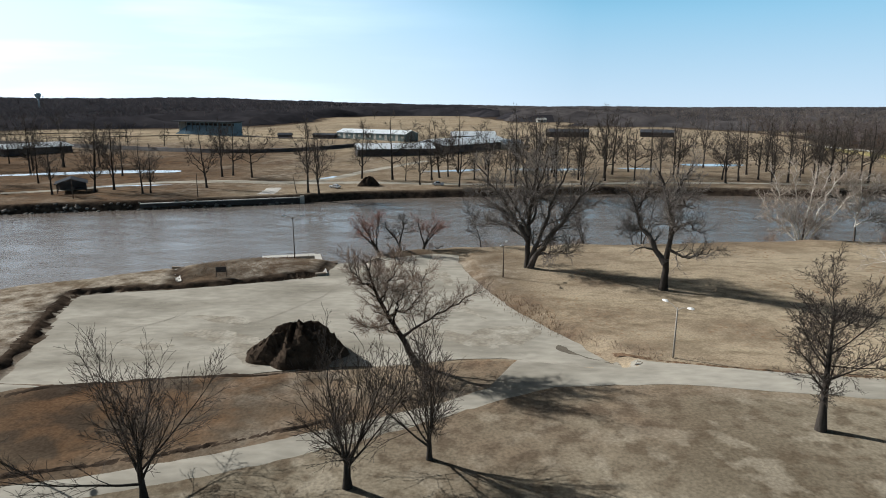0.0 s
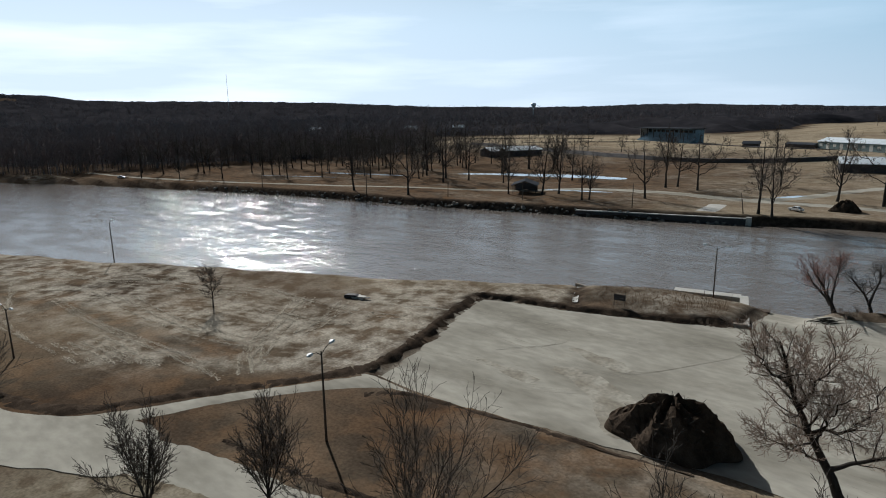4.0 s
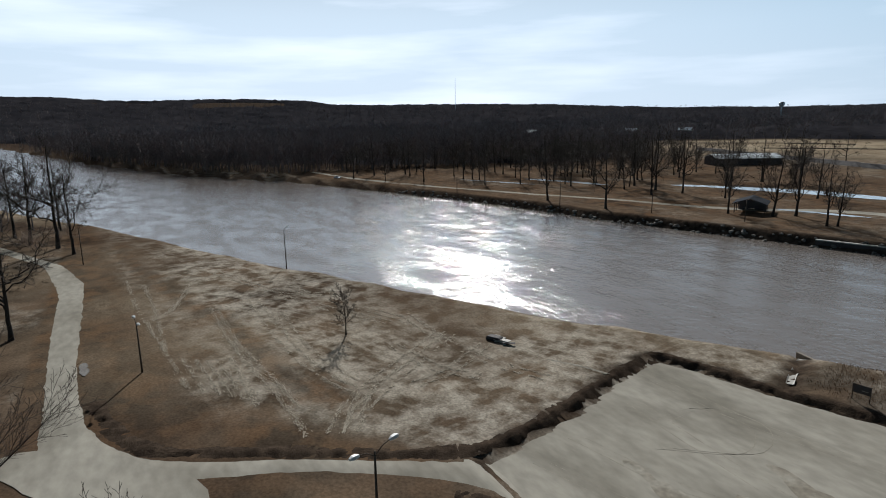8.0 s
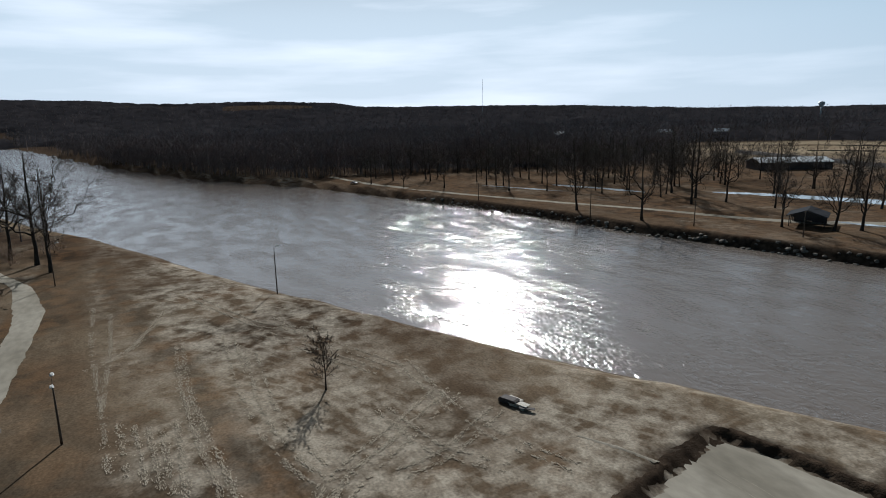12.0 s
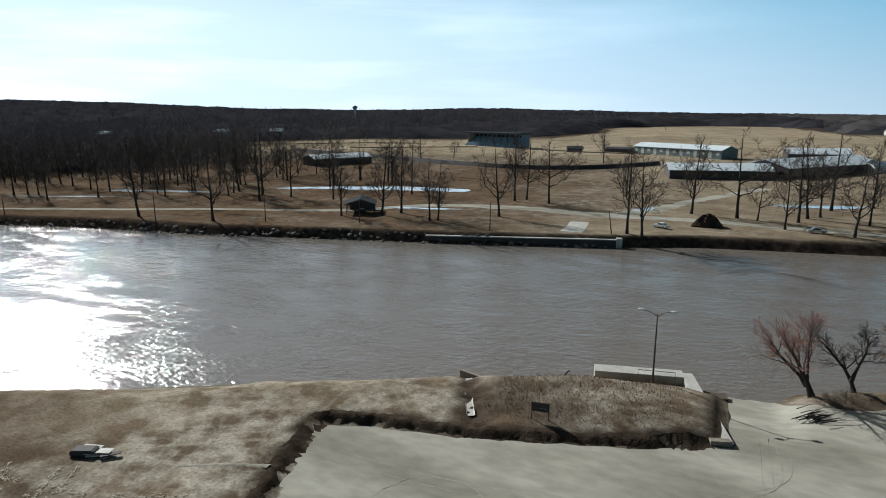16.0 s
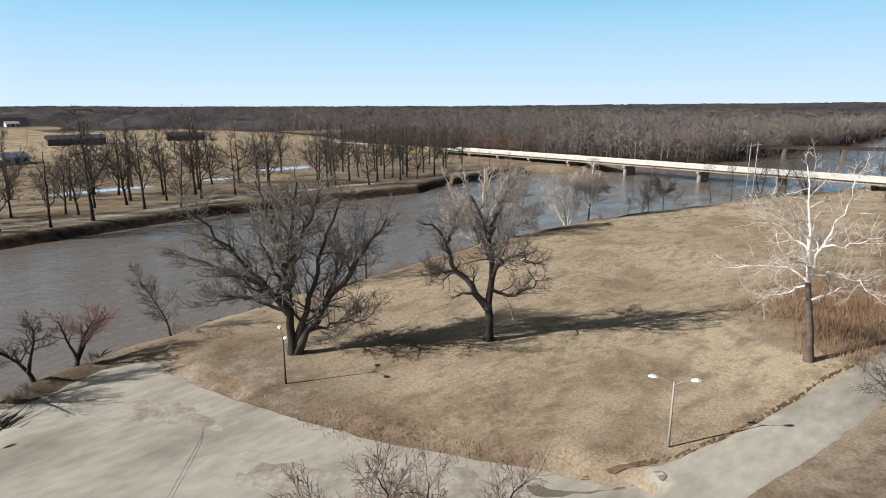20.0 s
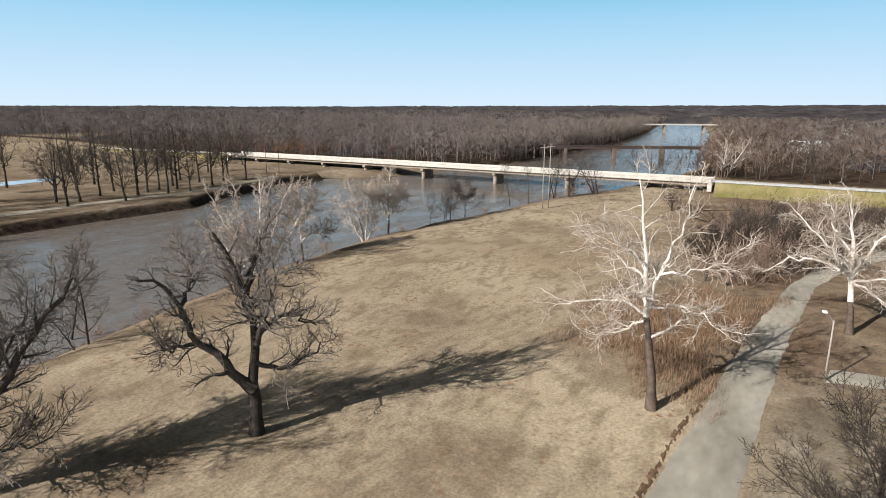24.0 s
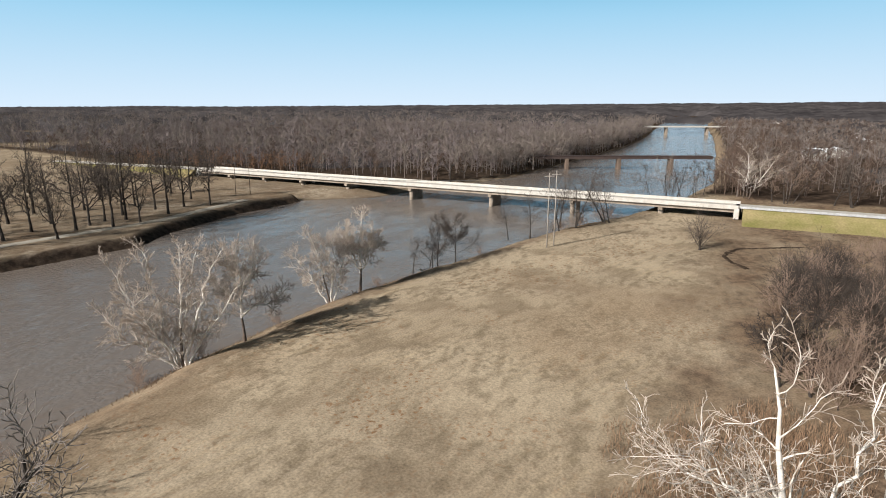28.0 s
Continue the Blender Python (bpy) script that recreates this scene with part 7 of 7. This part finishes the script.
for k in range(4):
    bm = bmesh.new()
    bmesh.ops.create_icosphere(bm, subdivisions=1, radius=0.5)
    for v in bm.verts:
        v.co *= dr.uniform(0.7, 1.15)
        v.co.z *= 0.6
    me = bpy.data.meshes.new("stone")
    bm.to_mesh(me)
    bm.free()
    me.materials.append(STONE)
    stone_me.append(me)
bank_s = np.array(FAR_BANK[5:11], float)
bank_l = np.r_[0, np.cumsum(np.hypot(*np.diff(bank_s, axis=0).T))]
for k in range(290):
    u = dr.uniform(0, bank_l[-1])
    sx, sy = np.interp(u, bank_l, bank_s[:, 0]) + dr.normal(0, 0.8), np.interp(u, bank_l, bank_s[:, 1]) + dr.uniform(-1.0, 2.6)
    ob = new("stone", stone_me[k % 4])
    ob.parent = rip
    sc = dr.uniform(0.6, 1.9)
    ob.matrix_basis = pose(sx, sy, max(height(sx, sy), WATER_Z - 0.1) + 0.05, dr.uniform(-20, 20), dr.uniform(-20, 20), dr.uniform(0, 360)) @ Matrix.Diagonal((sc, sc, sc, 1))


# ---- buildings ----
def building(name, x, y, length, width, wall_h, roof_h, turn, wall_m, roof_m, label, category="building", openings=0, open_m=None, over=0.6, group="", flip=False):
    """A gabled building: x and y are its middle, its ridge runs along its length."""
    ob = thing(name, x, y, height(x, y), label, category, group, turn)
    hl, hw = length / 2, width / 2
    g = Geo()
    g.prism([(-hw, -0.8), (hw, -0.8), (hw, wall_h), (0, wall_h + roof_h - 0.05), (-hw, wall_h)], -hl, hl, (0, 0, 0), -math.pi / 2)
    part("wall", g, wall_m, ob)
    th = 0.22
    s = roof_h / hw
    for sg in (-1, 1):
        g = Geo()
        e = hw + over
        g.prism([(0, wall_h + roof_h + th), (0, wall_h + roof_h), (sg * e, wall_h - s * over), (sg * e, wall_h - s * over + th)], -hl - over, hl + over, (0, 0, 0), -math.pi / 2)
        part("roof", g, roof_m, ob)
    for i in range(openings):
        u = -hl + length * (i + 0.5) / openings
        for sg in (-1, 1):
            part("door" if i % 2 else "window", Geo().box((u, sg * (hw + 0.02), wall_h * 0.42 if i % 2 else wall_h * 0.55), (length / openings * 0.45, 0.14, wall_h * (0.8 if i % 2 else 0.35)), 0.0, 0.02), open_m or WALL_DARK, ob)
    return ob


# the grandstand: stepped seating under a cantilevered roof, open to the track
stand = thing("grandstand", -222, 583, height(-222, 583), "large blue-grey grandstand with a dark flat roof", "grandstand", turn=math.atan2(-40, 67))
SL = 76
g = Geo()
steps = [(0, -0.8)]
for k in range(9):
    steps += [(1.4 * k, 1.0 + 0.75 * k), (1.4 * (k + 1), 1.0 + 0.75 * k)]
steps += [(12.6, -0.8)]
g.prism([(b, a) for b, a in steps], -SL / 2, SL / 2, (0, 0, 0), math.pi / 2)
for i in range(len(g.v)):
    g.v[i] = (g.v[i][0], abs(g.v[i][1]), g.v[i][2])
part("seating", g, METAL_BLUE, stand, "blue stepped seating")
part("back_wall", Geo().box((0, 13.0, 5.6), (SL, 0.5, 12.8), bevel=0.05), METAL_BLUE, stand)
for sx in (-1, 1):
    part("end_wall", Geo().box((sx * (SL / 2 + 0.2), 8.5, 5.2), (0.4, 9, 12.0), bevel=0.05), WALL_PALE if sx < 0 else METAL_BLUE, stand)
part("roof", Geo().box((0, 6.0, 12.2), (SL + 3, 18, 0.8), bevel=0.1), ROOF_DARK, stand, "dark flat roof")
for k in range(9):
    part("column", Geo().box((-SL / 2 + SL * k / 8, 4.5, 5.8), (0.5, 0.5, 12.2), bevel=0.05), WALL_DARK, stand)
for k in range(12):
    part("window", Geo().box((-SL / 2 + SL * (k + 0.5) / 12, 12.7, 9.2), (4.6, 0.2, 2.2), bevel=0.03), GLASS_DARK, stand)

building("long_shed", -254, 389, 40, 18, 4.2, 2.2, math.atan2(34, 18), WALL_DARK, METAL_ROOF, "long dark shed with a pale metal roof", "shed", 9)
building("livestock_barn", -30, 385, 46, 22, 4.0, 2.6, math.atan2(9, 44), WALL_DARK, METAL_ROOF, "low dark barn with a pale metal roof", "barn", 11)
building("livestock_barn", 14, 420, 70, 26, 4.6, 3.4, math.atan2(46, 40), WALL_DARK, METAL_ROOF, "long dark barn with a wide pale metal roof", "barn", 12)
building("stable_row", -55, 522, 76, 16, 5.2, 2.6, math.atan2(-45, 60), WALL_GREEN, METAL_ROOF, "long green stable row with a pale roof", "stable", 13, WALL_PALE)
building("livestock_barn", 24, 500, 34, 18, 4.6, 3.0, 0.1, WALL_DARK, METAL_ROOF, "dark barn with a pale metal roof", "barn", 7)
building("blue_shed", 46, 432, 14, 10, 3.6, 2.0, 0.4, WALL_PALE, ROOF_BLUE, "small pale shed with a blue roof", "shed", 3)
building("dark_barn", 110, 555, 36, 16, 4.4, 2.4, -0.15, WALL_DARK, ROOF_DARK, "long dark barn at the edge of the field", "barn", 7)
building("dark_barn", 190, 556, 28, 14, 4.0, 2.2, -0.4, WALL_DARK, ROOF_DARK, "long dark barn at the edge of the field", "barn", 5)
building("small_shed", -134, 536, 11, 8, 2.8, 1.6, 0.1, WALL_DARK, ROOF_DARK, "small dark shed beside the track", "shed", 3)
building("small_shed", -101, 545, 22, 8, 2.6, 1.2, -0.4, WALL_DARK, ROOF_DARK, "low dark shed beside the stables", "shed", 5)
building("farm_shed", 153, 970, 14, 9, 4.0, 2.4, 0.1, WALL_PALE, WALL_PALE, "small white farm shed in far fields", "shed", 3)
# open-sided picnic shelter
sh = thing("picnic_shelter", -135, 228, height(-135, 228), "dark picnic shelter with a dark roof", "shelter", turn=math.atan2(4.5, 8.2))
for sg in (-1, 1):
    part("roof", Geo().prism([(0, 4.9), (0, 4.7), (sg * 5.2, 2.9), (sg * 5.2, 3.1)], -5.5, 5.5), ROOF_DARK, sh)
part("back_wall", Geo().box((0, 4.8, 1.4), (8.4, 0.25, 3.2), bevel=0.03), WALL_DARK, sh)
part("gable", Geo().prism([(-4.6, 2.9), (4.6, 2.9), (0, 4.6)], -5.2, -5.0), WALL_DARK, sh)
for sx in (-4.4, 4.4):
    for sy in (-4.9, 0, 4.6):
        part("post", Geo().box((sx, sy, 1.2), (0.25, 0.25, 3.6), bevel=0.02), WALL_DARK, sh)
part("table", Geo().box((0, 0, 0.75), (1.8, 5.0, 0.1), bevel=0.02), POLE_DARK, sh)
for hx, hy, hm, ht in ((505, 32, WALL_PALE, 0.4), (522, 30, WALL_PALE, 1.2), (538, 16, WALL_PALE, 0.2), (840, 4, WALL_PALE, 0.7), (800, -30, WALL_GREEN, 0.2), (1100, 32, WALL_PALE, 0.1), (1000, -50, WALL_PALE, 0.9), (690, -20, WALL_PALE, 0.5)):
    building("house", hx, hy, 14, 9, 4.5 if hx < 900 else 8, 2.6, ht, hm, ROOF_DARK if hx % 2 else METAL_ROOF, "pale house among bare trees", "house", 5, group="distant houses")
for hx, hy in ((-640, 640), (-610, 655), (-700, 560), (-560, 700)):
    building("house", hx, hy, 16, 10, 9, 3, 0.5, WALL_PALE, METAL_ROOF, "pale house in the dark woods", "house", 5, group="distant houses")

# track berm and fence
earth = Geo()
bp_ = np.array([(-365, 485), (-310, 463), (-259, 441), (-193, 412), (-148, 396), (-120, 394), (-90, 406), (-62, 443)], float)
bl = np.r_[0, np.cumsum(np.hypot(*np.diff(bp_, axis=0).T))]
bu = np.arange(0, bl[-1], 4.0)
bq = np.stack([np.interp(bu, bl, bp_[:, 0]), np.interp(bu, bl, bp_[:, 1])], 1)
for _ in range(8):
    bq[1:-1] = (bq[:-2] + 2 * bq[1:-1] + bq[2:]) / 4
bw = np.gradient(bq, axis=0)
bw /= np.linalg.norm(bw, axis=1)[:, None]
for q, w in zip(bq, bw):
    z = height(*q)
    for o, h in ((-2.6, -0.3), (-1.0, 2.3), (1.0, 2.3), (2.6, -0.3)):
        earth.v.append((q[0] - w[1] * o, q[1] + w[0] * o, z + h + dr.normal(0, 0.08)))
earth.n = len(earth.v)
earth.f = [(4 * i + j, 4 * i + j + 1, 4 * i + j + 5, 4 * i + j + 4) for i in range(len(bq) - 1) for j in range(3)]
solid("trim_track_berm", earth, WALL_DARK, "long dark berm round the old race track", "berm", kind="structure")
tf = thing("track_fence", 0, 0, 0, "low dark rail fence round the race track", "fence")
for fl_ in ([(-330, 520), (-270, 545), (-225, 560)], [(-180, 545), (-120, 520), (-75, 512)], [(-420, 560), (-360, 590), (-300, 600)]):
    fz = [(a, c, height(a, c) + 1.1) for a, c in fl_]
    part("rail", Geo().tube(fz, [0.35] * len(fz), 4), WALL_DARK, tf)


# ---- vehicles ----
def car(x, y, turn, body_m, label):
    ob = thing("car", x, y, height(x, y) + 0.06, label, "car", "parked cars", turn)
    body = part("body", Geo().prism([(-2.2, 0.35), (2.2, 0.35), (2.25, 0.62), (2.1, 0.82), (0.95, 0.92), (-1.45, 0.95), (-2.15, 0.85), (-2.25, 0.6)], -0.86, 0.86), body_m, ob)
    part("roof", Geo().prism([(0.95, 0.92), (-1.45, 0.95), (-0.95, 1.42), (0.3, 1.45)], -0.7, 0.7), body_m, ob)
    for sy in (-0.71, 0.71):
        part("side_window", Geo().prism([(0.75, 0.97), (-1.2, 0.99), (-0.85, 1.34), (0.24, 1.37)], sy - 0.012, sy + 0.012), GLASS_DARK, ob)
    part("windscreen", Geo().prism([(0.97, 0.95), (0.35, 1.42), (0.32, 1.42), (0.92, 0.95)], -0.62, 0.62), GLASS_DARK, ob)
    for sx in (-1.35, 1.35):
        for sy in (-0.8, 0.8):
            w = part("wheel", Geo().tube([(sx, sy - 0.1, 0.32), (sx, sy + 0.1, 0.32)], [0.32, 0.32], 14), RUBBER, ob)
            part("rim", Geo().tube([(sx, sy - 0.112, 0.32), (sx, sy + 0.112, 0.32)], [0.19, 0.19], 10), STEEL_WHITE, w)
    return ob


car(-41.0, 235.0, 2.6, CAR_WHITE, "white parked car on the far bank")
car(-2.4, 242.6, 0.05, CAR_SILVER, "silver car on the far bank road")
car(-338, 155.5, 0.4, CAR_SILVER, "grey car parked at the far bank's end")

# ---- water tower and mast ----
tower = thing("water_tower", -1085, 1705, height(-1085, 1705), "distant pale water tower on one stem above woods", "water tower")
tz = 64 - height(-1085, 1705)
prof = [(2.0, 0), (1.7, tz - 22), (2.2, tz - 15), (6.8, tz - 9), (8.3, tz - 5), (7.2, tz - 1.5), (3.0, tz), (0.2, tz + 0.3)]
part("stem", Geo().tube([(0, 0, a) for _, a in prof[:3]], [b for b, _ in prof[:3]], 16), STEEL_WHITE, tower, smooth=True)
part("tank", Geo().tube([(0, 0, a) for _, a in prof[2:]], [b for b, _ in prof[2:]], 20), STEEL_WHITE, tower, smooth=True)
mast = thing("radio_mast", -2250, 1330, height(-2250, 1330), "thin distant radio mast above the hills", "mast")
part("shaft", Geo().tube([(0, 0, 0), (0, 0, 150)], [0.9, 0.6], 4), STEEL_WHITE, mast)


# ---- shrubs, weeds ----
SHRUB = dict(BUSHY, seg=[1, 4, 3, 1], kids=[8, 7, 5], min=0.022, ratio=[9.0, 0.5, 0.55])
shrub_kinds = [tree("shrub", 118, 60, 7.5, SHRUB, 401, "dense grey-brown bare shrub beside the lawn", 0.5, 0.14, (BARK, TWIG_TAN, TWIG_TAN), group="thicket shrubs", stems=2, category="shrub"),
               tree("shrub", 126, 52, 8.5, SHRUB, 402, "dense dark grey-brown bare shrub beside the lawn", 0.5, 0.14, (BARK, TWIG, TWIG), group="thicket shrubs", stems=3, category="shrub")]
THICKET = [(104, 68), (122, 67), (144, 68), (170, 64), (200, 45), (172, 28), (140, 38), (114, 50)]
sr = np.random.RandomState(41)
placed = 0
while placed < 62:
    x, y = sr.uniform(100, 200), sr.uniform(26, 70)
    if inside(np.array([x]), np.array([y]), THICKET)[0] and seg_distance(np.array([x]), np.array([y]), [(97, 59), (110, 56), (130, 49), (170, 28)])[0] > 4.5:
        place(shrub_kinds[placed % 2], x, y, sr.uniform(0.7, 1.25), sr.uniform(0, 360))
        placed += 1
for x, y, k in ((-13, 131.6, 0.25), (-11, 132.6, 0.3), (-4, 136.2, 0.25), (9, 141, 0.3), (24, 144, 0.3), (58, 148, 0.35), (104, 148, 0.4), (134, 146, 0.4), (170, 137, 0.35), (214, 121, 0.6), (226, 117, 0.7), (205, 125, 0.5), (232, 116, 0.8), (-212, 30, 0.7), (-200, 22, 0.8),
                (226, 208, 0.5), (233, 206, 0.5), (240, 204, 0.6), (78, 151, 0.5), (89, 150, 0.5), (30, 145, 0.3), (48, 146.5, 0.4)):
    place(shrub_kinds[0], x, y, k, sr.uniform(0, 360))


def weeds(name, spots, tall, seed, label, material=STRAW):
    """Thin dry stalks as one mesh."""
    r = np.random.RandomState(seed)
    xs, ys = np.array(spots).T
    zs = land(xs, ys)[0]
    h = r.uniform(0.4, 1.0, len(xs)) * tall
    a = r.uniform(0, 6.28, len(xs))
    tip = np.stack([xs + r.normal(0, 0.22, len(xs)) * h, ys + r.normal(0, 0.22, len(xs)) * h, zs + h], 1)
    w = 0.035
    p0 = np.stack([xs - np.cos(a) * w, ys - np.sin(a) * w, zs - 0.05], 1)
    p1 = np.stack([xs + np.cos(a) * w, ys + np.sin(a) * w, zs - 0.05], 1)
    v = np.stack([p0, p1, tip], 1).reshape(-1, 3)
    me = bpy.data.meshes.new(name)
    n = len(xs)
    me.vertices.add(3 * n)
    me.vertices.foreach_set("co", v.ravel())
    me.loops.add(3 * n)
    me.loops.foreach_set("vertex_index", np.arange(3 * n, dtype=np.int32))
    me.polygons.add(n)
    me.polygons.foreach_set("loop_start", (np.arange(n) * 3).astype(np.int32))
    me.polygons.foreach_set("loop_total", np.full(n, 3, np.int32))
    me.update(calc_edges=True)
    me.materials.append(material)
    return tagged(new(name, me), label, "dry grass", kind="stuff")


def spots_in(poly, count, seed, fade=1.0):
    r = np.random.RandomState(seed)
    xs, ys = np.array(poly).T
    px, py = r.uniform(xs.min() - 6, xs.max() + 6, count), r.uniform(ys.min() - 6, ys.max() + 6, count)
    deep = np.where(inside(px, py, poly), 1, -1) * seg_distance(px, py, poly, True) / fade
    ok = (deep + wave(px, py, 12, seed) * 0.8 + r.uniform(-1, 1, count)) > 0.4
    return list(zip(px[ok], py[ok]))


weeds("dry_weeds", spots_in([(60, 67.5), (72, 67), (100, 62), (104, 70), (90, 84), (72, 84)], 60000, 51, 5.0), 1.3, 51, "tall reddish-brown dry weeds at the lawn's edge")
weeds("bank_weeds", spots_in([(20, 143), (60, 147.5), (100, 148.5), (150, 141), (150, 144), (100, 151), (60, 150), (20, 146)], 16000, 52), 0.8, 52, "dry weeds along the river bank")
weeds("mound_grass", spots_in([(-47, 112), (-36, 114), (-25.5, 119), (-29, 130.5), (-40, 129), (-48, 122)], 14000, 53), 0.35, 53, "dry yellow grass on the mound")
weeds("lot_weeds", spots_in([(5, 108), (9, 97), (14, 86), (18, 84), (15, 94), (10, 104)], 7000, 54), 0.7, 54, "dry weeds along the edge of the lot")
weeds("lawn_edge_weeds", spots_in([(8, 104), (12, 93), (18, 82), (24, 76), (40, 71), (56, 68.6), (56, 70), (41, 73), (26, 78), (19, 85), (13, 96)], 26000, 55, 0.8), 0.35, 55, "short brown dead leaves and stalks along the lawn's edge", TWIG_TAN)
